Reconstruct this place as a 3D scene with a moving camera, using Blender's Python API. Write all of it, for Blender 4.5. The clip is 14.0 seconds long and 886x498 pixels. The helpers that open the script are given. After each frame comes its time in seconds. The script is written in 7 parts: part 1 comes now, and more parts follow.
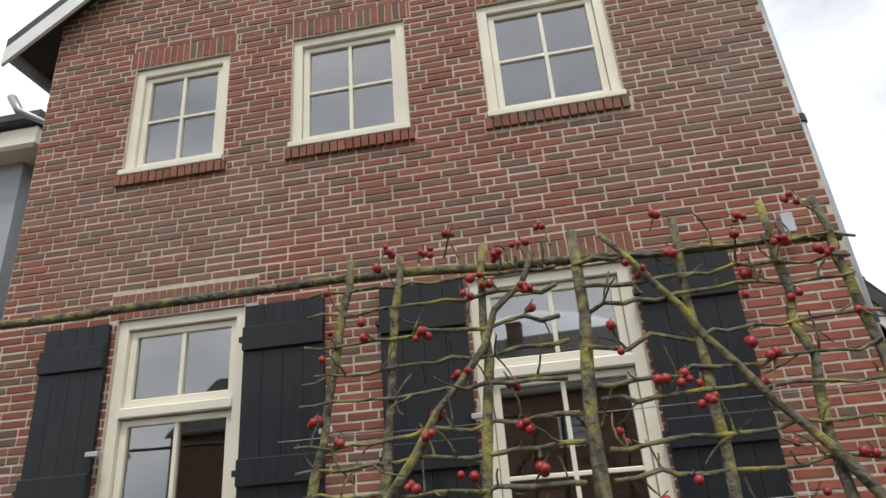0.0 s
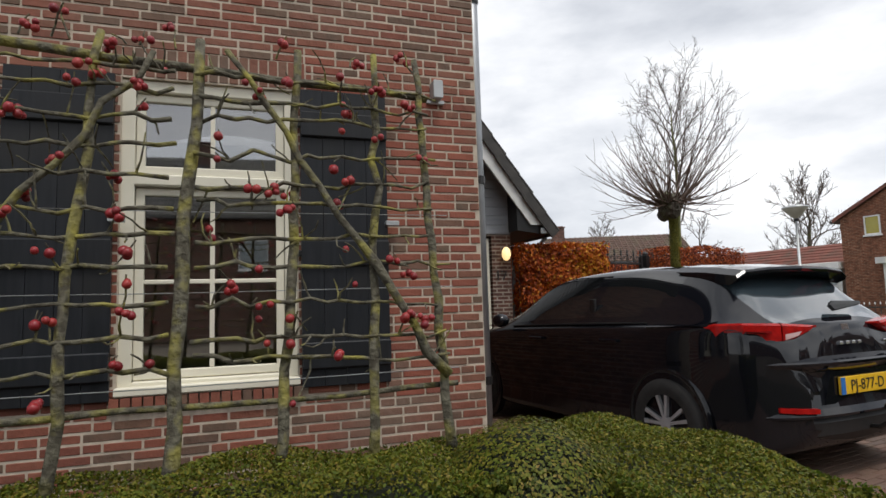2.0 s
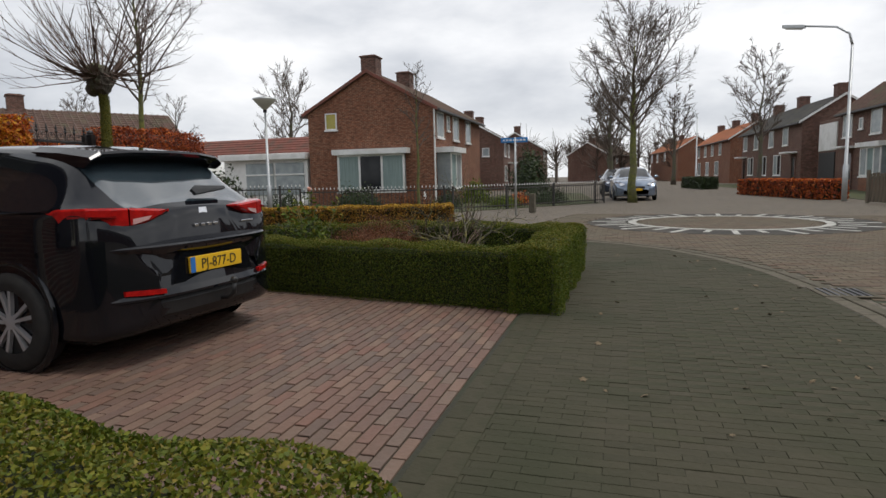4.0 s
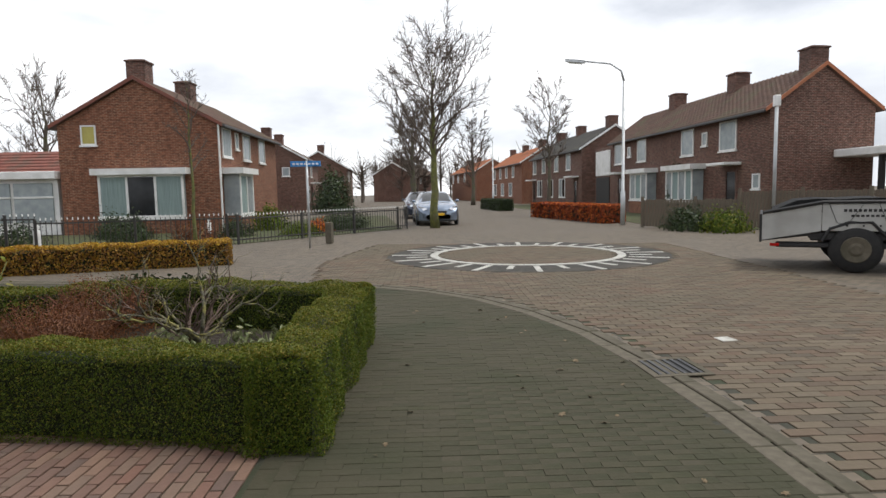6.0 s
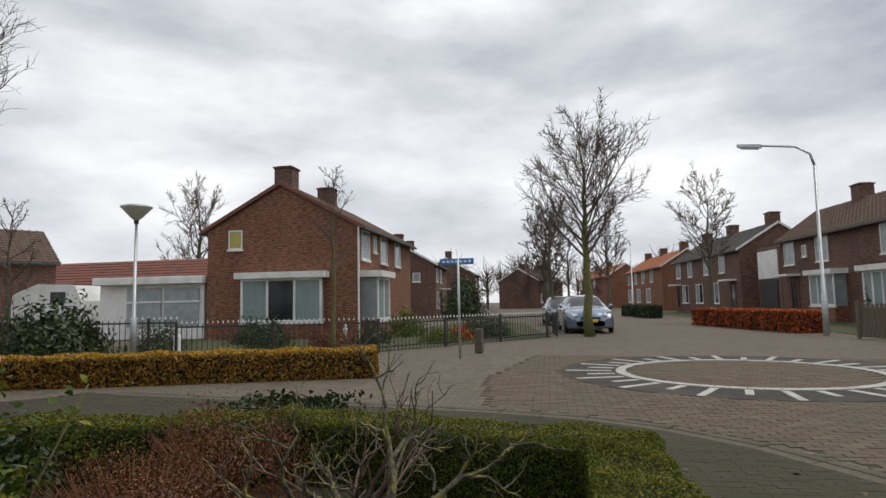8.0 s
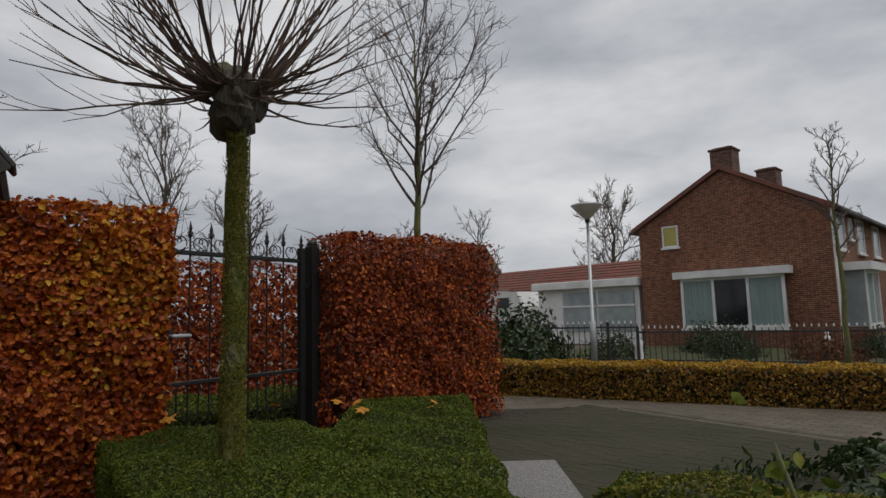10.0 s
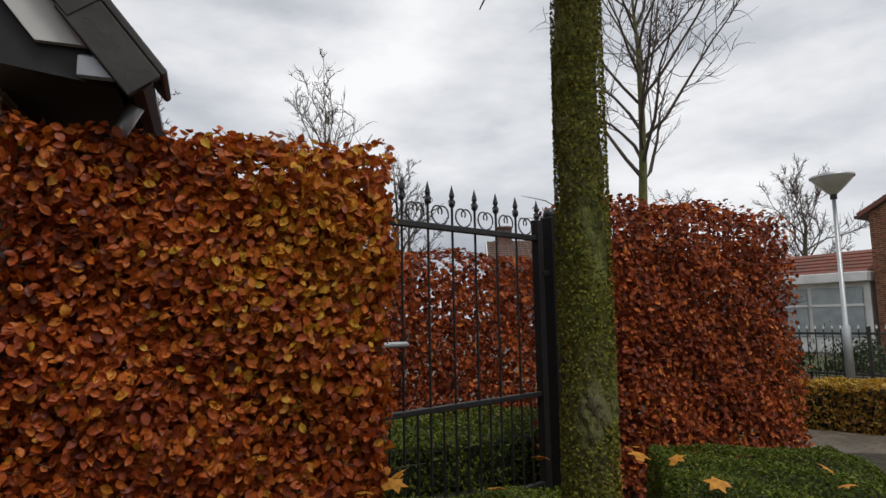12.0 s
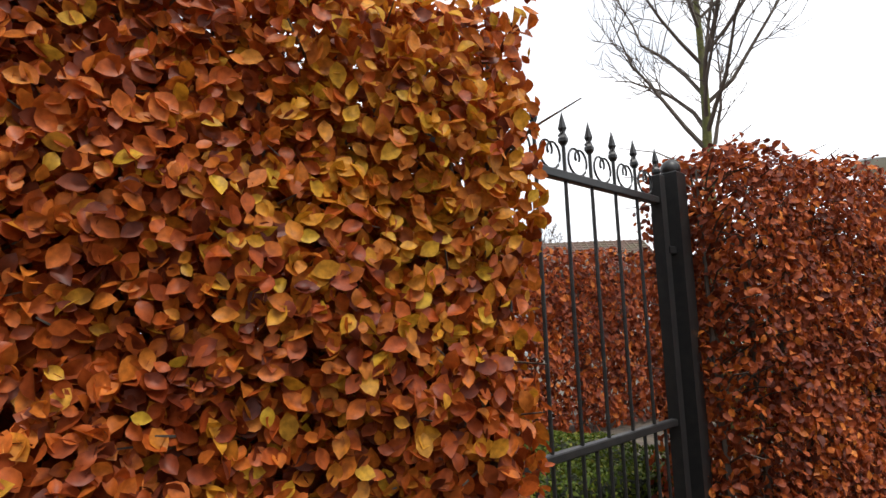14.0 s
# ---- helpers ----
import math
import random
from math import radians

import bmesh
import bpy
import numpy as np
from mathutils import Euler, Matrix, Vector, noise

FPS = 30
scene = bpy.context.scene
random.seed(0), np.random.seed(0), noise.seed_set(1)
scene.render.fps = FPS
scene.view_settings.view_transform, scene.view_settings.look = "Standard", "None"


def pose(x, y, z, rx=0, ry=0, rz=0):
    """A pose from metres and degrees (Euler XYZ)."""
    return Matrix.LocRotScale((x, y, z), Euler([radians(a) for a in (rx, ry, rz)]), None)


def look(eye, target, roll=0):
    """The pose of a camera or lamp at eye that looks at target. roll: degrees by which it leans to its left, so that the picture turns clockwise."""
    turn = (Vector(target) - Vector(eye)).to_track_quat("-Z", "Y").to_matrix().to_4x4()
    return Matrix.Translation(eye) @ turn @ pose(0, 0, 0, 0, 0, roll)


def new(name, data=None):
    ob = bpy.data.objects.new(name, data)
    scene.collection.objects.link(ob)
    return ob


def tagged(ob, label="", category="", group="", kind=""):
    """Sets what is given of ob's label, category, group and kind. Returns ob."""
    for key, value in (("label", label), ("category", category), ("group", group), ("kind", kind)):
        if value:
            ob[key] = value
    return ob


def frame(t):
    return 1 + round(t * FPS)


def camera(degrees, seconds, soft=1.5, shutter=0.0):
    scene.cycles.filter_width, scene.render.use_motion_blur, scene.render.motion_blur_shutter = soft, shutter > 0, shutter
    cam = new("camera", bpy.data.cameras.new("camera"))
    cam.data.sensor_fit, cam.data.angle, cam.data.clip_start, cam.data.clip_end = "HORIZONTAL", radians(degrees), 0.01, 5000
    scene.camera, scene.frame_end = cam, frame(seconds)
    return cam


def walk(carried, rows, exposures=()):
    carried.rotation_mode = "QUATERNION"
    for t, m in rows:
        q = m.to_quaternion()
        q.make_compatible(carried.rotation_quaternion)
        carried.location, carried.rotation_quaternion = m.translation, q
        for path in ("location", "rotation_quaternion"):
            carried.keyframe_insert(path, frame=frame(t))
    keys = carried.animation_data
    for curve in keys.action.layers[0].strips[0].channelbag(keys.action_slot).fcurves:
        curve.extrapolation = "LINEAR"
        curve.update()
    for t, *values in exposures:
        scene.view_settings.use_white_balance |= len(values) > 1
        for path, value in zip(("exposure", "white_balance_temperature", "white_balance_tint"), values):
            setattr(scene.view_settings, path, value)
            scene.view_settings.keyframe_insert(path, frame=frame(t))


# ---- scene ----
cam = camera(72.5, 14.0, 1.5, 0.0)
PATH = [
    (0, (0.391, -0.437, 1.307), (0.132, 1.393, 2.07), -4.7),
    (0.5, (0.431, -0.482, 1.271), (0.294, 1.427, 1.851), -4.0),
    (1, (0.458, -0.519, 1.233), (0.503, 1.432, 1.671), -3.2),
    (1.1, (0.443, -0.484, 1.241), (0.535, 1.469, 1.664), -2.8),
    (1.5, (0.553, -0.529, 1.225), (0.825, 1.428, 1.534), -2.2),
    (2, (0.649, -0.654, 1.183), (1.306, 1.226, 1.371), -1.8),
    (2.5, (0.798, -0.787, 1.188), (1.879, 0.891, 1.304), -1.5),
    (3, (0.92, -0.933, 1.195), (2.309, 0.505, 1.264), -1.4),
    (3.5, (1.094, -1.072, 1.143), (2.715, 0.099, 1.099), -1.2),
    (4, (1.423, -1.152, 1.148), (3.197, -0.257, 0.915), -1.3),
    (4.2, (1.599, -1.168, 1.184), (3.421, -0.39, 0.912), -1.1),
    (6.3, (3.515, -0.805, 1.412), (5.491, -0.533, 1.255), -1.0),
    (6.5, (3.738, -0.659, 1.407), (5.716, -0.384, 1.296), -0.9),
    (7, (4.261, -0.31, 1.403), (6.236, 0.004, 1.417), -0.9),
    (7.5, (4.754, 0.083, 1.359), (6.708, 0.496, 1.477), -0.9),
    (8, (5.183, 0.559, 1.288), (7.057, 1.235, 1.462), -1.1),
    (8.5, (5.494, 1.039, 1.24), (7.242, 1.992, 1.434), -1.2),
    (9, (5.705, 1.771, 1.26), (7.239, 3.037, 1.466), -0.3),
    (9.2, (5.779, 2.05, 1.266), (7.224, 3.417, 1.472), -0.0),
    (11.3, (5.849, 4.601, 1.26), (6.591, 6.443, 1.5), -1.4),
    (11.4, (5.854, 4.712, 1.259), (6.583, 6.56, 1.492), -0.9),
    (11.5, (5.853, 4.804, 1.263), (6.583, 6.651, 1.5), -1.3),
    (12, (5.877, 5.27, 1.295), (6.599, 7.12, 1.526), -1.1),
    (12.5, (5.923, 5.715, 1.264), (6.678, 7.552, 1.499), -1.2),
    (12.7, (5.921, 5.837, 1.269), (6.677, 7.673, 1.506), -1.5),
    (13, (5.939, 6.092, 1.257), (6.706, 7.924, 1.495), -1.4),
    (13.5, (5.904, 6.451, 1.275), (6.717, 8.262, 1.521), -1.7),
    (14, (5.829, 6.787, 1.257), (6.64, 8.597, 1.516), -2.1),
]
EXPOSURES = [(0.0,0.72),(0.5,0.95),(1.0,0.84),(1.5,0.55),(2.0,0.36),(3.0,0.12),(4.2,0.2),(6.5,0.64),(7.5,0.33),(8.2,0.0),(9.0,-0.45),(11.4,-0.28),(12.5,0.28),(13.2,0.52),(14.0,1.02)]
walk(cam, [(t, look(eye, target, roll)) for t, eye, target, roll in PATH], EXPOSURES)

# ---------- world, sun, exposure ----------
world = bpy.data.worlds.new("overcast_sky")
scene.world = world
world.use_nodes = True
wn, wl = world.node_tree.nodes, world.node_tree.links
wn.clear()
w_out, w_bg = wn.new("ShaderNodeOutputWorld"), wn.new("ShaderNodeBackground")
w_sky = wn.new("ShaderNodeTexSky")
w_sky.sky_type, w_sky.sun_disc = "NISHITA", False
w_sky.sun_elevation, w_sky.sun_rotation = radians(65), radians(175)
w_dim = wn.new("ShaderNodeMix")
w_dim.data_type, w_dim.blend_type = "RGBA", "MULTIPLY"
w_dim.inputs[0].default_value = 1.0
w_dim.inputs[7].default_value = (0.1, 0.1, 0.1, 1)
w_tc, w_map = wn.new("ShaderNodeTexCoord"), wn.new("ShaderNodeMapping")
w_map.inputs["Scale"].default_value = (1.0, 1.0, 2.6)
w_map.inputs["Location"].default_value = (3.1, 1.7, 0.4)
w_n1, w_n2 = wn.new("ShaderNodeTexNoise"), wn.new("ShaderNodeTexNoise")
w_n1.inputs["Scale"].default_value, w_n1.inputs["Detail"].default_value, w_n1.inputs["Roughness"].default_value = 2.0, 8.0, 0.54
w_n2.inputs["Scale"].default_value, w_n2.inputs["Detail"].default_value = 0.9, 3.0
w_add = wn.new("ShaderNodeMath")
w_add.operation = "MULTIPLY_ADD"
w_add.inputs[1].default_value = 0.6
w_ramp = wn.new("ShaderNodeValToRGB")
w_ramp.color_ramp.elements[0].position, w_ramp.color_ramp.elements[0].color = 0.61, (0.40, 0.425, 0.475, 1)
w_ramp.color_ramp.elements[1].position, w_ramp.color_ramp.elements[1].color = 0.96, (1.0, 1.0, 1.01, 1)
w_mid = w_ramp.color_ramp.elements.new(0.77)
w_mid.color = (0.65, 0.67, 0.71, 1)
w_mix = wn.new("ShaderNodeMix")
w_mix.data_type = "RGBA"
w_mix.inputs[0].default_value = 0.94
wl.new(w_tc.outputs["Generated"], w_map.inputs["Vector"])
for n_ in (w_n1, w_n2):
    wl.new(w_map.outputs["Vector"], n_.inputs["Vector"])
wl.new(w_n2.outputs["Fac"], w_add.inputs[0])
wl.new(w_n1.outputs["Fac"], w_add.inputs[2])
wl.new(w_add.outputs[0], w_ramp.inputs[0])
wl.new(w_sky.outputs[0], w_dim.inputs[6])
wl.new(w_dim.outputs[2], w_mix.inputs[6])
wl.new(w_ramp.outputs[0], w_mix.inputs[7])
wl.new(w_mix.outputs[2], w_bg.inputs["Color"])
w_bg.inputs["Strength"].default_value = 1.0
wl.new(w_bg.outputs[0], w_out.inputs[0])

sun_data = bpy.data.lights.new("sun", "SUN")
sun_data.energy, sun_data.angle, sun_data.color = 1.25, radians(14), (1.0, 0.96, 0.9)
sun = new("sun", sun_data)
sun.matrix_basis = look((5, -6, 13), (4, 0, 0))


# ---------- materials ----------
def nodes_of(name):
    m = bpy.data.materials.new(name)
    m.use_nodes = True
    return m, m.node_tree.nodes, m.node_tree.links, m.node_tree.nodes["Principled BSDF"]


def mixrgb(n, l, a, b, fac, mode="MIX"):
    x = n.new("ShaderNodeMix")
    x.data_type, x.blend_type = "RGBA", mode
    for sock, v in ((0, fac), (6, a), (7, b)):
        if hasattr(v, "links"):
            l.new(v, x.inputs[sock])
        elif sock == 0:
            x.inputs[0].default_value = v
        else:
            x.inputs[sock].default_value = (*v, 1)
    return x.outputs[2]


def noise_fac(n, l, scale, detail=4, lo=0.35, hi=0.65, stretch=(1, 1, 1)):
    tc, mp, t, r = n.new("ShaderNodeTexCoord"), n.new("ShaderNodeMapping"), n.new("ShaderNodeTexNoise"), n.new("ShaderNodeMapRange")
    mp.inputs["Scale"].default_value = stretch
    l.new(tc.outputs["Object"], mp.inputs[0])
    l.new(mp.outputs[0], t.inputs["Vector"])
    t.inputs["Scale"].default_value, t.inputs["Detail"].default_value = scale, detail
    r.inputs[1].default_value, r.inputs[2].default_value = lo, hi
    l.new(t.outputs["Fac"], r.inputs[0])
    return r.outputs[0]


def bump(n, l, p, height, strength, dist):
    b = n.new("ShaderNodeBump")
    b.inputs["Strength"].default_value, b.inputs["Distance"].default_value = strength, dist
    l.new(height, b.inputs["Height"])
    l.new(b.outputs[0], p.inputs["Normal"])


def pm(name, c1, c2, scale=6, rough=0.7, metal=0.0, stain=None, stain_scale=1.2, bump_s=0.3, bump_d=0.003, stretch=(1, 1, 1), rand=None, spec=0.5, coat=0.0):
    """A surface of two shades, with wide stains, fine relief and, where rand is given, its own shade for each piece."""
    m, n, l, p = nodes_of(name)
    f = noise_fac(n, l, scale, 5, stretch=stretch)
    col = mixrgb(n, l, c1, c2, f)
    if rand:
        src = n.new("ShaderNodeObjectInfo").outputs["Random"] if rand[0] == "object" else n.new("ShaderNodeNewGeometry").outputs["Random Per Island"]
        ramp = n.new("ShaderNodeValToRGB")
        cols = rand[1]
        ramp.color_ramp.interpolation = "LINEAR"
        while len(ramp.color_ramp.elements) < len(cols):
            ramp.color_ramp.elements.new(0.5)
        for i, c in enumerate(cols):
            ramp.color_ramp.elements[i].position = i / (len(cols) - 1)
            ramp.color_ramp.elements[i].color = (*c, 1)
        l.new(src, ramp.inputs[0])
        col = mixrgb(n, l, ramp.outputs[0], col, 0.35)
    if stain:
        sf = noise_fac(n, l, stain_scale, 3, 0.48, 0.72)
        col = mixrgb(n, l, col, stain, sf)
    l.new(col, p.inputs["Base Color"])
    p.inputs["Roughness"].default_value, p.inputs["Metallic"].default_value = rough, metal
    p.inputs["Specular IOR Level"].default_value = spec
    p.inputs["Coat Weight"].default_value = coat
    if bump_s:
        bump(n, l, p, f, bump_s, bump_d)
    return m


def brickwork(name, cols, mortar, bw=0.21, bh=0.0625, stain=(0.2, 0.15, 0.12), rough=0.85, joint=0.010):
    """Far brick walls and paving: courses by texture in the object's own x and z (walls) or x and y (ground)."""
    m, n, l, p = nodes_of(name)
    geo, tc = n.new("ShaderNodeNewGeometry"), n.new("ShaderNodeTexCoord")
    sep, nrm = n.new("ShaderNodeSeparateXYZ"), n.new("ShaderNodeSeparateXYZ")
    l.new(tc.outputs["Object"], sep.inputs[0])
    l.new(tc.outputs["Normal"], nrm.inputs[0])
    a = n.new("ShaderNodeMath")
    a.operation = "ABSOLUTE"
    l.new(nrm.outputs[0], a.inputs[0])
    gt = n.new("ShaderNodeMath")
    gt.operation, gt.inputs[1].default_value = "GREATER_THAN", 0.7
    l.new(a.outputs[0], gt.inputs[0])
    mx = n.new("ShaderNodeMix")
    l.new(gt.outputs[0], mx.inputs[0])
    l.new(sep.outputs[0], mx.inputs[2])
    l.new(sep.outputs[1], mx.inputs[3])
    comb = n.new("ShaderNodeCombineXYZ")
    l.new(mx.outputs[0], comb.inputs[0])
    l.new(sep.outputs[2], comb.inputs[1])
    b = n.new("ShaderNodeTexBrick")
    b.inputs["Scale"].default_value = 1.0
    b.inputs["Brick Width"].default_value, b.inputs["Row Height"].default_value = bw, bh
    b.inputs["Mortar Size"].default_value = joint
    b.inputs["Bias"].default_value = 0.0
    b.inputs["Color1"].default_value, b.inputs["Color2"].default_value = (*cols[0], 1), (*cols[1], 1)
    b.inputs["Mortar"].default_value = (*mortar, 1)
    l.new(comb.outputs[0], b.inputs["Vector"])
    f = noise_fac(n, l, 0.9, 4, 0.42, 0.95)
    col = mixrgb(n, l, b.outputs["Color"], stain, f)
    col = mixrgb(n, l, col, mixrgb(n, l, col, (0.55, 0.52, 0.5), 1.0, "MULTIPLY"), noise_fac(n, l, 5, 6, 0.42, 0.62, (1, 1, 2.5)))
    l.new(col, p.inputs["Base Color"])
    p.inputs["Roughness"].default_value = rough
    inv = n.new("ShaderNodeMath")
    inv.operation, inv.inputs[0].default_value = "SUBTRACT", 1.0
    l.new(b.outputs["Fac"], inv.inputs[1])
    bump(n, l, p, inv.outputs[0], 0.5, 0.006)
    return m


def leafmat(name, cols, rough=0.5, transl=0.25, spec=0.4, patch=None):
    """Leaves: a shade for each one, light passing through, a fine mottling."""
    m, n, l, p = nodes_of(name)
    geo, ramp = n.new("ShaderNodeNewGeometry"), n.new("ShaderNodeValToRGB")
    while len(ramp.color_ramp.elements) < len(cols):
        ramp.color_ramp.elements.new(0.5)
    for i, (pos, c) in enumerate(cols):
        ramp.color_ramp.elements[i].position, ramp.color_ramp.elements[i].color = pos, (*c, 1)
    l.new(geo.outputs["Random Per Island"], ramp.inputs[0])
    f = noise_fac(n, l, 60, 3)
    col = mixrgb(n, l, ramp.outputs[0], mixrgb(n, l, ramp.outputs[0], (0.62, 0.55, 0.5), 1.0, "MULTIPLY"), f)
    if patch:
        col = mixrgb(n, l, col, mixrgb(n, l, col, patch, 1.0, "MULTIPLY"), noise_fac(n, l, 2.6, 4, 0.40, 0.66))
    l.new(col, p.inputs["Base Color"])
    p.inputs["Roughness"].default_value, p.inputs["Specular IOR Level"].default_value = rough, spec
    tr, add = n.new("ShaderNodeBsdfTranslucent"), n.new("ShaderNodeMixShader")
    l.new(col, tr.inputs[0])
    add.inputs[0].default_value = transl
    l.new(p.outputs[0], add.inputs[1])
    l.new(tr.outputs[0], add.inputs[2])
    l.new(add.outputs[0], n["Material Output"].inputs[0])
    return m


def glassmat(name, tint, rough=0.02, see=0.35):
    """Window glass: mirror-like reflection over a clear pane."""
    m, n, l, p = nodes_of(name)
    tr, gl, mx, fr = n.new("ShaderNodeBsdfTransparent"), n.new("ShaderNodeBsdfGlossy"), n.new("ShaderNodeMixShader"), n.new("ShaderNodeFresnel")
    tr.inputs[0].default_value = (*tint, 1)
    gl.inputs["Roughness"].default_value = rough
    fr.inputs["IOR"].default_value = 3.7
    l.new(fr.outputs[0], mx.inputs[0])
    l.new(tr.outputs[0], mx.inputs[1])
    l.new(gl.outputs[0], mx.inputs[2])
    l.new(mx.outputs[0], n["Material Output"].inputs[0])
    return m


BRICKS = [(0.245, 0.072, 0.044), (0.290, 0.092, 0.056), (0.180, 0.056, 0.037), (0.325, 0.122, 0.075), (0.225, 0.070, 0.044), (0.265, 0.084, 0.051), (0.135, 0.108, 0.072), (0.105, 0.083, 0.060)]
M_BRICK = pm("red_handmade_brick", (0.235, 0.080, 0.050), (0.145, 0.062, 0.042), 14, 0.85, stain=(0.195, 0.130, 0.094), stain_scale=0.7, bump_s=0.6, bump_d=0.006, rand=("island", BRICKS))
M_BRICK_O = pm("red_handmade_brick_single", (0.30, 0.09, 0.055), (0.22, 0.075, 0.05), 14, 0.85, bump_s=0.6, bump_d=0.006, rand=("object", BRICKS))
M_MORTAR = pm("lime_mortar", (0.594, 0.513, 0.414), (0.486, 0.414, 0.326), 20, 0.95, stain=(0.414, 0.369, 0.299), bump_s=0.5)
M_CREAM = pm("cream_window_paint", (0.80, 0.76, 0.62), (0.74, 0.70, 0.57), 3, 0.38, stain=(0.68, 0.65, 0.54), bump_s=0.05)
M_WHITE = pm("white_paint", (0.82, 0.82, 0.80), (0.74, 0.74, 0.72), 4, 0.45, stain=(0.62, 0.62, 0.58), bump_s=0.05)
M_SHUT = pm("black_shutter_paint", (0.012, 0.014, 0.017), (0.02, 0.022, 0.026), 5, 0.42, stain=(0.022, 0.022, 0.022), stain_scale=2, spec=0.3, bump_s=0.25, bump_d=0.002, stretch=(6, 6, 0.6))
M_GLASS = glassmat("window_glass", (0.88, 0.90, 0.90))
M_ROOM = pm("dim_room_plaster", (0.35, 0.30, 0.26), (0.28, 0.24, 0.21), 2, 0.9, bump_s=0)
M_CURTAIN = pm("grey_green_curtain", (0.20, 0.27, 0.26), (0.30, 0.38, 0.36), 3, 0.85, stretch=(14, 14, 0.3), bump_s=0.5, bump_d=0.02)
M_NET = pm("white_net_curtain", (0.86, 0.86, 0.84), (0.78, 0.78, 0.76), 3, 0.9, stretch=(10, 10, 0.3), bump_s=0.3, bump_d=0.01)
M_ZINC = pm("weathered_zinc", (0.42, 0.44, 0.46), (0.34, 0.36, 0.38), 5, 0.45, metal=0.6, stain=(0.3, 0.31, 0.32))
M_TILE_D = pm("dark_roof_tile", (0.045, 0.043, 0.042), (0.07, 0.065, 0.06), 5, 0.7, stain=(0.09, 0.085, 0.06), bump_s=0.4, bump_d=0.01)
M_TILE_B = pm("brown_roof_tile", (0.085, 0.05, 0.038), (0.13, 0.075, 0.055), 4, 0.8, stain=(0.10, 0.085, 0.05), bump_s=0.4, bump_d=0.01)
M_TILE_O = pm("orange_roof_tile", (0.42, 0.15, 0.07), (0.33, 0.12, 0.06), 4, 0.8, stain=(0.22, 0.11, 0.06), bump_s=0.4, bump_d=0.01)
M_TILE_R = pm("red_roof_tile", (0.22, 0.075, 0.05), (0.17, 0.06, 0.045), 4, 0.8, stain=(0.12, 0.07, 0.05), bump_s=0.4, bump_d=0.01)
M_SIDING = pm("grey_siding_board", (0.36, 0.38, 0.40), (0.31, 0.33, 0.35), 3, 0.6, bump_s=0.1, stretch=(0.4, 4, 4))
M_FARBRICK = brickwork("far_red_brick", ((0.265, 0.084, 0.038), (0.155, 0.054, 0.029)), (0.36, 0.23, 0.15), stain=(0.190, 0.070, 0.036), joint=0.009)
M_ANNEX = brickwork("annex_brick", ((0.17, 0.07, 0.05), (0.11, 0.055, 0.042)), (0.42, 0.37, 0.31), stain=(0.12, 0.065, 0.05), joint=0.011)
M_FARBRICK_D = brickwork("far_dark_brick", ((0.165, 0.060, 0.040), (0.090, 0.038, 0.028)), (0.26, 0.19, 0.145), stain=(0.098, 0.045, 0.033), joint=0.010)
M_CHIM = brickwork("chimney_brick", ((0.18, 0.075, 0.05), (0.13, 0.06, 0.045)), (0.22, 0.17, 0.14), stain=(0.08, 0.05, 0.04), joint=0.008)
M_PAVER = pm("red_drive_paver", (0.180, 0.098, 0.072), (0.130, 0.076, 0.056), 22, 0.72, stain=(0.133, 0.083, 0.056), stain_scale=1.0, bump_s=0.45, bump_d=0.004, rand=("island", [(0.195, 0.115, 0.082), (0.135, 0.084, 0.066), (0.235, 0.150, 0.104), (0.160, 0.120, 0.088), (0.110, 0.083, 0.069), (0.200, 0.100, 0.070)]))
M_PAVER_O = pm("red_drive_paver_single", (0.180, 0.098, 0.072), (0.130, 0.076, 0.056), 22, 0.72, bump_s=0.45, bump_d=0.004, rand=("object", [(0.195, 0.115, 0.082), (0.135, 0.084, 0.066), (0.235, 0.150, 0.104), (0.160, 0.120, 0.088), (0.110, 0.083, 0.069), (0.200, 0.100, 0.070)]))
GREYS = [(0.062, 0.057, 0.036), (0.070, 0.064, 0.041), (0.055, 0.052, 0.033), (0.076, 0.068, 0.046), (0.061, 0.061, 0.034)]
M_GPAVER = pm("grey_pavement_paver", (0.058, 0.053, 0.036), (0.046, 0.044, 0.029), 25, 0.9, spec=0.2, stain=(0.044, 0.047, 0.027), stain_scale=0.9, bump_s=0.5, bump_d=0.004, rand=("island", GREYS))
M_GPAVER_O = pm("grey_pavement_paver_single", (0.058, 0.053, 0.036), (0.046, 0.044, 0.029), 25, 0.9, spec=0.2, stain=(0.044, 0.047, 0.027), stain_scale=3, bump_s=0.5, bump_d=0.004, rand=("object", GREYS))
CLINK = [(0.130, 0.104, 0.072), (0.165, 0.132, 0.092), (0.150, 0.100, 0.070), (0.100, 0.084, 0.062), (0.195, 0.158, 0.112)]
M_CLINK = pm("road_clinker", (0.106, 0.084, 0.063), (0.083, 0.067, 0.050), 18, 0.88, spec=0.2, stain=(0.112, 0.096, 0.068), stain_scale=0.5, bump_s=0.45, bump_d=0.005, rand=("island", CLINK))
M_CLINK_O = pm("road_clinker_single", (0.106, 0.084, 0.063), (0.083, 0.067, 0.050), 18, 0.88, spec=0.2, bump_s=0.45, bump_d=0.005, rand=("object", CLINK))
M_SAND = pm("joint_sand", (0.046, 0.044, 0.032), (0.036, 0.036, 0.024), 30, 0.95, stain=(0.032, 0.044, 0.016), bump_s=0.5)
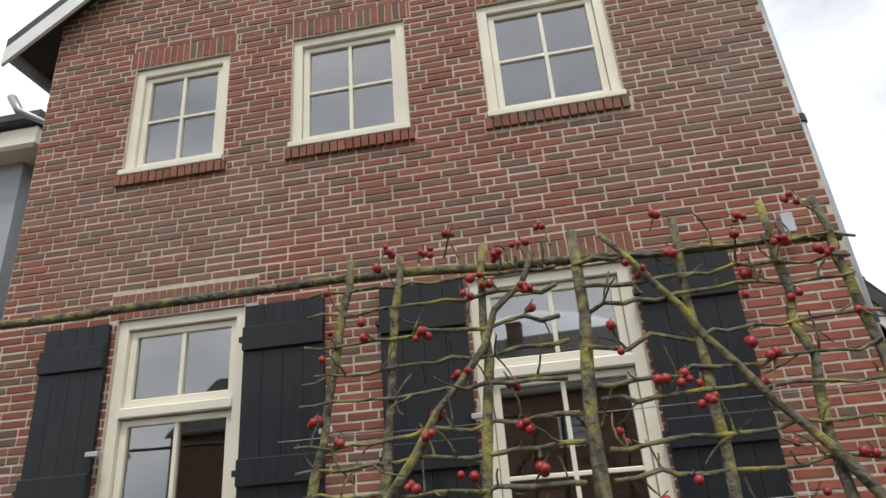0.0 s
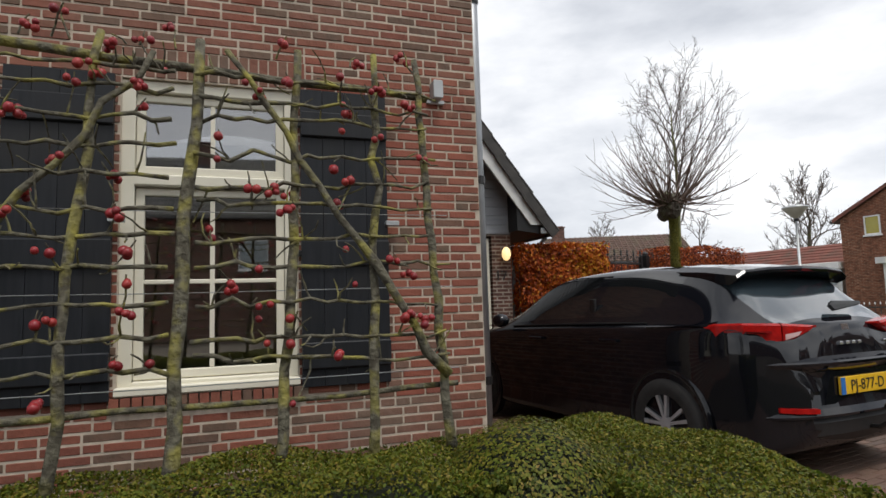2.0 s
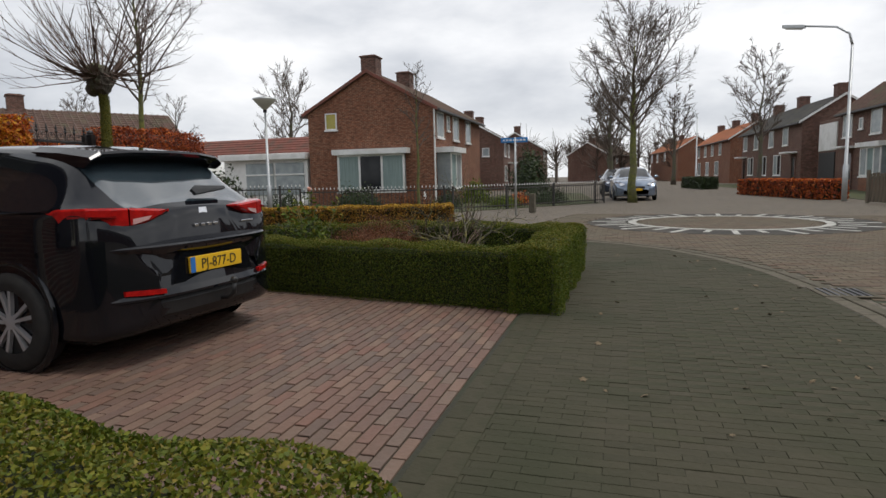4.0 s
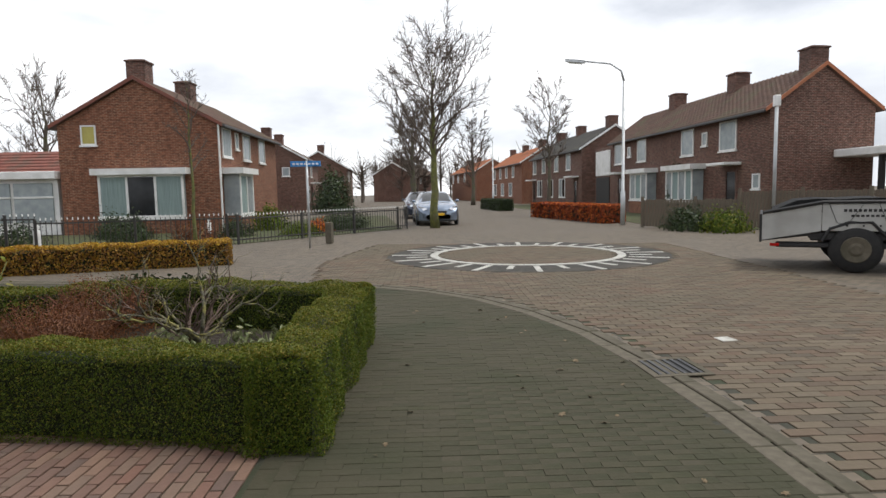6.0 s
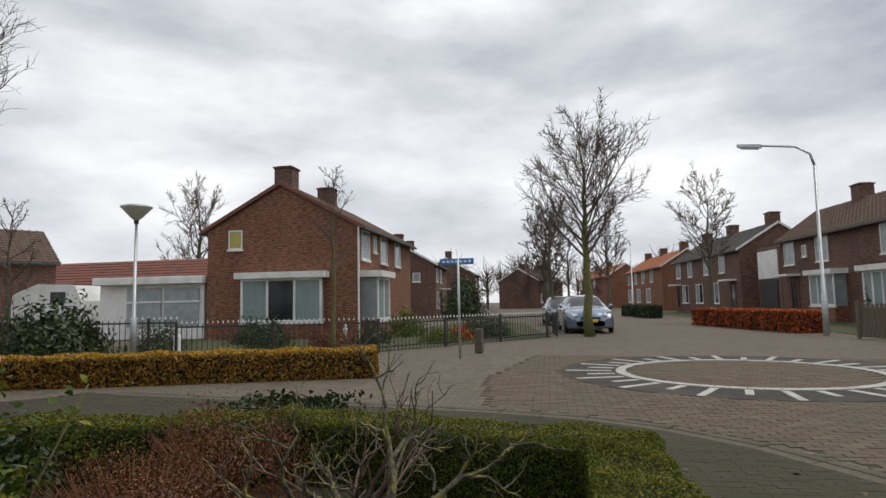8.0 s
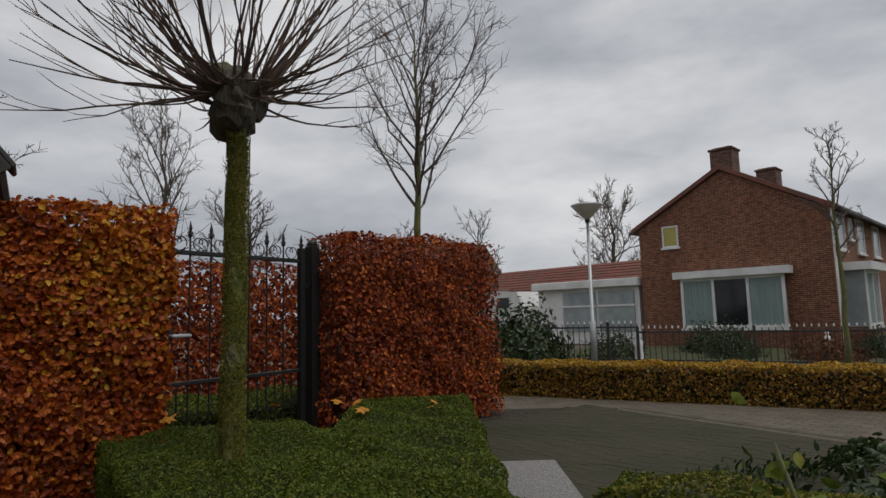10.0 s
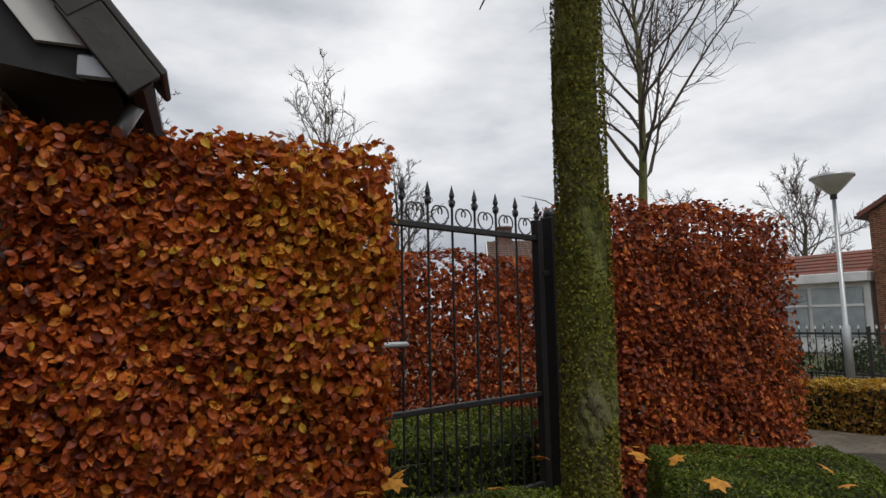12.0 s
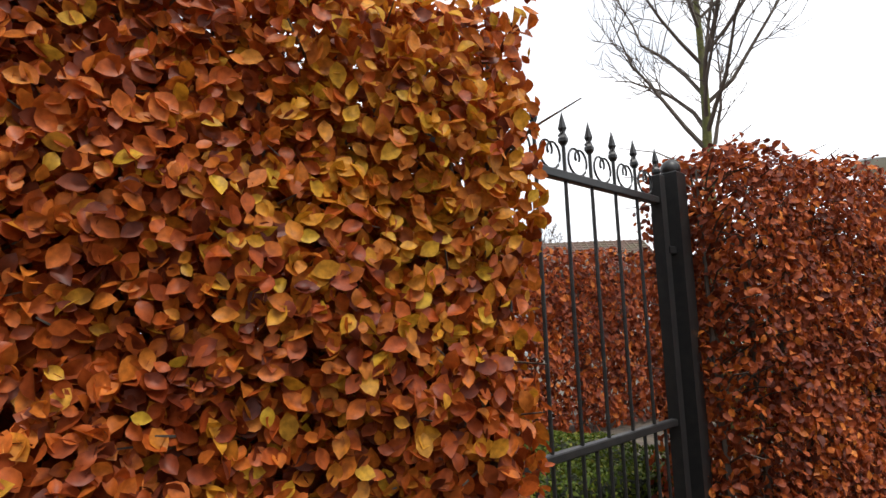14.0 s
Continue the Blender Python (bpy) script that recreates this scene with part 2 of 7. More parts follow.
M_KERB = pm("concrete_kerb", (0.140, 0.122, 0.092), (0.102, 0.090, 0.068), 15, 0.9, spec=0.2, stain=(0.075, 0.070, 0.048), bump_s=0.4)
M_RPAINT = pm("worn_white_road_stone", (0.527, 0.518, 0.476), (0.383, 0.374, 0.336), 9, 0.8, stain=(0.297, 0.281, 0.246), stain_scale=3, bump_s=0.4)
M_RDARK = pm("dark_basalt_paving", (0.048, 0.046, 0.042), (0.075, 0.071, 0.063), 12, 0.92, spec=0.15, stain=(0.095, 0.085, 0.070), bump_s=0.4)
M_SOIL = pm("garden_soil", (0.035, 0.026, 0.02), (0.06, 0.045, 0.033), 16, 0.95, stain=(0.05, 0.05, 0.025), bump_s=1.0, bump_d=0.03)
M_LAWN = pm("lawn_ground", (0.035, 0.055, 0.016), (0.085, 0.085, 0.03), 5, 0.95, stain=(0.060, 0.042, 0.026), bump_s=0.8, bump_d=0.03)
M_GRAVEL = pm("pale_gravel", (0.5, 0.48, 0.46), (0.3, 0.28, 0.27), 60, 0.9, bump_s=1.0, bump_d=0.02)
M_BARK = pm("grey_brown_bark", (0.085, 0.07, 0.055), (0.13, 0.115, 0.09), 14, 0.95, stain=(0.11, 0.12, 0.05), stain_scale=3, bump_s=0.8, bump_d=0.01, stretch=(3, 3, 0.7))
M_TWIG = pm("bare_twig", (0.085, 0.065, 0.052), (0.12, 0.095, 0.075), 8, 0.9, bump_s=0)
M_RUSSET = pm("russet_twig", (0.13, 0.050, 0.026), (0.19, 0.080, 0.040), 8, 0.85, bump_s=0)
M_SHOOT = pm("reddish_pollard_shoot", (0.10, 0.065, 0.05), (0.15, 0.10, 0.075), 6, 0.8, bump_s=0)
M_MOSS = pm("mossy_bark", (0.20, 0.20, 0.045), (0.10, 0.11, 0.028), 30, 0.98, stain=(0.12, 0.10, 0.06), stain_scale=5, bump_s=1.0, bump_d=0.015, stretch=(1.5, 1.5, 0.8))
M_MOSSY = pm("yellow_lichen_bark", (0.17, 0.17, 0.045), (0.09, 0.10, 0.035), 12, 0.95, stain=(0.13, 0.12, 0.08), stain_scale=4, bump_s=0.8, bump_d=0.01)
M_LICHEN = pm("lichened_espalier_bark", (0.06, 0.052, 0.036), (0.15, 0.14, 0.10), 40, 0.95, stain=(0.30, 0.27, 0.06), stain_scale=14, bump_s=0.9, bump_d=0.006)
M_APPLE = pm("red_crab_apple", (0.34, 0.022, 0.026), (0.20, 0.012, 0.018), 45, 0.42, bump_s=0.15, rand=("object", [(0.36, 0.022, 0.024), (0.22, 0.012, 0.02), (0.42, 0.045, 0.035), (0.15, 0.01, 0.015)]))
M_IRON = pm("black_wrought_iron", (0.012, 0.012, 0.013), (0.022, 0.021, 0.02), 20, 0.42, bump_s=0.25, bump_d=0.001)
M_FENCE = pm("dark_iron_fence", (0.03, 0.03, 0.03), (0.05, 0.045, 0.04), 10, 0.5)
M_WOODF = pm("weathered_fence_board", (0.16, 0.125, 0.09), (0.11, 0.09, 0.068), 6, 0.85, stain=(0.13, 0.125, 0.085), bump_s=0.5, stretch=(5, 5, 0.5))
M_GALV = pm("galvanised_steel", (0.52, 0.54, 0.55), (0.44, 0.46, 0.47), 6, 0.42, metal=0.55, stain=(0.4, 0.41, 0.4))
M_CARP = pm("black_car_paint", (0.005, 0.0055, 0.008), (0.007, 0.0075, 0.010), 2, 0.05, spec=0.5, bump_s=0)
M_CARG = pm("tinted_car_glass", (0.006, 0.007, 0.008), (0.008, 0.009, 0.01), 2, 0.03, spec=0.9, bump_s=0)
M_REARG = pm("rear_screen_glass", (0.03, 0.045, 0.055), (0.04, 0.055, 0.065), 2, 0.03, spec=1.0, coat=1.0, bump_s=0)
M_RUBBER = pm("tyre_rubber", (0.014, 0.014, 0.014), (0.022, 0.021, 0.02), 15, 0.85, bump_s=0.3)
M_ALLOY = pm("machined_alloy", (0.42, 0.42, 0.43), (0.34, 0.34, 0.35), 5, 0.35, metal=0.25, bump_s=0)
M_BLACKPL = pm("black_plastic", (0.012, 0.012, 0.013), (0.018, 0.018, 0.018), 9, 0.55, bump_s=0.15)
M_TAIL = pm("red_lamp_glass", (0.46, 0.010, 0.008), (0.30, 0.006, 0.006), 30, 0.15, spec=0.3, bump_s=0)
M_TAILD = pm("dark_red_lamp_band", (0.25, 0.006, 0.006), (0.2, 0.005, 0.005), 12, 0.2, bump_s=0)
M_TAILC = pm("clear_lamp_glass", (0.62, 0.36, 0.34), (0.5, 0.3, 0.3), 12, 0.1, coat=1.0, bump_s=0)
M_CHROME = pm("chrome", (0.75, 0.75, 0.76), (0.7, 0.7, 0.72), 3, 0.12, metal=1.0, bump_s=0)
M_PLATE = pm("yellow_plate", (0.85, 0.52, 0.02), (0.80, 0.48, 0.02), 4, 0.4, bump_s=0)
M_BLUE = pm("blue_enamel", (0.03, 0.16, 0.5), (0.035, 0.18, 0.52), 4, 0.35, bump_s=0)
M_SIGNB = pm("street_sign_blue", (0.02, 0.2, 0.55), (0.03, 0.24, 0.58), 4, 0.4, bump_s=0)
M_INK = pm("black_ink", (0.01, 0.01, 0.01), (0.015, 0.015, 0.015), 4, 0.6, bump_s=0)
M_CARBLUE = pm("silver_blue_car_paint", (0.20, 0.25, 0.33), (0.23, 0.28, 0.36), 3, 0.25, metal=0.5, coat=1.0, bump_s=0)
M_CARDARK = pm("dark_blue_car_paint", (0.03, 0.04, 0.07), (0.04, 0.05, 0.08), 3, 0.25, metal=0.3, coat=1.0, bump_s=0)
M_TRAILER = pm("grey_trailer_panel", (0.44, 0.44, 0.42), (0.36, 0.36, 0.34), 3, 0.5, stain=(0.26, 0.25, 0.22), bump_s=0.1)
M_TARP = pm("black_tarpaulin", (0.012, 0.012, 0.012), (0.022, 0.022, 0.022), 4, 0.75, spec=0.15, bump_s=0.8, bump_d=0.03)
M_BEECH = leafmat("copper_beech_leaf", [(0.0, (0.166, 0.038, 0.016)), (0.25, (0.410, 0.082, 0.018)), (0.6, (0.690, 0.162, 0.026)), (0.9, (0.860, 0.275, 0.038)), (0.975, (0.880, 0.389, 0.046)), (1.0, (0.880, 0.519, 0.057))], 0.45, 0.3, 0.3, (0.78, 0.62, 0.7))
M_BEECH_G = leafmat("golden_beech_leaf", [(0.0, (0.50, 0.12, 0.02)), (0.4, (0.72, 0.24, 0.03)), (0.8, (0.84, 0.42, 0.035)), (1.0, (0.80, 0.50, 0.045))], 0.5, 0.3, 0.25)
M_BEECH_D = leafmat("dull_beech_leaf", [(0.0, (0.141, 0.035, 0.018)), (0.4, (0.384, 0.083, 0.028)), (0.85, (0.691, 0.171, 0.039)), (1.0, (0.880, 0.295, 0.046))], 0.5, 0.28, 0.25, (0.66, 0.58, 0.7))
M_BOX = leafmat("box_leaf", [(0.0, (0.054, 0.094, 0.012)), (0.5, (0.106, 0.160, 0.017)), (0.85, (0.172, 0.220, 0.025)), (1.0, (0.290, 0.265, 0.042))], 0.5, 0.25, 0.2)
# Slightly yellower box leaf, for hedge tops and the ball.
M_BOXTOP = leafmat("yellower_box_leaf", [(0.0, (0.070, 0.104, 0.012)), (0.45, (0.140, 0.174, 0.018)), (0.8, (0.225, 0.222, 0.026)), (1.0, (0.300, 0.230, 0.048))], 0.5, 0.25, 0.2)
# Near-black for hedge cores: the shade between leaves, put into the colour.
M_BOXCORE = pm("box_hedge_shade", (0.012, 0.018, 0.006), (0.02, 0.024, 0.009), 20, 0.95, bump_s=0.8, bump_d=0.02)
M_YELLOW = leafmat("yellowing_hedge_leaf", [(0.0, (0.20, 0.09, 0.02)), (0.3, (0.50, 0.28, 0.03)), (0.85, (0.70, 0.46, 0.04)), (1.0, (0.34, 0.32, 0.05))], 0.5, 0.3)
# Sides of the yellow hedge: darker and a little redder than its top.
M_YELLOWS = leafmat("dark_rusty_hedge_leaf", [(0.0, (0.14, 0.06, 0.02)), (0.4, (0.34, 0.17, 0.03)), (0.8, (0.56, 0.34, 0.035)), (1.0, (0.22, 0.20, 0.04))], 0.5, 0.3)
M_BERB = leafmat("russet_shrub_leaf", [(0.0, (0.090, 0.032, 0.014)), (0.5, (0.175, 0.062, 0.022)), (1.0, (0.30, 0.130, 0.040))], 0.55, 0.25)
M_EVERG = leafmat("evergreen_leaf", [(0.0, (0.018, 0.035, 0.010)), (0.6, (0.035, 0.065, 0.016)), (1.0, (0.06, 0.095, 0.02))], 0.4, 0.15)
M_PALE = leafmat("pale_green_leaf", [(0.0, (0.15, 0.20, 0.075)), (0.6, (0.30, 0.35, 0.17)), (1.0, (0.48, 0.50, 0.28))], 0.5, 0.25)
M_FALLEN = leafmat("fallen_maple_leaf", [(0.0, (0.42, 0.15, 0.02)), (0.6, (0.70, 0.32, 0.03)), (1.0, (0.45, 0.22, 0.05))], 0.6, 0.2)
M_LITTER = leafmat("pale_leaf_litter", [(0.0, (0.12, 0.085, 0.05)), (0.6, (0.24, 0.19, 0.12)), (1.0, (0.40, 0.35, 0.26))], 0.7, 0.1, 0.2)
M_ROSE = pm("peach_rose_petal", (0.72, 0.30, 0.22), (0.8, 0.42, 0.30), 20, 0.6, bump_s=0.2)
M_LAMPGLASS = pm("milky_lamp_glass", (0.55, 0.55, 0.47), (0.5, 0.5, 0.43), 5, 0.3, bump_s=0)
M_LIT, _n, _l, _p = nodes_of("lit_lamp_glass")
_p.inputs["Base Color"].default_value = (0.9, 0.75, 0.5, 1)
_p.inputs["Emission Color"].default_value, _p.inputs["Emission Strength"].default_value = (1.0, 0.68, 0.3, 1), 0.9


# ---------- mesh helpers ----------
class Geo:
    """Gathers corners and faces of one mesh."""

    def __init__(self):
        self.v, self.f = [], []

    def add(self, verts, faces):
        k = len(self.v)
        self.v += [tuple(p) for p in verts]
        self.f += [tuple(i + k for i in q) for q in faces]
        return self

    def box(self, x0, y0, z0, x1, y1, z1, m=None):
        p = [(x, y, z) for z in (z0, z1) for y in (y0, y1) for x in (x0, x1)]
        if m is not None:
            p = [m @ Vector(q) for q in p]
        return self.add(p, [(0, 2, 3, 1), (4, 5, 7, 6), (0, 1, 5, 4), (2, 6, 7, 3), (0, 4, 6, 2), (1, 3, 7, 5)])

    def cbox(self, x0, y0, z0, x1, y1, z1, c, m=None):
        """A box with chamfered edges all round the top and sides."""
        p = []
        for z, s in ((z0, c), (z0 + c, 0), (z1 - c, 0), (z1, c)):
            p += [(x0 + s, y0 + s, z), (x1 - s, y0 + s, z), (x1 - s, y1 - s, z), (x0 + s, y1 - s, z)]
        if m is not None:
            p = [m @ Vector(q) for q in p]
        f = [(3, 2, 1, 0), (12, 13, 14, 15)]
        for a in (0, 4, 8):
            f += [(a + i, a + (i + 1) % 4, a + 4 + (i + 1) % 4, a + 4 + i) for i in range(4)]
        return self.add(p, f)

    def poly(self, pts, d):
        """A flat outline pts (3D), thickened by the vector d."""
        n, d = len(pts), Vector(d)
        q = [Vector(p) for p in pts]
        return self.add(q + [p + d for p in q], [tuple(range(n))[::-1], tuple(range(n, 2 * n))] + [(i, (i + 1) % n, n + (i + 1) % n, n + i) for i in range(n)])

    def tube(self, path, radii, n=6, cap=True):
        path = [Vector(p) for p in path]
        if not hasattr(radii, "__len__"):
            radii = [radii] * len(path)
        k, ring = len(self.v), []
        up = Vector((0.31, 0.22, 0.92))
        for i, p in enumerate(path):
            t = (path[min(i + 1, len(path) - 1)] - path[max(i - 1, 0)])
            t = t.normalized() if t.length > 1e-9 else Vector((0, 0, 1))
            if abs(t.dot(up)) > 0.95:
                up = Vector((1, 0.1, 0))
            a = t.cross(up).normalized()
            b = t.cross(a)
            for j in range(n):
                w = 2 * math.pi * j / n
                self.v.append(tuple(p + radii[i] * (a * math.cos(w) + b * math.sin(w))))
        for i in range(len(path) - 1):
            for j in range(n):
                self.f.append((k + i * n + j, k + i * n + (j + 1) % n, k + (i + 1) * n + (j + 1) % n, k + (i + 1) * n + j))
        if cap:
            self.f.append(tuple(k + j for j in range(n))[::-1])
            self.f.append(tuple(k + (len(path) - 1) * n + j for j in range(n)))
        return self

    def ball(self, c, r, n=8, m=6, squash=1.0, rough=0.0, rng=random):
        k = len(self.v)
        for i in range(m + 1):
            th = math.pi * i / m
            for j in range(n):
                ph = 2 * math.pi * j / n
                s = r * (1 + rough * (rng.random() - 0.5))
                self.v.append((c[0] + s * math.sin(th) * math.cos(ph), c[1] + s * math.sin(th) * math.sin(ph), c[2] + s * squash * math.cos(th)))
        for i in range(m):
            for j in range(n):
                self.f.append((k + i * n + j, k + (i + 1) * n + j, k + (i + 1) * n + (j + 1) % n, k + i * n + (j + 1) % n))
        return self

    def lathe(self, prof, c=(0, 0, 0), n=20, axis="z"):
        k = len(self.v)
        for r, h in prof:
            for j in range(n):
                w = 2 * math.pi * j / n
                a, b = r * math.cos(w), r * math.sin(w)
                self.v.append((c[0] + a, c[1] + b, c[2] + h) if axis == "z" else (c[0] + h, c[1] + a, c[2] + b))
        for i in range(len(prof) - 1):
            for j in range(n):
                self.f.append((k + i * n + j, k + i * n + (j + 1) % n, k + (i + 1) * n + (j + 1) % n, k + (i + 1) * n + j))
        return self

    def mesh(self, name, smooth=False):
        me = bpy.data.meshes.new(name)
        me.from_pydata(self.v, [], self.f)
        if smooth:
            me.polygons.foreach_set("use_smooth", [True] * len(me.polygons))
        me.update()
        return me


def part(name, geo, material, parent=None, label="", smooth=False, m=None):
    """Links one mesh as an object, under a thing or a part where parent is given."""
    me = geo if isinstance(geo, bpy.types.Mesh) else geo.mesh(name, smooth)
    if not me.materials:
        me.materials.append(material)
    ob = new(name, me)
    ob.parent = parent
    if m is not None:
        ob.matrix_basis = m
    if label:
        ob["label"] = label
    return ob


def thing(name, label, category, m=None, group="", kind=""):
    ob = new(name)
    ob.empty_display_size = 0.1
    if m is not None:
        ob.matrix_basis = m
    return tagged(ob, label, category, group, kind)


def solid(name, geo, material, label, category, kind="", group="", smooth=False, m=None):
    return tagged(part(name, geo, material, None, "", smooth, m), label, category, group, kind)


def frame_m(origin, xdir, z=0.0):
    """A pose at origin whose x axis goes along xdir over the ground."""
    return Matrix.Translation((origin[0], origin[1], z)) @ Matrix.Rotation(math.atan2(xdir[1], xdir[0]), 4, "Z")


def inside(poly, x, y):
    hit = False
    for i in range(len(poly)):
        (xa, ya), (xb, yb) = poly[i], poly[i - 1]
        if (ya > y) != (yb > y) and x < (xb - xa) * (y - ya) / (yb - ya) + xa:
            hit = not hit
    return hit


def leaf_mesh(name, pts, nrm, size, seed, aspect=0.62, fold=0.18, jitter=0.8, quad=False):
    """Many single leaves: pointed blades folded along the rib, or plain small quads, about the points pts with normals nrm."""
    rng = np.random.default_rng(seed)
    n = len(pts)
    nr = nrm + jitter * rng.normal(size=(n, 3))
    nr /= np.linalg.norm(nr, axis=1)[:, None] + 1e-9
    a = rng.normal(size=(n, 3)) + np.array((0, 0, -0.5))
    a -= (a * nr).sum(1)[:, None] * nr
    a /= np.linalg.norm(a, axis=1)[:, None] + 1e-9
    b = np.cross(nr, a)
    s = (size * rng.uniform(0.65, 1.25, n))[:, None]
    if quad:
        k = 4
        v = np.stack([pts - a * s * 0.5, pts + b * s * aspect * 0.5, pts + a * s * 0.5, pts - b * s * aspect * 0.5], 1)
        f = np.array([(0, 1, 2, 3)])
    else:
        k = 11
        lift = nr * (fold * s * rng.uniform(0.2, 1.3, n)[:, None])
        curl = nr * (rng.uniform(-0.55, 0.75, n)[:, None] * s)
        rib = [pts + a * s * t + curl * (t * t) for t in (-0.5, -0.27, 0.0, 0.28, 0.55)]
        edge = [(rib[i] + b * s * aspect * w + lift * w * 2, rib[i] - b * s * aspect * w + lift * w * 2) for i, w in ((1, 0.37), (2, 0.5), (3, 0.36))]
        v = np.stack(rib + [e[0] for e in edge] + [e[1] for e in edge], 1)
    me = bpy.data.meshes.new(name)
    if quad:
        faces = (f[None] + (np.arange(n) * k)[:, None, None]).reshape(-1, 4)
        loops, starts, tot = faces.reshape(-1), np.arange(len(faces)) * 4, np.full(len(faces), 4)
    else:
        base = np.arange(n) * k
        tri = np.array([(0, 1, 5), (7, 3, 4), (0, 8, 1), (3, 10, 4)])
        qd = np.array([(1, 2, 6, 5), (2, 3, 7, 6), (1, 8, 9, 2), (2, 9, 10, 3)])
        t = (tri[None] + base[:, None, None]).reshape(-1, 3)
        q = (qd[None] + base[:, None, None]).reshape(-1, 4)
        loops = np.concatenate([t.reshape(-1), q.reshape(-1)])
        starts = np.concatenate([np.arange(len(t)) * 3, len(t) * 3 + np.arange(len(q)) * 4])
        tot = np.concatenate([np.full(len(t), 3), np.full(len(q), 4)])
    me.vertices.add(n * k)
    me.vertices.foreach_set("co", v.reshape(-1).astype(np.float32))
    me.loops.add(len(loops))
    me.loops.foreach_set("vertex_index", loops.astype(np.int32))
    me.polygons.add(len(starts))
    me.polygons.foreach_set("loop_start", starts.astype(np.int32))
    me.update(calc_edges=True)
    me.validate()
    return me


def box_points(x0, y0, z0, x1, y1, z1, n, seed, depth=0.05, faces="xXyYZ", round_r=0.05):
    """Random points and normals on the faces of a clipped hedge, sunk up to depth."""
    rng = np.random.default_rng(seed)
    dims = {"x": (y1 - y0) * (z1 - z0), "X": (y1 - y0) * (z1 - z0), "y": (x1 - x0) * (z1 - z0), "Y": (x1 - x0) * (z1 - z0), "Z": (x1 - x0) * (y1 - y0)}
    tot = sum(dims[c] for c in faces)
    P, N = [], []
    for c in faces:
        k = int(n * dims[c] / tot)
        r = rng.uniform(size=(k, 3))
        p = np.array((x0, y0, z0)) + r * np.array((x1 - x0, y1 - y0, z1 - z0))
        nr = np.zeros((k, 3))
        d = depth * rng.uniform(size=k) ** 1.6
        ax = "xyz".index(c.lower())
        if c in "xy":
            p[:, ax] = (x0, y0, z0)[ax] + d
            nr[:, ax] = -1
        else:
            p[:, ax] = (x1, y1, z1)[ax] - d
            nr[:, ax] = 1
        P.append(p)
        N.append(nr)
    P, N = np.concatenate(P), np.concatenate(N)
    cx, cy = (x0 + x1) / 2, (y0 + y1) / 2
    over = np.clip((P[:, 2] - (z1 - round_r)) / round_r, 0, 1)
    for ax, c, h in ((0, cx, (x1 - x0) / 2), (1, cy, (y1 - y0) / 2)):
        e = np.clip((np.abs(P[:, ax] - c) - (h - round_r)) / round_r, 0, 1)
        P[:, 2] -= 0.35 * round_r * e * over
        P[:, ax] -= np.sign(P[:, ax] - c) * 0.3 * round_r * over * e
    w = 0.018 * (np.sin(P[:, 0] * 5.1 + P[:, 1] * 3.7) + np.sin(P[:, 0] * 11.3 - P[:, 1] * 8.9 + P[:, 2] * 6))
    P += N * w[:, None]
    return P, N


# ---------- ground, road, pavement, drive ----------
STREET = radians(10)
RD = Matrix.Rotation(STREET, 4, "Z")
KERB = [(-9.0, -5.0), (-4.0, -4.1), (0.0, -3.4), (4.0, -2.65), (7.1, -2.05), (8.2, -1.75), (9.2, -1.38), (10.2, -0.82), (11.04, -0.14), (11.6, 0.6), (11.95, 1.4), (12.1, 2.4), (12.15, 3.6), (12.2, 9.0)]


def paving(name, a, bw, bh, cols, mortar):
    m, n, l, p = nodes_of(name)
    tc, mp, b = n.new("ShaderNodeTexCoord"), n.new("ShaderNodeMapping"), n.new("ShaderNodeTexBrick")
    mp.inputs["Rotation"].default_value = (0, 0, a)
    l.new(tc.outputs["Object"], mp.inputs[0])
    l.new(mp.outputs[0], b.inputs["Vector"])
    b.inputs["Scale"].default_value = 1.0
    b.inputs["Brick Width"].default_value, b.inputs["Row Height"].default_value, b.inputs["Mortar Size"].default_value = bw, bh, 0.006
    b.inputs["Color1"].default_value, b.inputs["Color2"].default_value, b.inputs["Mortar"].default_value = (*cols[0], 1), (*cols[1], 1), (*mortar, 1)
    col = mixrgb(n, l, b.outputs["Color"], (0.148, 0.128, 0.102), noise_fac(n, l, 0.35, 4, 0.45, 1.05))
    col = mixrgb(n, l, col, (0.5, 0.5, 0.5), mixrgb(n, l, (0, 0, 0), (0.5, 0.5, 0.5), noise_fac(n, l, 6, 5)), "MULTIPLY")
    l.new(col, p.inputs["Base Color"])
    p.inputs["Roughness"].default_value = 0.82
    inv = n.new("ShaderNodeMath")
    inv.operation, inv.inputs[0].default_value = "SUBTRACT", 1.0
    l.new(b.outputs["Fac"], inv.inputs[1])
    bump(n, l, p, inv.outputs[0], 0.6, 0.008)
    return m


M_ROAD = paving("clinker_road", radians(80), 0.21, 0.104, ((0.180, 0.142, 0.100), (0.112, 0.092, 0.068)), (0.045, 0.039, 0.028))
solid("ground", Geo().box(-400, -400, -0.6, 400, 400, -0.014), M_ROAD, "brown-grey clinker paved street surface of a quiet estate", "road", kind="structure")
PAVE_POLY = KERB + [(8.9, 9.0), (8.9, 3.0), (6.4, 0.57), (3.57, 0.06), (2.0, -0.3), (-9, -0.3)]
DRIVE_POLY = [(2.05, -0.21), (6.58, 0.58), (6.95, 6.3), (6.95, 8.6), (2.5, 8.4), (2.05, 3.2)]
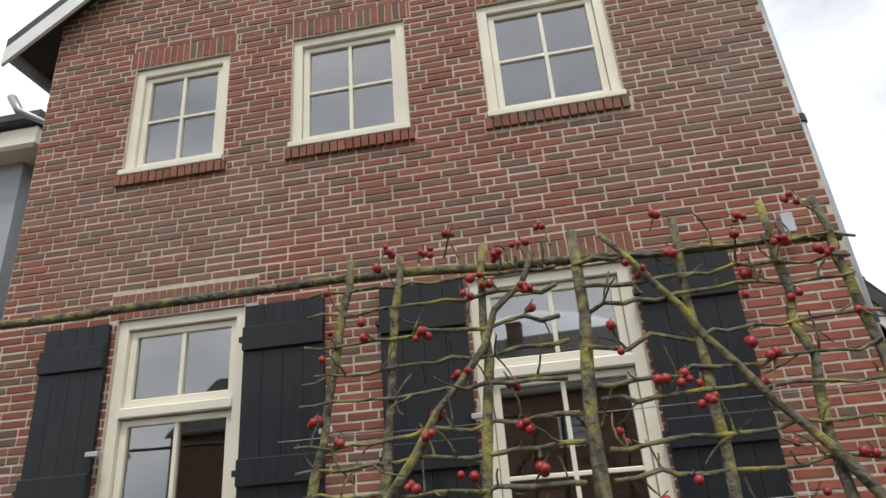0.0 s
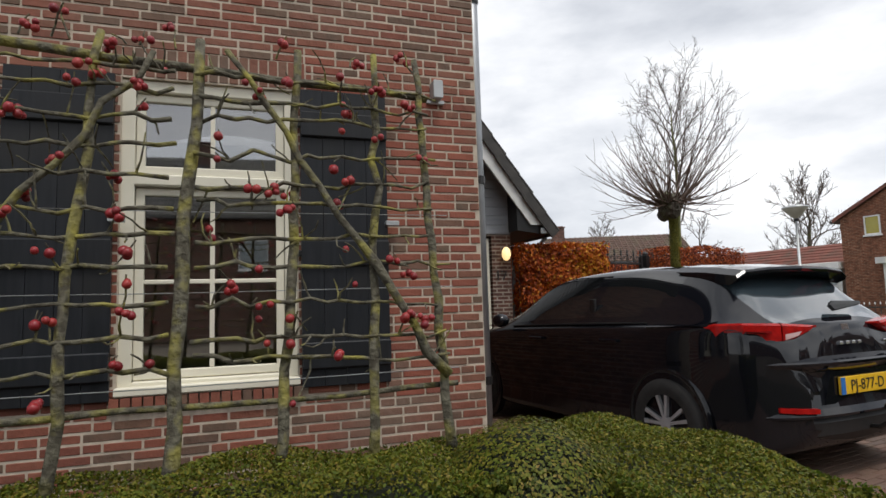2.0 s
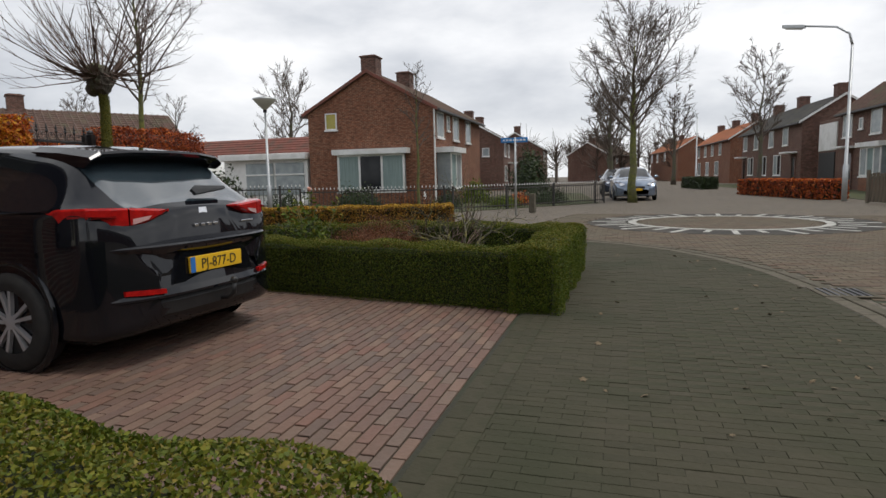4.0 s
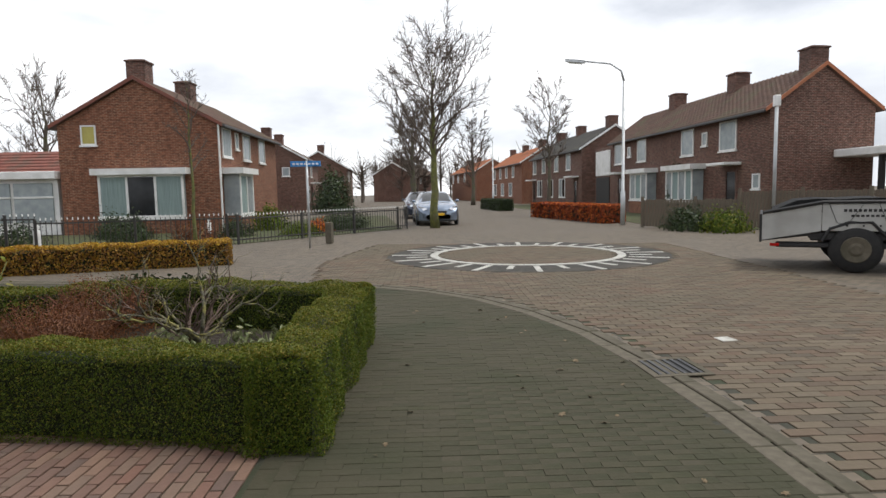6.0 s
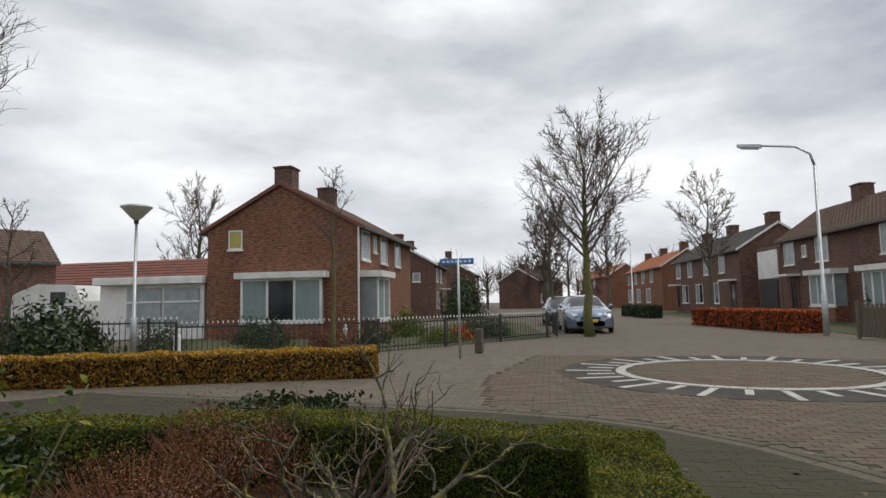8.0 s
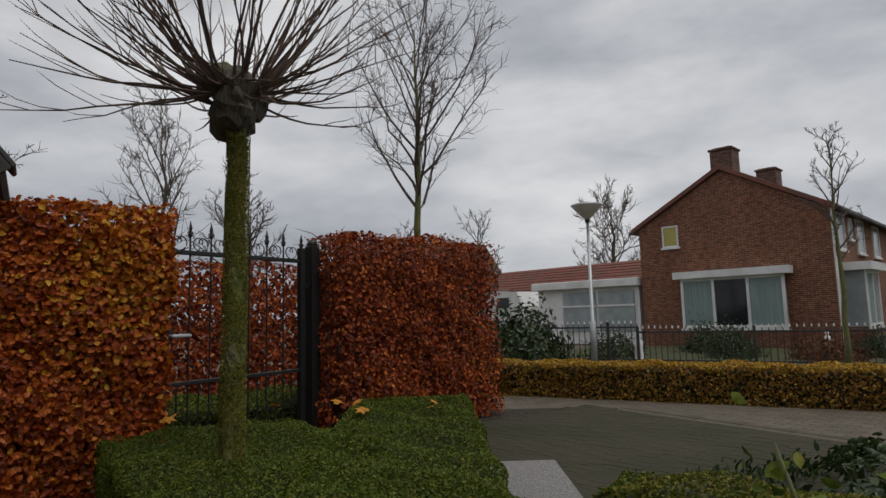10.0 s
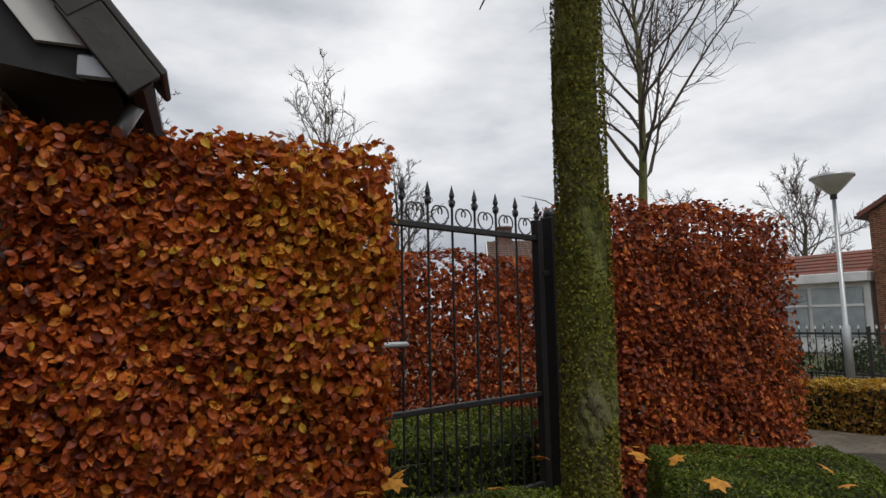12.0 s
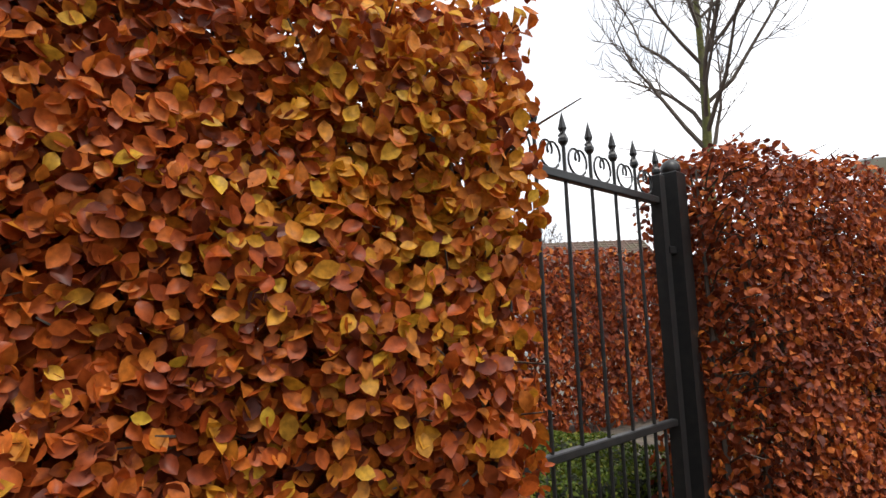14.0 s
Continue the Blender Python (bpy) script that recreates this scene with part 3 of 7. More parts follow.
pave = solid("pavement", Geo().poly([(x, y, -0.5) for x, y in PAVE_POLY], (0, 0, 0.4955)), M_SAND, "grey paver pavement with moss in the joints beside the hedge", "pavement", kind="structure")
drive = solid("driveway", Geo().poly([(x, y, -0.5) for x, y in DRIVE_POLY], (0, 0, 0.4885)), M_SAND, "red clay paver driveway in running bond under the parked car", "driveway", kind="structure")
soil = solid("garden_bed", Geo().poly([(6.4, 0.45, -0.4), (8.65, 0.85, -0.4), (8.85, 3.3, -0.4), (8.2, 4.7, -0.4), (7.6, 4.6, -0.4), (6.9, 4.2, -0.4), (6.4, 3.6, -0.4)], (0, 0, 0.52)), M_SOIL, "dark bare garden soil bed between clipped box hedges", "soil", kind="structure")
side_bed = solid("side_garden", Geo().poly([(8.2, 4.7, -0.4), (8.9, 3.4, -0.4), (11.9, 4.4, -0.4), (11.9, 9, -0.4), (6.97, 12.5, -0.4), (6.4, 8.7, -0.4), (6.97, 4.3, -0.4)], (0, 0, 0.393)), M_SOIL, "dark soil garden strip beside the low hedges", "soil", kind="structure")
front_bed = solid("front_garden", Geo().poly([(-9, -0.3, -0.4), (2.0, -0.3, -0.4), (2.04, 3.4, -0.4), (-9, 3.4, -0.4)], (0, 0, 0.398)), M_SOIL, "dark soil front garden strip below the brick facade", "soil", kind="structure")


def lay(owner, poly, u, v, near, mat, mat_o, name, top, thick=0.05, joint=0.004, cut=None):
    """Pavers of u by v in running bond inside poly; those inside the box near are single pieces, the others are joined."""
    xs, ys = [p[0] for p in poly], [p[1] for p in poly]
    rng = random.Random(7)
    ca, sa = math.cos(STREET), math.sin(STREET)
    cs = [(x * ca + y * sa, -x * sa + y * ca) for x, y in poly]
    r0, r1, q0, q1 = min(c[0] for c in cs), max(c[0] for c in cs), min(c[1] for c in cs), max(c[1] for c in cs)
    piece = Geo().cbox(-u / 2 + joint / 2, -v / 2 + joint / 2, -thick, u / 2 - joint / 2, v / 2 - joint / 2, 0, 0.002).mesh(name)
    joined, singles, row, y = Geo(), 0, 0, q0
    while y < q1:
        x, col = r0 + ((row % 2) * u / 2 if u > v else 0), 0
        while x < r1:
            yy = y + (v / 2 if v > u and col % 2 else 0)
            col += 1
            wx, wy = x * ca - yy * sa, x * sa + yy * ca
            if inside(poly, wx, wy) and (cut is None or cut(wx, wy)):
                m = Matrix.Translation((wx, wy, top + rng.uniform(-0.0025, 0.0015))) @ pose(0, 0, 0, rng.uniform(-0.4, 0.4), rng.uniform(-0.4, 0.4), math.degrees(STREET) + rng.uniform(-0.8, 0.8))
                if near[0] < wx < near[2] and near[1] < wy < near[3] and singles < 300:
                    part(name, piece, mat_o, owner, m=m)
                    singles += 1
                else:
                    j, t = joint / 2, thick
                    joined.cbox(-u / 2 + j, -v / 2 + j, -t, u / 2 - j, v / 2 - j, 0, 0.002, m)
            x += u
        y += v
        row += 1
    ob = part(name + "_field", joined, mat, owner)
    ob["kind"] = "stuff"


# ---------- main brick house ----------
FY = 3.40
WINS = [(0.0, 0.712, 1.05, 2.66), (-2.59, 0.712, -1.60, 2.69), (-2.74, 3.92, -1.86, 5.0), (-1.29, 3.92, -0.33, 5.01), (0.28, 3.90, 1.27, 5.0)]
X0, X1, EAVE = -3.58, 2.36, 5.18
RIDGE_X, RIDGE_Z = (X0 + X1) / 2, 5.15 + 0.74 * (X1 - X0) / 2 + 0.66


def gable_top(x):
    return RIDGE_Z - 0.78 * abs(x - RIDGE_X)


def in_hole(x, z, holes, e=0.0):
    return any(a - e < x < c + e and b - e < z < d + e for a, b, c, d in holes)


wall_front = thing("wall_front", "red and brown handmade brick front wall with pale mortar", "wall", kind="structure")
g = Geo()
xs = sorted({X0, X1, RIDGE_X, *[w[0] for w in WINS], *[w[2] for w in WINS]})
zs = sorted({-0.3, EAVE - 0.1, *[w[1] for w in WINS], *[w[3] for w in WINS]})
for xa, xb in zip(xs, xs[1:]):
    for za, zb in zip(zs, zs[1:]):
        if not in_hole((xa + xb) / 2, (za + zb) / 2, WINS):
            g.box(xa, FY + 0.005, za, xb, FY + 0.28, zb)
g.poly([(X0, FY + 0.005, EAVE - 0.1), (X1, FY + 0.005, EAVE - 0.1), (X1, FY + 0.005, gable_top(X1)), (RIDGE_X, FY + 0.005, RIDGE_Z), (X0, FY + 0.005, gable_top(X0))], (0, 0.268, 0))
part("mortar", g, M_MORTAR, wall_front, "pale sandy mortar behind the bricks")

SOLDIER = [(w[0] - 0.06, w[3] + 0.004, w[2] + 0.06, w[3] + 0.2) for w in WINS] + [(w[0] - 0.04, w[1] - 0.105, w[2] + 0.04, w[1] - 0.004) for w in WINS]
SOLDIER[1] = (-2.66, WINS[1][3] + 0.004, -1.51, WINS[1][3] + 0.2)
rng = random.Random(3)
joined, bricks_single = Geo(), 0
BL, BH = 0.213, 0.0615
brick_meshes = []
for k in range(5):
    w = BL / 2 - 0.0072
    brick_meshes.append(Geo().cbox(-w, 0, -BH / 2 + 0.0072, w, 0.05, BH / 2 - 0.0072, 0.003).mesh("brick"))
header_mesh = Geo().cbox(-BL / 4 + 0.006, 0, -BH / 2 + 0.0072, BL / 4 - 0.006, 0.05, BH / 2 - 0.0072, 0.003).mesh("brick")
row, z = 0, -0.1
while z < RIDGE_Z:
    x = X0 - (0, BL / 2, BL / 4, 3 * BL / 4)[row % 4]
    while x < X1:
        head = rng.random() < 0.28
        w = BL / 2 if head else BL
        a, b = max(x, X0), min(x + w, X1)
        mid = (a + b) / 2
        if b - a > 0.03 and z < gable_top(mid) - 0.06:
            pieces = [(a, b)]
            for h in WINS + SOLDIER:
                if h[1] < z + BH * 0.5 < h[3]:
                    pieces = [q for p0, p1 in pieces for q in ((p0, min(p1, h[0])), (max(p0, h[2]), p1)) if q[1] - q[0] > 0.02]
            for p0, p1 in pieces:
                y = FY + rng.uniform(-0.004, 0.003)
                full = abs((p1 - p0) - BL) < 0.002
                if full and 1.2 < mid < 2.4 and 0.55 < z < 2.9 and bricks_single < 300:
                    part("brick", brick_meshes[0], M_BRICK_O, wall_front, m=Matrix.Translation(((p0 + p1) / 2, y, z + BH / 2)) @ pose(0, 0, 0, 0, rng.uniform(-0.5, 0.5), 0))
                    bricks_single += 1
                else:
                    j = 0.0072
                    joined.cbox(p0 + j, y, z + j + rng.uniform(0, 0.002), p1 - j, y + 0.04, z + BH - j, 0.003)
        x += w
    z += BH
    row += 1
for h in SOLDIER:
    x = h[0]
    while x < h[2] - 0.02:
        w = min(0.062, h[2] - x)
        y = FY + rng.uniform(-0.004, 0.003) - (0.03 if h[3] - h[1] < 0.15 else 0)
        joined.cbox(x + 0.005, y, h[1] + 0.006, x + w - 0.005, y + 0.07, h[3] - 0.006, 0.003)
        x += w
ob = part("brick_field", joined, M_BRICK, wall_front)
ob["kind"] = "stuff"

g = Geo().box(X1 - 0.28, FY + 0.285, -0.3, X1 - 0.002, 11.4, EAVE - 0.1)
solid("wall_east", g, M_FARBRICK, "brick side wall of the main house", "wall", kind="structure")
g = Geo().box(X0 + 0.002, FY + 0.285, -0.3, X0 + 0.28, 11.4, EAVE - 0.1)
solid("wall_west", g, M_FARBRICK, "brick side wall of the main house", "wall", kind="structure")
solid("wall_back", Geo().box(X0, 11.42, -0.3, X1, 11.7, EAVE - 0.1), M_FARBRICK, "plain brick back wall of the main house", "wall", kind="structure")
solid("floor_upper", Geo().box(X0 + 0.29, FY + 0.29, 3.0, X1 - 0.29, 11.4, 3.25), M_ROOM, "upper floor inside the brick house", "floor", kind="structure")
solid("ceiling", Geo().box(X0 + 0.29, FY + 0.29, 5.06, X1 - 0.29, 11.4, 5.2), M_ROOM, "plain plastered ceiling inside the house", "ceiling", kind="structure")
solid("wall_inner", Geo().box(X0 + 0.29, FY + 2.8, -0.1, X1 - 0.29, FY + 2.95, 5.0), M_ROOM, "plain plastered inner wall behind the windows", "wall", kind="structure")


def sash(owner, x0, z0, x1, z1, y, cols, rows, bar=0.028, rim=0.05, name="sash", glass=True):
    """A glazed sash: rim and glazing bars as one frame, each pane of glass."""
    g = Geo().cbox(x0, y, z0, x0 + rim, y + 0.05, z1, 0.006).cbox(x1 - rim, y, z0, x1, y + 0.05, z1, 0.006)
    g.cbox(x0 + rim, y + 0.001, z0, x1 - rim, y + 0.049, z0 + rim * 1.1, 0.006).cbox(x0 + rim, y + 0.001, z1 - rim, x1 - rim, y + 0.049, z1, 0.006)
    a0, a1, b0, b1 = x0 + rim, x1 - rim, z0 + rim * 1.1, z1 - rim
    for i in range(1, cols):
        u = a0 + (a1 - a0) * i / cols
        g.cbox(u - bar / 2, y + 0.004, b0, u + bar / 2, y + 0.046, b1, 0.005)
    for j in range(1, rows):
        w = b0 + (b1 - b0) * j / rows
        g.cbox(a0, y + 0.006, w - bar / 2, a1, y + 0.044, w + bar / 2, 0.005)
    f = part(name, g, M_CREAM, owner)
    for i in range(cols):
        for j in range(rows):
            p = part("pane", Geo().box(a0 + (a1 - a0) * i / cols, y + 0.024, b0 + (b1 - b0) * j / rows, a0 + (a1 - a0) * (i + 1) / cols, y + 0.03, b0 + (b1 - b0) * (j + 1) / rows), M_GLASS, f)
            p.visible_shadow = False
    return f


def main_window(i, w, lower):
    x0, z0, x1, z1 = w
    ob = thing("window_%d" % i, "cream painted %s window with white glazing bars" % ("tall transom" if lower else "four-pane casement"), "window", kind="structure")
    y, c = FY + 0.03, 0.075
    g = Geo().cbox(x0, y, z0, x0 + c, y + 0.11, z1, 0.008).cbox(x1 - c, y, z0, x1, y + 0.11, z1, 0.008)
    g.cbox(x0 + c, y + 0.001, z1 - c, x1 - c, y + 0.109, z1, 0.008).cbox(x0 + c, y + 0.001, z0, x1 - c, y + 0.109, z0 + c, 0.008)
    if lower:
        g.cbox(x0 + c, y - 0.012, z0 + 1.27, x1 - c, y + 0.108, z0 + 1.345, 0.01)
    part("window_frame", g, M_CREAM, ob, "cream painted wooden frame")
    part("window_sill", Geo().cbox(x0 - 0.01, FY - 0.035, z0 - 0.004, x1 + 0.01, y - 0.002, z0 + 0.05, 0.008), M_CREAM, ob)
    if lower:
        sash(ob, x0 + c + 0.004, z0 + c + 0.004, x1 - c - 0.004, z0 + 1.266, y + 0.035, 2, 2)
        sash(ob, x0 + c + 0.004, z0 + 1.349, x1 - c - 0.004, z1 - c - 0.004, y + 0.035, 2, 1)
    else:
        sash(ob, x0 + c + 0.004, z0 + c + 0.004, x1 - c - 0.004, z1 - c - 0.004, y + 0.03, 2, 2)
        # Net hung close and extra white, painting in the sky the panes mirror.
        part("net_curtain", Geo().box(x0 + c, FY + 0.17, z0 + 0.05, x1 - c, FY + 0.18, z1), M_NET, ob, "white net curtain, whitened to stand in for mirrored sky")
    return ob


for i, w in enumerate(WINS):
    main_window(i + 1, w, i < 2)


def shutter(x0, x1, z0, z1):
    ob = thing("window_shutter", "black painted plank shutter with three battens, fixed open", "shutter", group="black shutters of the brick house")
    k = 4
    for j in range(k):
        a, b = x0 + (x1 - x0) * j / k, x0 + (x1 - x0) * (j + 1) / k
        part("plank", Geo().cbox(a + 0.0015, FY - 0.045, z0, b - 0.0015, FY - 0.018, z1, 0.004), M_SHUT, ob)
    for zc in (z1 - 0.24, (z0 + z1) / 2 - 0.12, z0 + 0.2):
        part("batten", Geo().cbox(x0 + 0.002, FY - 0.072, zc - 0.085, x1 - 0.002, FY - 0.046, zc + 0.085, 0.008), M_SHUT, ob)
        part("hinge", Geo().cbox(x0 - 0.03, FY - 0.06, zc - 0.02, x0 + 0.02, FY - 0.012, zc + 0.02, 0.004), M_IRON, ob)
    part("catch", Geo().cbox(x1 - 0.02, FY - 0.085, z0 + 1.05, x1 + 0.07, FY - 0.04, z0 + 1.085, 0.005), M_GALV, ob, "pale metal shutter catch")
    return ob


for a, b in ((1.07, 1.655), (-0.61, -0.03), (-1.575, -1.0), (-3.13, -2.62)):
    shutter(a, b, 0.69, 2.66)

# roof of the main house
for s, nm in ((-1, "west"), (1, "east")):
    ex = X0 - 0.42 if s < 0 else X1 + 0.42
    ez = gable_top(X0 if s < 0 else X1) - 0.78 * 0.42
    pts = [(RIDGE_X, FY - 0.14, RIDGE_Z + 0.02), (ex, FY - 0.14, ez + 0.02), (ex, 11.8, ez + 0.02), (RIDGE_X, 11.8, RIDGE_Z + 0.02)]
    roof = thing("roof_slope", "dark tiled roof slope with overhanging eave", "roof", kind="structure")
    part("roof_tiles", Geo().poly(pts if s > 0 else pts[::-1], (0, 0, 0.12)), M_TILE_D, roof)
    part("bargeboard", Geo().poly([(RIDGE_X, FY - 0.15, RIDGE_Z + 0.02), (ex, FY - 0.15, ez + 0.02), (ex, FY - 0.15, ez - 0.16), (RIDGE_X, FY - 0.15, RIDGE_Z - 0.16)], (0, 0.03, 0)), M_WHITE, roof, "white painted bargeboard")
    part("gutter", Geo().tube([(ex, FY - 0.1, ez), (ex, 11.8, ez)], 0.06, 8), M_ZINC, roof)
g = Geo().tube([(X0 - 0.36, FY - 0.02, EAVE - 0.25), (X0 - 0.25, FY - 0.02, EAVE - 0.42), (X0 - 0.06, FY + 0.12, EAVE - 0.5), (X0 - 0.06, FY + 0.12, 0)], 0.04, 8)
solid("rain_pipe", g, M_ZINC, "grey zinc rainwater pipe with elbow under the eave", "pipe", kind="structure", smooth=True)
pipe = thing("downpipe", "pale zinc downpipe with clamps at the corner of the brick house", "pipe")
part("pipe", Geo().tube([(2.44, FY + 0.2, 0), (2.44, FY + 0.2, 5.2)], 0.045, 12), M_ZINC, pipe, smooth=True)
for z in (0.62, 2.14, 3.6):
    part("clamp", Geo().lathe([(0.047, -0.03), (0.055, -0.03), (0.055, 0.03), (0.047, 0.03)], (2.44, FY + 0.2, z), 12), M_IRON, pipe)
flood = thing("flood_lamp", "small grey outdoor spotlight on the brick wall", "lamp")
part("body", Geo().cbox(2.0, FY - 0.1, 2.66, 2.07, FY - 0.006, 2.8, 0.01), M_GALV, flood)
part("bracket", Geo().cbox(1.97, FY - 0.03, 2.64, 2.1, FY - 0.0065, 2.67, 0.004), M_GALV, flood)

# annex with grey siding gable
AY, AX = 8.4, 5.0
annex = thing("annex_house", "low brick annex with grey boarded gable and dark tiled roof", "house")
RX, RZ, SL = 3.3, 5.35, 1.36
g = Geo().box(2.4, AY, -0.1, 4.17, AY + 0.25, 2.33).box(4.66, AY, -0.1, AX, AY + 0.25, 2.33).box(4.17, AY, 2.3, 4.66, AY + 0.25, 2.33)
g.box(AX - 0.25, AY + 0.25, -0.1, AX, 14, 2.45)
part("wall", g, M_ANNEX, annex, "dark red brick wall with pale joints")
part("gable", Geo().poly([(2.4, AY + 0.03, 2.33), (AX, AY + 0.03, 2.33), (AX, AY + 0.03, 3.0), (RX, AY + 0.03, RZ - 0.03), (2.4, AY + 0.03, RZ - 1.3)], (0, 0.2, 0)), M_SIDING, annex)
for k in range(19):
    z = 2.34 + k * 0.15
    xr = min(AX, RX + (RZ - z) / SL) - 0.002
    if xr - 2.4 > 0.3 and z < 5:
        part("siding_board", Geo().poly([(2.4, AY - 0.02, z), (xr, AY - 0.02, z), (max(2.45, xr - 0.02), AY - 0.008, z + 0.148), (2.4, AY - 0.008, z + 0.148)], (0, 0.03, 0)), M_SIDING, annex)
pts = [(RX, AY - 0.4, RZ), (5.55, AY - 0.4, RZ - SL * 2.25), (5.55, 14.2, RZ - SL * 2.25), (RX, 14.2, RZ)]
part("roof", Geo().poly(pts, (0, 0, 0.16)), M_TILE_D, annex, "dark flat roof tiles")
part("roof", Geo().poly([(2.37, AY - 0.4, RZ - SL * 0.93), (RX, AY - 0.4, RZ), (RX, 14.2, RZ), (2.37, 14.2, RZ - SL * 0.93)], (0, 0, 0.16)), M_TILE_D, annex)
slope = math.degrees(math.atan(SL))
for k in range(10):
    x = RX + 0.225 * k
    m_ = pose(x, AY - 0.44, RZ - SL * 0.225 * k, 0, slope, 0)
    part("verge_tile", Geo().cbox(-0.02, 0, 0.10, 0.42, 0.34, 0.135, 0.008).cbox(-0.02, 0, -0.06, 0.42, 0.03, 0.099, 0.006), M_TILE_D, annex, m=m_ @ pose(0, 0.004 * (k % 2), 0.006 * (k % 2), 0, -2.5, 0))
part("bargeboard", Geo().poly([(RX, AY - 0.38, RZ - 0.02), (5.42, AY - 0.38, RZ - SL * 2.12 - 0.02), (5.2, AY - 0.38, RZ - SL * 2.12 - 0.02), (RX, AY - 0.38, RZ - 0.42)], (0, 0.03, 0)), M_WHITE, annex, "pale painted bargeboard")
part("eave_box", Geo().poly([(4.97, AY - 0.345, 2.36), (5.50, AY - 0.345, 2.29), (5.50, AY - 0.345, 2.345), (4.97, AY - 0.345, 3.06)], (0, 5.9, 0)), M_BLACKPL, annex, "black boxed eave")
part("gutter_end", Geo().cbox(5.36, AY - 0.41, 2.30, 5.60, AY - 0.385, 2.40, 0.01), M_ZINC, annex)
part("gutter", Geo().tube([(5.58, AY - 0.42, 2.32), (5.58, 14, 2.32)], 0.06, 8), M_BLACKPL, annex)
part("downpipe", Geo().tube([(5.56, AY - 0.2, 2.27), (5.45, AY - 0.1, 2.1), (5.1, AY + 0.1, 1.9), (5.06, AY + 0.12, 0)], 0.035, 8), M_ZINC, annex, smooth=True)
door = thing("door_1", "cream glazed house door beside a wall lamp", "door", kind="structure")
sash(door, 4.2, 0.85, 4.63, 2.27, AY + 0.05, 1, 2, rim=0.09, name="door_leaf")
part("door_panel", Geo().cbox(4.2, AY + 0.05, 0.0, 4.63, AY + 0.1, 0.84, 0.01), M_CREAM, door)
part("room_screen", Geo().box(4.0, AY + 0.5, 0, 4.74, AY + 0.55, 2.29), M_NET, door, "pale curtain behind the door glass")
wl_ = thing("wall_lamp", "lit oval wall lamp on the annex brick wall", "lamp")
part("globe", Geo().ball((4.87, AY - 0.1, 2.0), 0.075, 12, 10, 1.5), M_LIT, wl_, smooth=True)
part("mount", Geo().cbox(4.83, AY - 0.05, 1.9, 4.91, AY - 0.003, 2.1, 0.01), M_BLACKPL, wl_)
num = thing("house_number", "dark metal house number on the annex wall", "sign")
part("digit", Geo().tube([(4.80, AY - 0.02, 1.72), (4.9, AY - 0.02, 1.72), (4.84, AY - 0.02, 1.58)], 0.01, 5), M_IRON, num)
part("digit", Geo().tube([(4.72, AY - 0.02, 1.70), (4.75, AY - 0.02, 1.73), (4.75, AY - 0.02, 1.58)], 0.01, 5), M_IRON, num)

# neighbour beyond the left gable
nb = thing("neighbour_house", "pale rendered neighbour house with dark flat roof edge", "house")
part("wall", Geo().box(-14, 5.2, -0.1, -5.6, 12, 5.6), M_SIDING, nb)
part("cornice", Geo().cbox(-14.2, 4.9, 5.6, -5.2, 12.2, 5.9, 0.04), M_CREAM, nb)
part("roof", Geo().cbox(-14.3, 4.8, 5.9, -5.1, 12.3, 6.05, 0.03), M_TILE_D, nb)
part("window", Geo().cbox(-7.6, 5.12, 3.4, -6.4, 5.195, 5.2, 0.02), M_CREAM, nb)


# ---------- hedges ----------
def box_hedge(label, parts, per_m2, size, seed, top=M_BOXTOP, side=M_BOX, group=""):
    """A clipped hedge of one or more straight lengths (x0, y0, x1, y1, z1)."""
    ob = thing("box_hedge", label, "hedge", group=group)
    core, P, N, PT, NT = Geo(), [], [], [], []
    for k, (x0, y0, x1, y1, z1) in enumerate(parts):
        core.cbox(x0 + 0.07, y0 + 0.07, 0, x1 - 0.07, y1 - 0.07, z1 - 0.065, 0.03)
        a = 2 * ((x1 - x0) + (y1 - y0)) * z1
        p, n = box_points(x0, y0, 0, x1, y1, z1, int(a * per_m2), seed + k, 0.045, "xXyY")
        P.append(p), N.append(n)
        p, n = box_points(x0, y0, 0, x1, y1, z1, int((x1 - x0) * (y1 - y0) * per_m2 * 1.3), seed + 50 + k, 0.04, "Z")
        PT.append(p), NT.append(n)
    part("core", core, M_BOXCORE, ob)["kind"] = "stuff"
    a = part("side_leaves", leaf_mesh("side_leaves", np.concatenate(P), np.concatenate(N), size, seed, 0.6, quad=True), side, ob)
    b = part("top_leaves", leaf_mesh("top_leaves", np.concatenate(PT), np.concatenate(NT), size, seed + 9, 0.6, quad=True), top, ob, "leaf layer over the top of the hedge")
    a["kind"] = b["kind"] = "stuff"
    return ob


HT = 0.76
box_hedge("long clipped box hedge in front of the brick house", [(-3.4, 0.78, 1.62, 1.32, HT), (1.58, -0.72, 2.12, 1.4, HT - 0.02)], 24000, 0.0125, 11)
ball = thing("box_ball", "rounded clipped box bush rising out of the hedge corner", "bush")
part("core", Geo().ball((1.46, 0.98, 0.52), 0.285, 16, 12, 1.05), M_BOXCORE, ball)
rg = np.random.default_rng(5)
d_ = rg.normal(size=(26000, 3))
d_ /= np.linalg.norm(d_, axis=1)[:, None]
ob = part("leaves", leaf_mesh("leaves", np.array((1.46, 0.98, 0.52)) + d_ * (0.285 + 0.03 * rg.random(26000))[:, None] * np.array((1, 1, 1.06)), d_, 0.0125, 5, 0.6, quad=True), M_BOXTOP, ball)
ob["kind"] = "stuff"
GH = 0.55
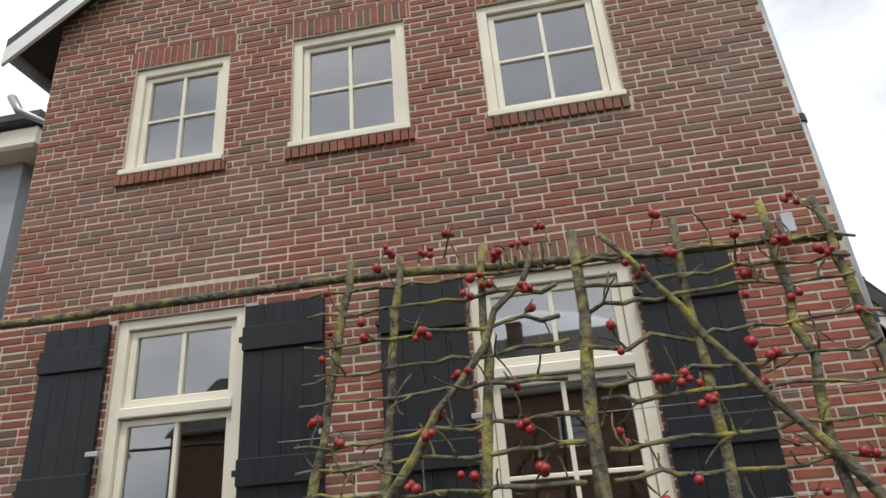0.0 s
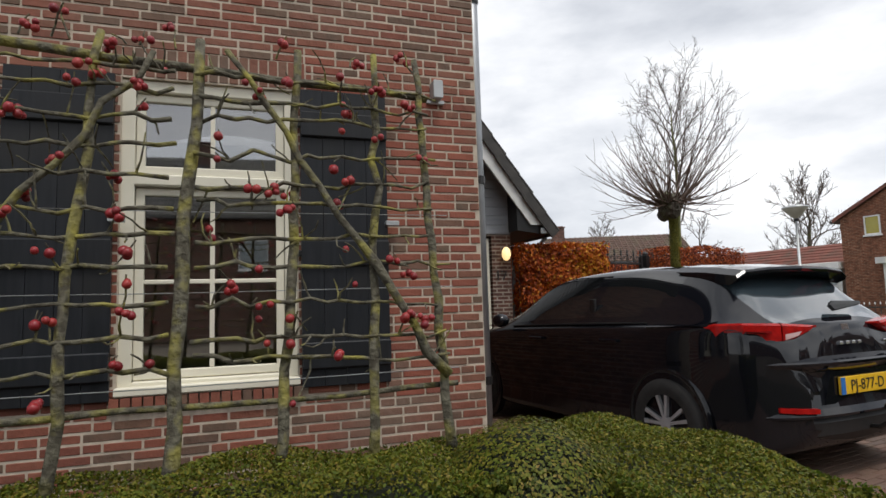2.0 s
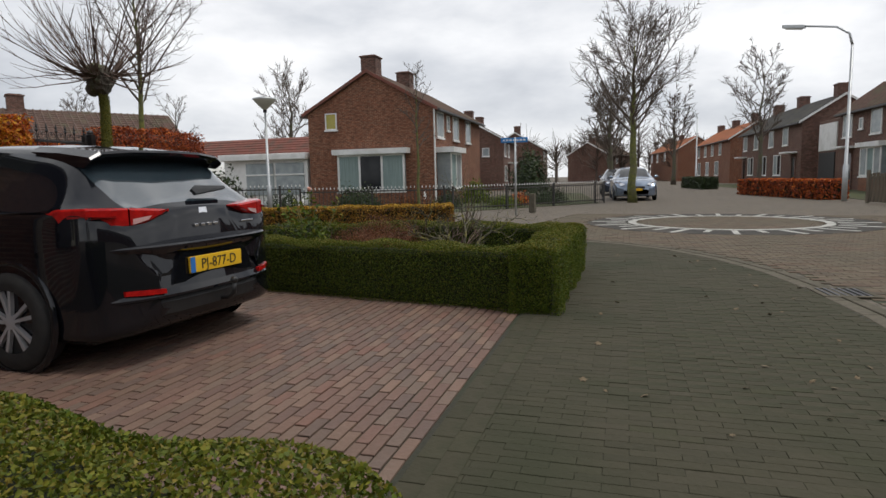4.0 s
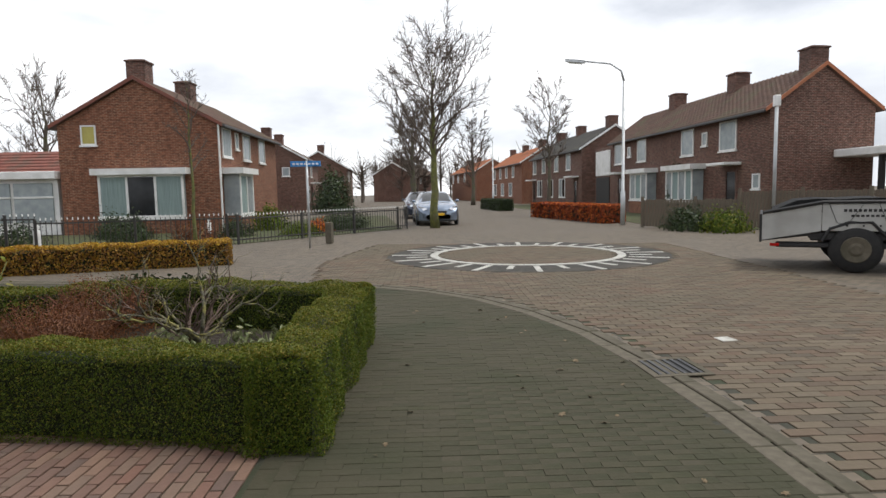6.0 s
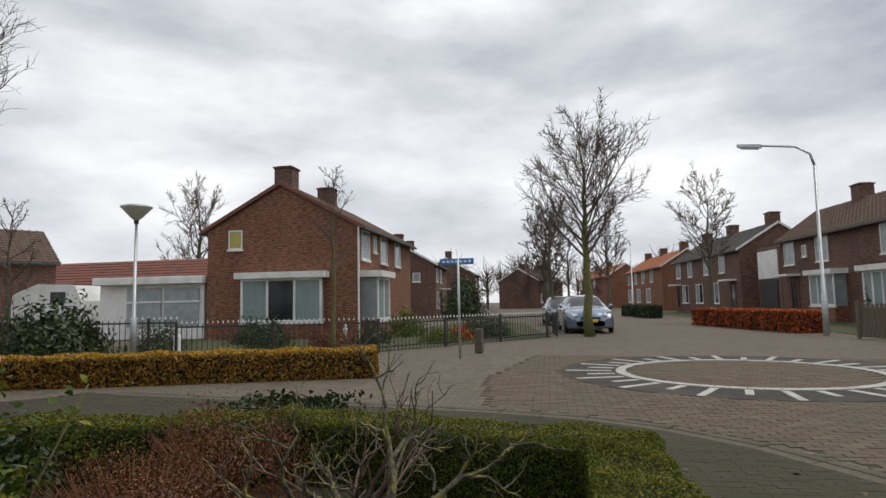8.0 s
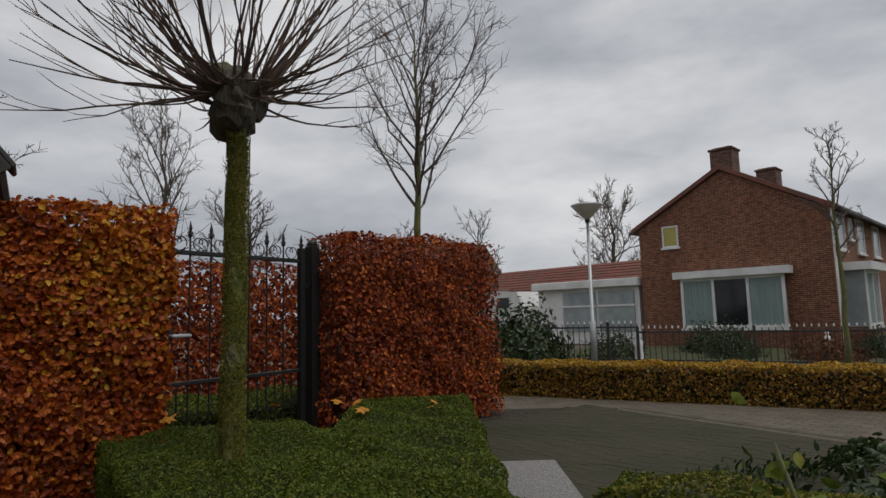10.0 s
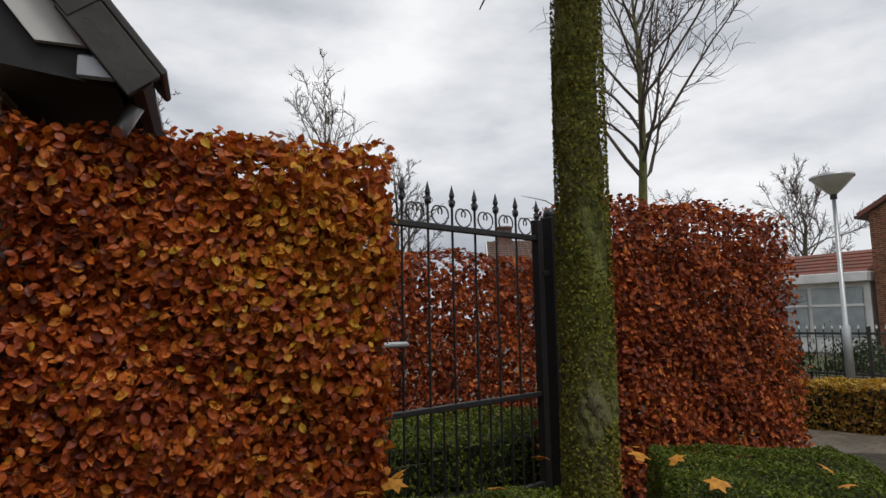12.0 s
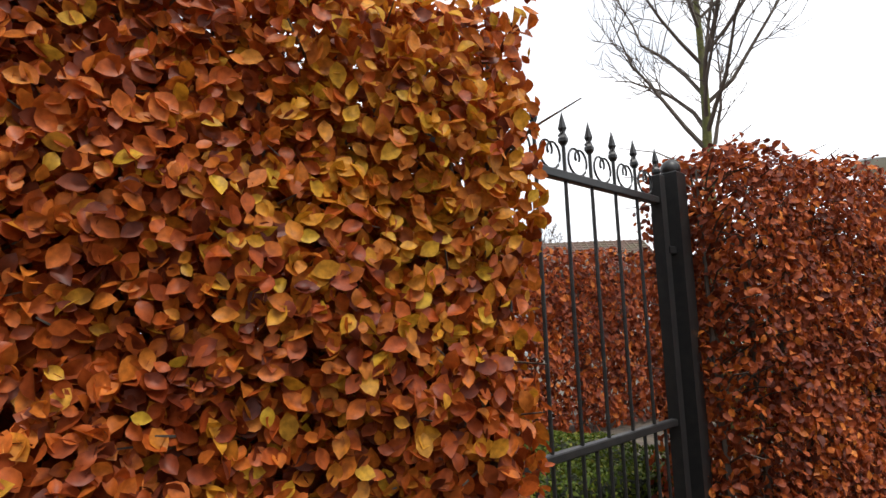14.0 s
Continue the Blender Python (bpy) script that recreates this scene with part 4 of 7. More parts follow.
box_hedge("low clipped box hedge round the planted corner bed", [(6.2, 0.3, 6.52, 3.7, GH)], 19000, 0.0135, 21, group="box hedges of the corner bed")
hedge_s = box_hedge("low clipped box hedge beside the pavement, clipped flat", [(0.0, 0.0, 2.62, 0.42, GH)], 19000, 0.0135, 22, group="box hedges of the corner bed")
hedge_s.matrix_basis = pose(6.2, 0.2, 0, 0, 0, 9)
hedge_e = box_hedge("low clipped box hedge at the street side of the bed", [(0.0, 0.0, 2.6, 0.42, GH)], 15000, 0.0155, 23, group="box hedges of the corner bed")
hedge_e.matrix_basis = pose(8.86, 0.62, 0, 0, 0, 84)
hedge_n = box_hedge("dark low box hedge behind the roses", [(0.0, 0.0, 2.0, 0.4, 0.55)], 8000, 0.021, 24, group="box hedges of the corner bed")
hedge_n.matrix_basis = pose(8.9, 3.2, 0, 0, 0, 112)
hedge_w = box_hedge("broad dark low box hedge beside the gravel path", [(0.0, 0.0, 4.3, 1.05, 0.52)], 11000, 0.018, 25, top=M_BOX, group="box hedges of the corner bed")
hedge_w.matrix_basis = pose(6.98, 4.25, 0, 0, 0, 57)
hedge_q = box_hedge("low dark green hedge below the beech hedges and the tree", [(6.22, 4.9, 7.6, 7.95, 0.5)], 12000, 0.017, 26, top=M_BOX, group="box hedges of the corner bed")
hedge_r = box_hedge("low dark green planting behind the iron gate", [(6.7, 9.6, 8.9, 11.0, 0.4)], 2200, 0.036, 27, top=M_BOX, group="box hedges of the corner bed")


def beech(label, x0, y0, x1, y1, z1, n, size, seed, mat, gold=0.0, m=None, stems=14):
    """A beech hedge: stems and twigs inside, leaves through its whole depth, thickest at the faces."""
    ob = thing("beech_hedge", label, "hedge", m, group="copper beech hedges")
    rng = np.random.default_rng(seed)
    rr = random.Random(seed)
    tw = Geo()
    for k in range(stems):
        bx, by = x0 + (x1 - x0) * (k + 0.5) / stems, (y0 + y1) / 2 + rr.uniform(-0.08, 0.08)
        tw.tube([(bx, by, 0), (bx + rr.uniform(-0.05, 0.05), by, z1 * 0.5), (bx + rr.uniform(-0.1, 0.1), by, z1 * 0.95)], [0.022, 0.015, 0.006], 5)
        for q in range(26):
            z = rr.uniform(0.1, z1 - 0.1)
            e = (bx + rr.uniform(-0.3, 0.3), rr.choice((y0, y1)) + rr.uniform(-0.05, 0.05), z + rr.uniform(0.0, 0.25))
            tw.tube([(bx, by, z), ((bx + e[0]) / 2, (by + e[1]) / 2, (z + e[2]) / 2 + 0.04), e], [0.007, 0.005, 0.002], 3, False)
    part("stem_thicket", tw, M_TWIG, ob)["kind"] = "stuff"
    u = rng.uniform(size=(n, 3))
    P = np.array((x0, y0, 0.02)) + u * np.array((x1 - x0, y1 - y0, z1 - 0.02))
    nr = np.zeros((n, 3))
    d = np.stack([P[:, 0] - x0, x1 - P[:, 0], P[:, 1] - y0, y1 - P[:, 1], z1 - P[:, 2]], 1)
    d[:, :2] *= 1.0
    side = d.argmin(1)
    shift = rng.uniform(size=n) < 0.72
    dep = 0.11 * rng.uniform(size=n) ** 1.3 - 0.02
    dirs = np.array(((-1, 0, 0), (1, 0, 0), (0, -1, 0), (0, 1, 0), (0, 0, 1)), float)
    nr = dirs[side]
    mv = d[np.arange(n), side] - dep
    P += np.where(shift, mv, 0)[:, None] * nr
    bulge = 0.05 * np.sin(P[:, 0] * 4.3 + P[:, 2] * 3.1 + seed) * np.sin(P[:, 2] * 5.3 + P[:, 0] * 1.7)
    P += nr * bulge[:, None]
    nr = nr + np.array((0, 0, 0.25))
    if gold:
        w = np.exp(-((P[:, 0] - x1 + 0.35) ** 2 / 0.16 + (P[:, 2] - z1 * 0.78) ** 2 / 0.3)) * gold + 0.025
        sel = rng.uniform(size=n) < w
        part("golden_leaves", leaf_mesh("golden_leaves", P[sel], nr[sel], size, seed + 1, 0.7, jitter=0.55), M_BEECH_G, ob, "yellowing leaves")["kind"] = "stuff"
        P, nr = P[~sel], nr[~sel]
    part("leaves", leaf_mesh("leaves", P, nr, size, seed + 2, 0.7, jitter=0.55), mat, ob)["kind"] = "stuff"
    return ob


beech("tall copper beech hedge beside the iron gate with golden leaves", 5.06, 8.12, 6.72, 8.62, 2.17, 35000, 0.050, 31, M_BEECH, 0.9)
beech("copper beech hedge beyond the iron gate post", 0.0, 0.0, 2.5, 0.7, 2.2, 30000, 0.047, 32, M_BEECH_D, m=pose(8.42, 8.88, 0, 0, 0, 8))
beech("copper beech hedge at the back of the garden behind the gate", 0.0, 0.0, 8.0, 0.7, 2.14, 26000, 0.075, 33, M_BEECH_D, m=pose(5.4, 11.6, 0, 0, 0, 12), stems=10)

# ---------- iron gate ----------
GX = (0.935, 0.355)
gate_m = frame_m((6.62, 8.60), GX)
gate = thing("iron_gate", "black wrought iron garden gate with spear tips and scrolls", "gate", gate_m)
GW, SP = 1.62, 0.209
part("top_rail", Geo().cbox(0.0, -0.02, 1.86, GW, 0.02, 1.9, 0.005), M_IRON, gate)
part("lower_rail", Geo().cbox(0.0, -0.02, 0.73, GW, 0.02, 0.765, 0.005), M_IRON, gate)
part("bottom_rail", Geo().cbox(0.0, -0.02, 0.1, GW, 0.02, 0.14, 0.005), M_IRON, gate)
part("stile", Geo().cbox(GW, -0.03, 0.05, GW + 0.06, 0.03, 2.02, 0.006), M_IRON, gate)
part("stile", Geo().cbox(-0.06, -0.03, 0.05, 0.0, 0.03, 2.02, 0.006), M_IRON, gate)


def spear(x, z):
    g = Geo().tube([(x, 0, z), (x, 0, z + 0.015), (x, 0, z + 0.03), (x, 0, z + 0.045), (x, 0, z + 0.14)], [0.012, 0.022, 0.022, 0.012, 0.001], 6)
    g.tube([(x - 0.03, 0, z + 0.035), (x - 0.012, 0, z + 0.055), (x, 0, z + 0.03), (x + 0.012, 0, z + 0.055), (x + 0.03, 0, z + 0.035)], 0.006, 5)
    g.tube([(x, 0, z + 0.045), (x, 0, z + 0.075), (x, 0, z + 0.15)], [0.006, 0.019, 0.001], 4)
    return g


k = 0
x = GW
while x > 0.05:
    if k:
        part("bar", Geo().tube([(x, 0, 0.1), (x, 0, 2.02)], 0.0085, 6), M_IRON, gate)
        part("spear_tip", spear(x, 2.02), M_IRON, gate)
    else:
        part("spear_tip", spear(x + 0.03, 2.02), M_IRON, gate)
    part("half_bar", Geo().tube([(x - SP / 2, 0, 0.1), (x - SP / 2, 0, 0.75)], 0.008, 6), M_IRON, gate)
    for s in (-1, 1):
        c = x - SP / 2
        pts = [(c, 0, 1.905)]
        for q in range(15):
            w = -math.pi / 2 + s * q * 0.36
            r = 0.075 - 0.0036 * q
            pts.append((c + s * 0.012 + r * math.cos(w) * 1.0, 0, 1.975 + r * math.sin(w)))
        part("scroll", Geo().tube(pts[1:], 0.0055, 5), M_IRON, gate)
    x -= SP
    k += 1
part("latch", Geo().cbox(0.16, -0.09, 1.14, 0.34, -0.02, 1.17, 0.01), M_GALV, gate, "pale metal door handle")
part("lock_box", Geo().cbox(0.1, -0.03, 1.02, 0.2, 0.03, 1.24, 0.01), M_IRON, gate)
post = thing("gate_post", "square black iron gate post with a ball cap", "post", frame_m((8.30, 9.22), GX))
part("shaft", Geo().cbox(-0.055, -0.055, 0, 0.055, 0.055, 2.05, 0.008), M_IRON, post)
part("ball_cap", Geo().ball((0, 0, 2.07), 0.055, 12, 8), M_IRON, post, smooth=True)
part("hinge", Geo().cbox(-0.13, -0.02, 1.6, -0.05, 0.02, 1.64, 0.004), M_IRON, post)


# ---------- trees ----------
def limb(rng, p, d, length, segs, up, wob):
    pts = [Vector(p)]
    d = Vector(d).normalized()
    for _ in range(segs):
        d = (d + Vector((rng.gauss(0, wob), rng.gauss(0, wob), rng.gauss(0, wob) + up))).normalized()
        pts.append(pts[-1] + d * length / segs)
    return pts


def tree(label, base, h, r, clear, spread, seed, n1=14, n2=6, n3=6, trunk_mat=M_BARK, twig_mat=M_TWIG, up=0.05, rise=0.45, twig_r=0.006, group="", name="bare_tree", lean=(0, 0)):
    rng = random.Random(seed)
    ob = thing(name, label, "tree", Matrix.Translation((base[0], base[1], 0)), group=group)
    path = [Vector((0, 0, -0.05))]
    steps = 9
    for i in range(1, steps + 1):
        f = i / steps
        path.append(Vector((lean[0] * f + rng.gauss(0, r * 0.35), lean[1] * f + rng.gauss(0, r * 0.35), h * 0.84 * f)))
    rad = [r * (1.25 if i == 0 else (1 - 0.9 * (i / steps) ** 1.2)) for i in range(steps + 1)]
    part("trunk", Geo().tube(path, rad, 9), trunk_mat, ob, smooth=True)
    g = Geo()
    for i in range(n1):
        f = clear + (0.97 - clear) * (i + rng.random()) / n1
        k = min(int(f * steps), steps - 1)
        p = path[k].lerp(path[k + 1], f * steps - k)
        a = i * 2.4 + rng.uniform(-0.4, 0.4)
        q_ = (f - clear) / (1 - clear)
        L = spread * (0.72 + 0.5 * q_ - 0.75 * q_ ** 2.2) * rng.uniform(0.75, 1.2)
        r1 = max(r * (1 - f) * 0.42 + 0.01, 0.012)
        b1 = limb(rng, p, (math.cos(a), math.sin(a), rise + 0.5 * f), L, 6, up, 0.13)
        g.tube(b1, [r1 * (1 - 0.8 * q / 6) for q in range(7)], 5, False)
        for j in range(n2):
            f2 = 0.25 + 0.75 * (j + rng.random()) / n2
            k2 = min(int(f2 * 6), 5)
            p2 = b1[k2].lerp(b1[k2 + 1], f2 * 6 - k2)
            d2 = (b1[k2 + 1] - b1[k2]).normalized() + Vector((rng.gauss(0, 0.55), rng.gauss(0, 0.55), rng.gauss(0.15, 0.4)))
            L2 = L * rng.uniform(0.28, 0.5) * (1.15 - 0.6 * f2)
            b2 = limb(rng, p2, d2, L2, 4, up * 0.8, 0.16)
            r2 = max(r1 * 0.4 * (1 - 0.5 * f2), twig_r)
            g.tube(b2, [r2 * (1 - 0.7 * q / 4) for q in range(5)], 4, False)
            for _ in range(n3):
                f3 = rng.uniform(0.2, 1.0)
                k3 = min(int(f3 * 4), 3)
                p3 = b2[k3].lerp(b2[k3 + 1], f3 * 4 - k3)
                d3 = (b2[k3 + 1] - b2[k3]).normalized() + Vector((rng.gauss(0, 0.6), rng.gauss(0, 0.6), rng.gauss(0.1, 0.5)))
                b3 = limb(rng, p3, d3, L2 * rng.uniform(0.3, 0.6), 3, up * 0.6, 0.2)
                g.tube(b3, [twig_r, twig_r * 0.8, twig_r * 0.6, twig_r * 0.3], 3, False)
    part("crown", g, twig_mat, ob, "bare leafless crown")
    return ob


def pollard(base, head, seed):
    rng = random.Random(seed)
    ob = thing("pollard_tree", "pollarded bare tree with mossy trunk and knotted head", "tree", Matrix.Translation((base[0], base[1], 0)))
    path = [Vector((0.024 * i / 16 + rng.gauss(0, 0.006), -0.016 * i / 16 + rng.gauss(0, 0.006), head * i / 16)) for i in range(17)]
    rr = random.Random(4)
    g = Geo()
    n, kk = 22, 0
    for i in range(61):
        f = i / 60
        c = path[min(int(f * 16), 15)].lerp(path[min(int(f * 16) + 1, 16)], f * 16 - int(f * 16) if f < 1 else 1)
        for j in range(n):
            w = 2 * math.pi * j / n
            s = (0.062 - 0.007 * f) * (1 + 0.07 * math.sin(3 * w + 5 * f) + rr.uniform(-0.06, 0.06)) + (0.03 * max(0, 1 - f * 9))
            g.v.append((c.x + s * math.cos(w), c.y + s * math.sin(w), head * f - (0.05 if i == 0 else 0)))
    for i in range(60):
        for j in range(n):
            g.f.append((i * n + j, i * n + (j + 1) % n, (i + 1) * n + (j + 1) % n, (i + 1) * n + j))
    part("trunk", g, M_MOSS, ob, "trunk thick with green moss", smooth=True)
    tuft = np.random.default_rng(8)
    q = 34000
    w, f = tuft.uniform(0, 2 * np.pi, q), 0.01 + 0.95 * tuft.uniform(0, 1, q) ** 1.25
    keep = np.sin(w * 2 + f * 13) + np.sin(f * 31 + w) > -1.55
    w, f = w[keep], f[keep]
    nr = np.stack([np.cos(w), np.sin(w), np.full(len(w), 0.2)], 1)
    P = np.stack([np.cos(w) * (0.0735 - 0.009 * f + 0.03 * np.maximum(0, 1 - f * 9)) + 0.024 * f, np.sin(w) * (0.0735 - 0.009 * f + 0.03 * np.maximum(0, 1 - f * 9)) - 0.016 * f, head * f], 1)
    part("moss", leaf_mesh("moss", P, nr, 0.0095, 8, 0.7, jitter=0.9, quad=True), M_MOSSLEAF, ob, "green moss tufts")["kind"] = "stuff"
    k = Geo()
    for _ in range(26):
        a = rng.uniform(0, 6.28)
        k.ball((0.13 * math.cos(a) * rng.random(), 0.13 * math.sin(a) * rng.random(), head + rng.uniform(-0.02, 0.22)), rng.uniform(0.06, 0.12), 8, 6, 1, 0.3, rng)
    part("knotted_head", k, M_BARK, ob, "dark knotted pollard head")
    s = Geo()
    for _ in range(92):
        a, e = rng.uniform(0, 6.28), rng.uniform(-0.3, 1.0)
        d = Vector((math.cos(a), math.sin(a), e * 1.7))
        L = rng.uniform(0.9, 1.9) * (0.6 + 0.4 * max(e, 0))
        b = limb(rng, (0.14 * math.cos(a), 0.14 * math.sin(a), head + 0.1 + 0.1 * rng.random()), d, L, 7, 0.06, 0.08)
        s.tube(b, [0.010 * (1 - 0.75 * i / 7) for i in range(8)], 4, False)
        for _ in range(3):
            i = rng.randint(2, 6)
            b2 = limb(rng, b[i], (b[i] - b[i - 1]).normalized() + Vector((rng.gauss(0, 0.4), rng.gauss(0, 0.4), 0.2)), L * 0.3, 3, 0.1, 0.08)
            s.tube(b2, [0.004, 0.003, 0.003, 0.001], 3, False)
    part("shoot_growth", s, M_SHOOT, ob, "long reddish bare shoots")["kind"] = "stuff"
    return ob


M_MOSSLEAF = leafmat("moss_tuft", [(0.0, (0.11, 0.12, 0.02)), (0.6, (0.23, 0.23, 0.04)), (1.0, (0.38, 0.35, 0.07))], 0.9, 0.1, 0.1)
pollard((6.755, 6.58), 2.44, 2)
tree("bare young tree with yellow-green mossy trunk behind the beech hedge", (10.95, 11.3), 7.2, 0.085, 0.47, 2.4, 41, 26, 9, 6, M_MOSSY, rise=0.85, twig_r=0.005)
tree("thin bare street tree in the pavement before the corner house", (18.6, 8.35), 5.5, 0.055, 0.42, 0.95, 42, 18, 6, 5, M_MOSSY, rise=1.1, twig_r=0.006)
tree("small bare garden tree beyond the yellow hedge", (15.5, 15.6), 4.5, 0.07, 0.40, 1.3, 43, 12, 6, 5, rise=0.5, twig_r=0.007)
tree("large bare street tree standing in front of the parked cars", (26.9, 3.02), 7.6, 0.17, 0.40, 3.6, 44, 34, 10, 8, M_MOSSY, rise=0.62, twig_r=0.010, group="street trees")
tree("bare street tree further down the street", (42.0, 6.9), 7.6, 0.2, 0.30, 3.2, 45, 22, 8, 7, rise=0.9, twig_r=0.02, group="street trees")
tree("bare street tree further down the street", (50.0, 8.6), 8.2, 0.2, 0.30, 3.6, 46, 20, 7, 7, rise=0.9, twig_r=0.024, group="street trees")
tree("bare street tree on the far pavement before the row houses", (37.5, -1.7), 7.4, 0.13, 0.36, 2.8, 47, 20, 8, 7, rise=0.7, twig_r=0.014, group="street trees")
tree("bare street tree further down the street", (66.0, 5.5), 9.0, 0.22, 0.3, 4.2, 48, 18, 7, 6, rise=0.8, twig_r=0.03, group="street trees")
tree("bare tree behind the corner house", (38.0, 30.0), 9.5, 0.25, 0.25, 4.2, 49, 22, 8, 7, rise=0.6, twig_r=0.02)
tree("bare tree behind the garden hedges", (10.2, 19.5), 5.8, 0.11, 0.3, 1.7, 50, 14, 7, 6, rise=1.2, twig_r=0.009)
tree("bare tree behind the annex", (4.2, 21.0), 7.4, 0.12, 0.3, 2.2, 51, 14, 7, 6, rise=1.0, twig_r=0.010)
tree("bare fan-shaped tree behind the beech hedge", (8.2, 18.0), 6.9, 0.09, 0.3, 2.4, 54, 22, 7, 5, rise=1.9, twig_r=0.008)
tree("bare tree behind the car", (12.0, 24.0), 6.2, 0.12, 0.3, 2.0, 52, 14, 7, 6, rise=1.0, twig_r=0.011)
tree("bare tree beyond the red roofed sheds", (24.0, 34.0), 7.0, 0.14, 0.3, 2.4, 53, 16, 7, 6, rise=0.8, twig_r=0.016)
far_wood = Geo()
rw = random.Random(60)
for k in range(46):
    a = rw.uniform(-0.12, 0.75)
    R = rw.uniform(90, 130)
    bx, by, hh = R * math.cos(a) + 5, R * math.sin(a) + (6 if a < 0.2 else 0), rw.uniform(6, 11)
    far_wood.tube([(bx, by, 0), (bx, by, hh * 0.8)], [0.25, 0.08], 4, False)
    for _ in range(60):
        p = Vector((bx, by, hh * rw.uniform(0.25, 0.75)))
        b = limb(rw, p, (rw.gauss(0, 1), rw.gauss(0, 1), rw.uniform(0.3, 1.4)), rw.uniform(1.5, 4), 3, 0.1, 0.2)
        far_wood.tube(b, [0.06, 0.05, 0.035, 0.02], 3, False)
solid("far_trees", far_wood, M_TWIG, "bare winter trees at the end of the street", "trees", kind="stuff")

# ---------- espalier with crab apples ----------
esp = thing("espalier_apple", "espaliered crab apple with lichened branches and red fruit", "tree")
re_ = random.Random(12)
TOPX = (-0.17, -0.01, 0.26, 0.55, 0.86, 1.12, 1.27)
BOTX = (-0.33, -0.09, 0.21, 0.50, 0.79, 1.06, 1.29)


def ey(z):
    return 1.36 - (2.02 - z) * 0.15


def stick(name, a, b, r0, r1, wob=0.008, segs=9, n=7):
    pts = []
    for i in range(segs + 1):
        f = i / segs
        x, z = a[0] + (b[0] - a[0]) * f, a[1] + (b[1] - a[1]) * f
        pts.append((x + re_.gauss(0, wob), ey(z) + (a[2] + (b[2] - a[2]) * f) + re_.gauss(0, wob), z + re_.gauss(0, wob)))
    part(name, Geo().tube(pts, [(r0 + (r1 - r0) * i / segs) * re_.uniform(0.88, 1.15) for i in range(segs + 1)], n), M_LICHEN, esp, smooth=True)
    return pts


for k, (a, b) in enumerate(zip(BOTX, TOPX)):
    low = 0.0 if k == 3 else 0.72
    ratio = (2.05 - low) / 1.12
    x_low = b + (a - b) * ratio
    stick("upright_stem", (x_low, low, 0), (b, 2.06, 0), 0.0165 if k != 3 else 0.024, 0.012 if k != 3 else 0.016, 0.006, 14, 8)
stick("top_pole", (-0.2, 2.0, 0.02), (1.3, 1.93, 0.02), 0.015, 0.013, 0.004)
stick("top_pole", (-4.0, 2.02, 0.03), (-0.2, 2.005, 0.03), 0.016, 0.015, 0.004, 14)
stick("bottom_pole", (-0.4, 0.92, 0.02), (1.34, 0.93, 0.02), 0.010, 0.008, 0.005)
stick("slanting_limb", (-0.36, 0.86, -0.03), (0.42, 2.0, -0.02), 0.016, 0.009, 0.008, 12)
stick("slanting_limb", (1.3, 0.95, -0.03), (0.63, 2.02, -0.02), 0.016, 0.009, 0.008, 12)
fruit_at = []
for k in range(11):
    z = 1.02 + k * 0.094
    segs = [(-0.28 - re_.uniform(0, 0.05), 0.48), (0.54, 1.33 - re_.uniform(0, 0.05))]
    for a, b in segs:
        zz = z + re_.uniform(-0.02, 0.02)
        pts = stick("side_branch", (a, zz + re_.uniform(-0.02, 0.02), -0.012), (b, zz + re_.uniform(-0.02, 0.03), -0.012), 0.0075 if a > 0 else 0.0045, 0.0045 if a > 0 else 0.0075, 0.007, 14, 5)
        sp = Geo()
        for _ in range(9):
            i = re_.randint(1, 13)
            p = Vector(pts[i])
            t = limb(re_, p, (re_.gauss(0, 0.6), re_.gauss(-0.3, 0.5), re_.choice((-0.6, 1, 1))), re_.uniform(0.03, 0.13), 3, 0.15, 0.25)
            sp.tube(t, [0.004, 0.003, 0.0028, 0.0022], 4)
            if re_.random() < 0.36:
                fruit_at.append(t[-1])
        part("spur_growth", sp, M_LICHEN, esp)["kind"] = "stuff"
for _ in range(10):
    p = Vector((re_.uniform(-0.2, 1.3), ey(2.02), 2.02))
    t = limb(re_, p, (re_.gauss(0, 0.6), re_.gauss(0, 0.3), 1), re_.uniform(0.05, 0.14), 3, 0.1, 0.3)
    part("spur_growth", Geo().tube(t, [0.004, 0.003, 0.003, 0.002], 4), M_LICHEN, esp)
    fruit_at.append(t[-1])
apple = Geo().lathe([(0.001, 0.0125), (0.006, 0.0135), (0.0115, 0.008), (0.0135, 0.0), (0.0115, -0.008), (0.006, -0.0125), (0.001, -0.0125)], n=10).mesh("crab_apple", True)
for p in fruit_at:
    for q in range(re_.choice((1, 1, 2, 2, 3, 4))):
        part("crab_apple", apple, M_APPLE, esp, m=Matrix.Translation(p + Vector((re_.gauss(0, 0.014), re_.gauss(0, 0.012), -0.022 - 0.006 * q))) @ pose(0, 0, 0, re_.uniform(-40, 40), re_.uniform(-40, 40), 0) @ Matrix.Scale(re_.uniform(0.7, 1.15), 4))
for z in (0.98, 1.25, 1.5):
    w = tagged(part("training_wire", Geo().tube([(-0.4, ey(z) + 0.05, z), (0.5, ey(z) + 0.05, z - 0.005), (1.36, ey(z) + 0.05, z)], 0.0015, 4), M_GALV), "thin galvanised training wire behind the espalier", "wire")


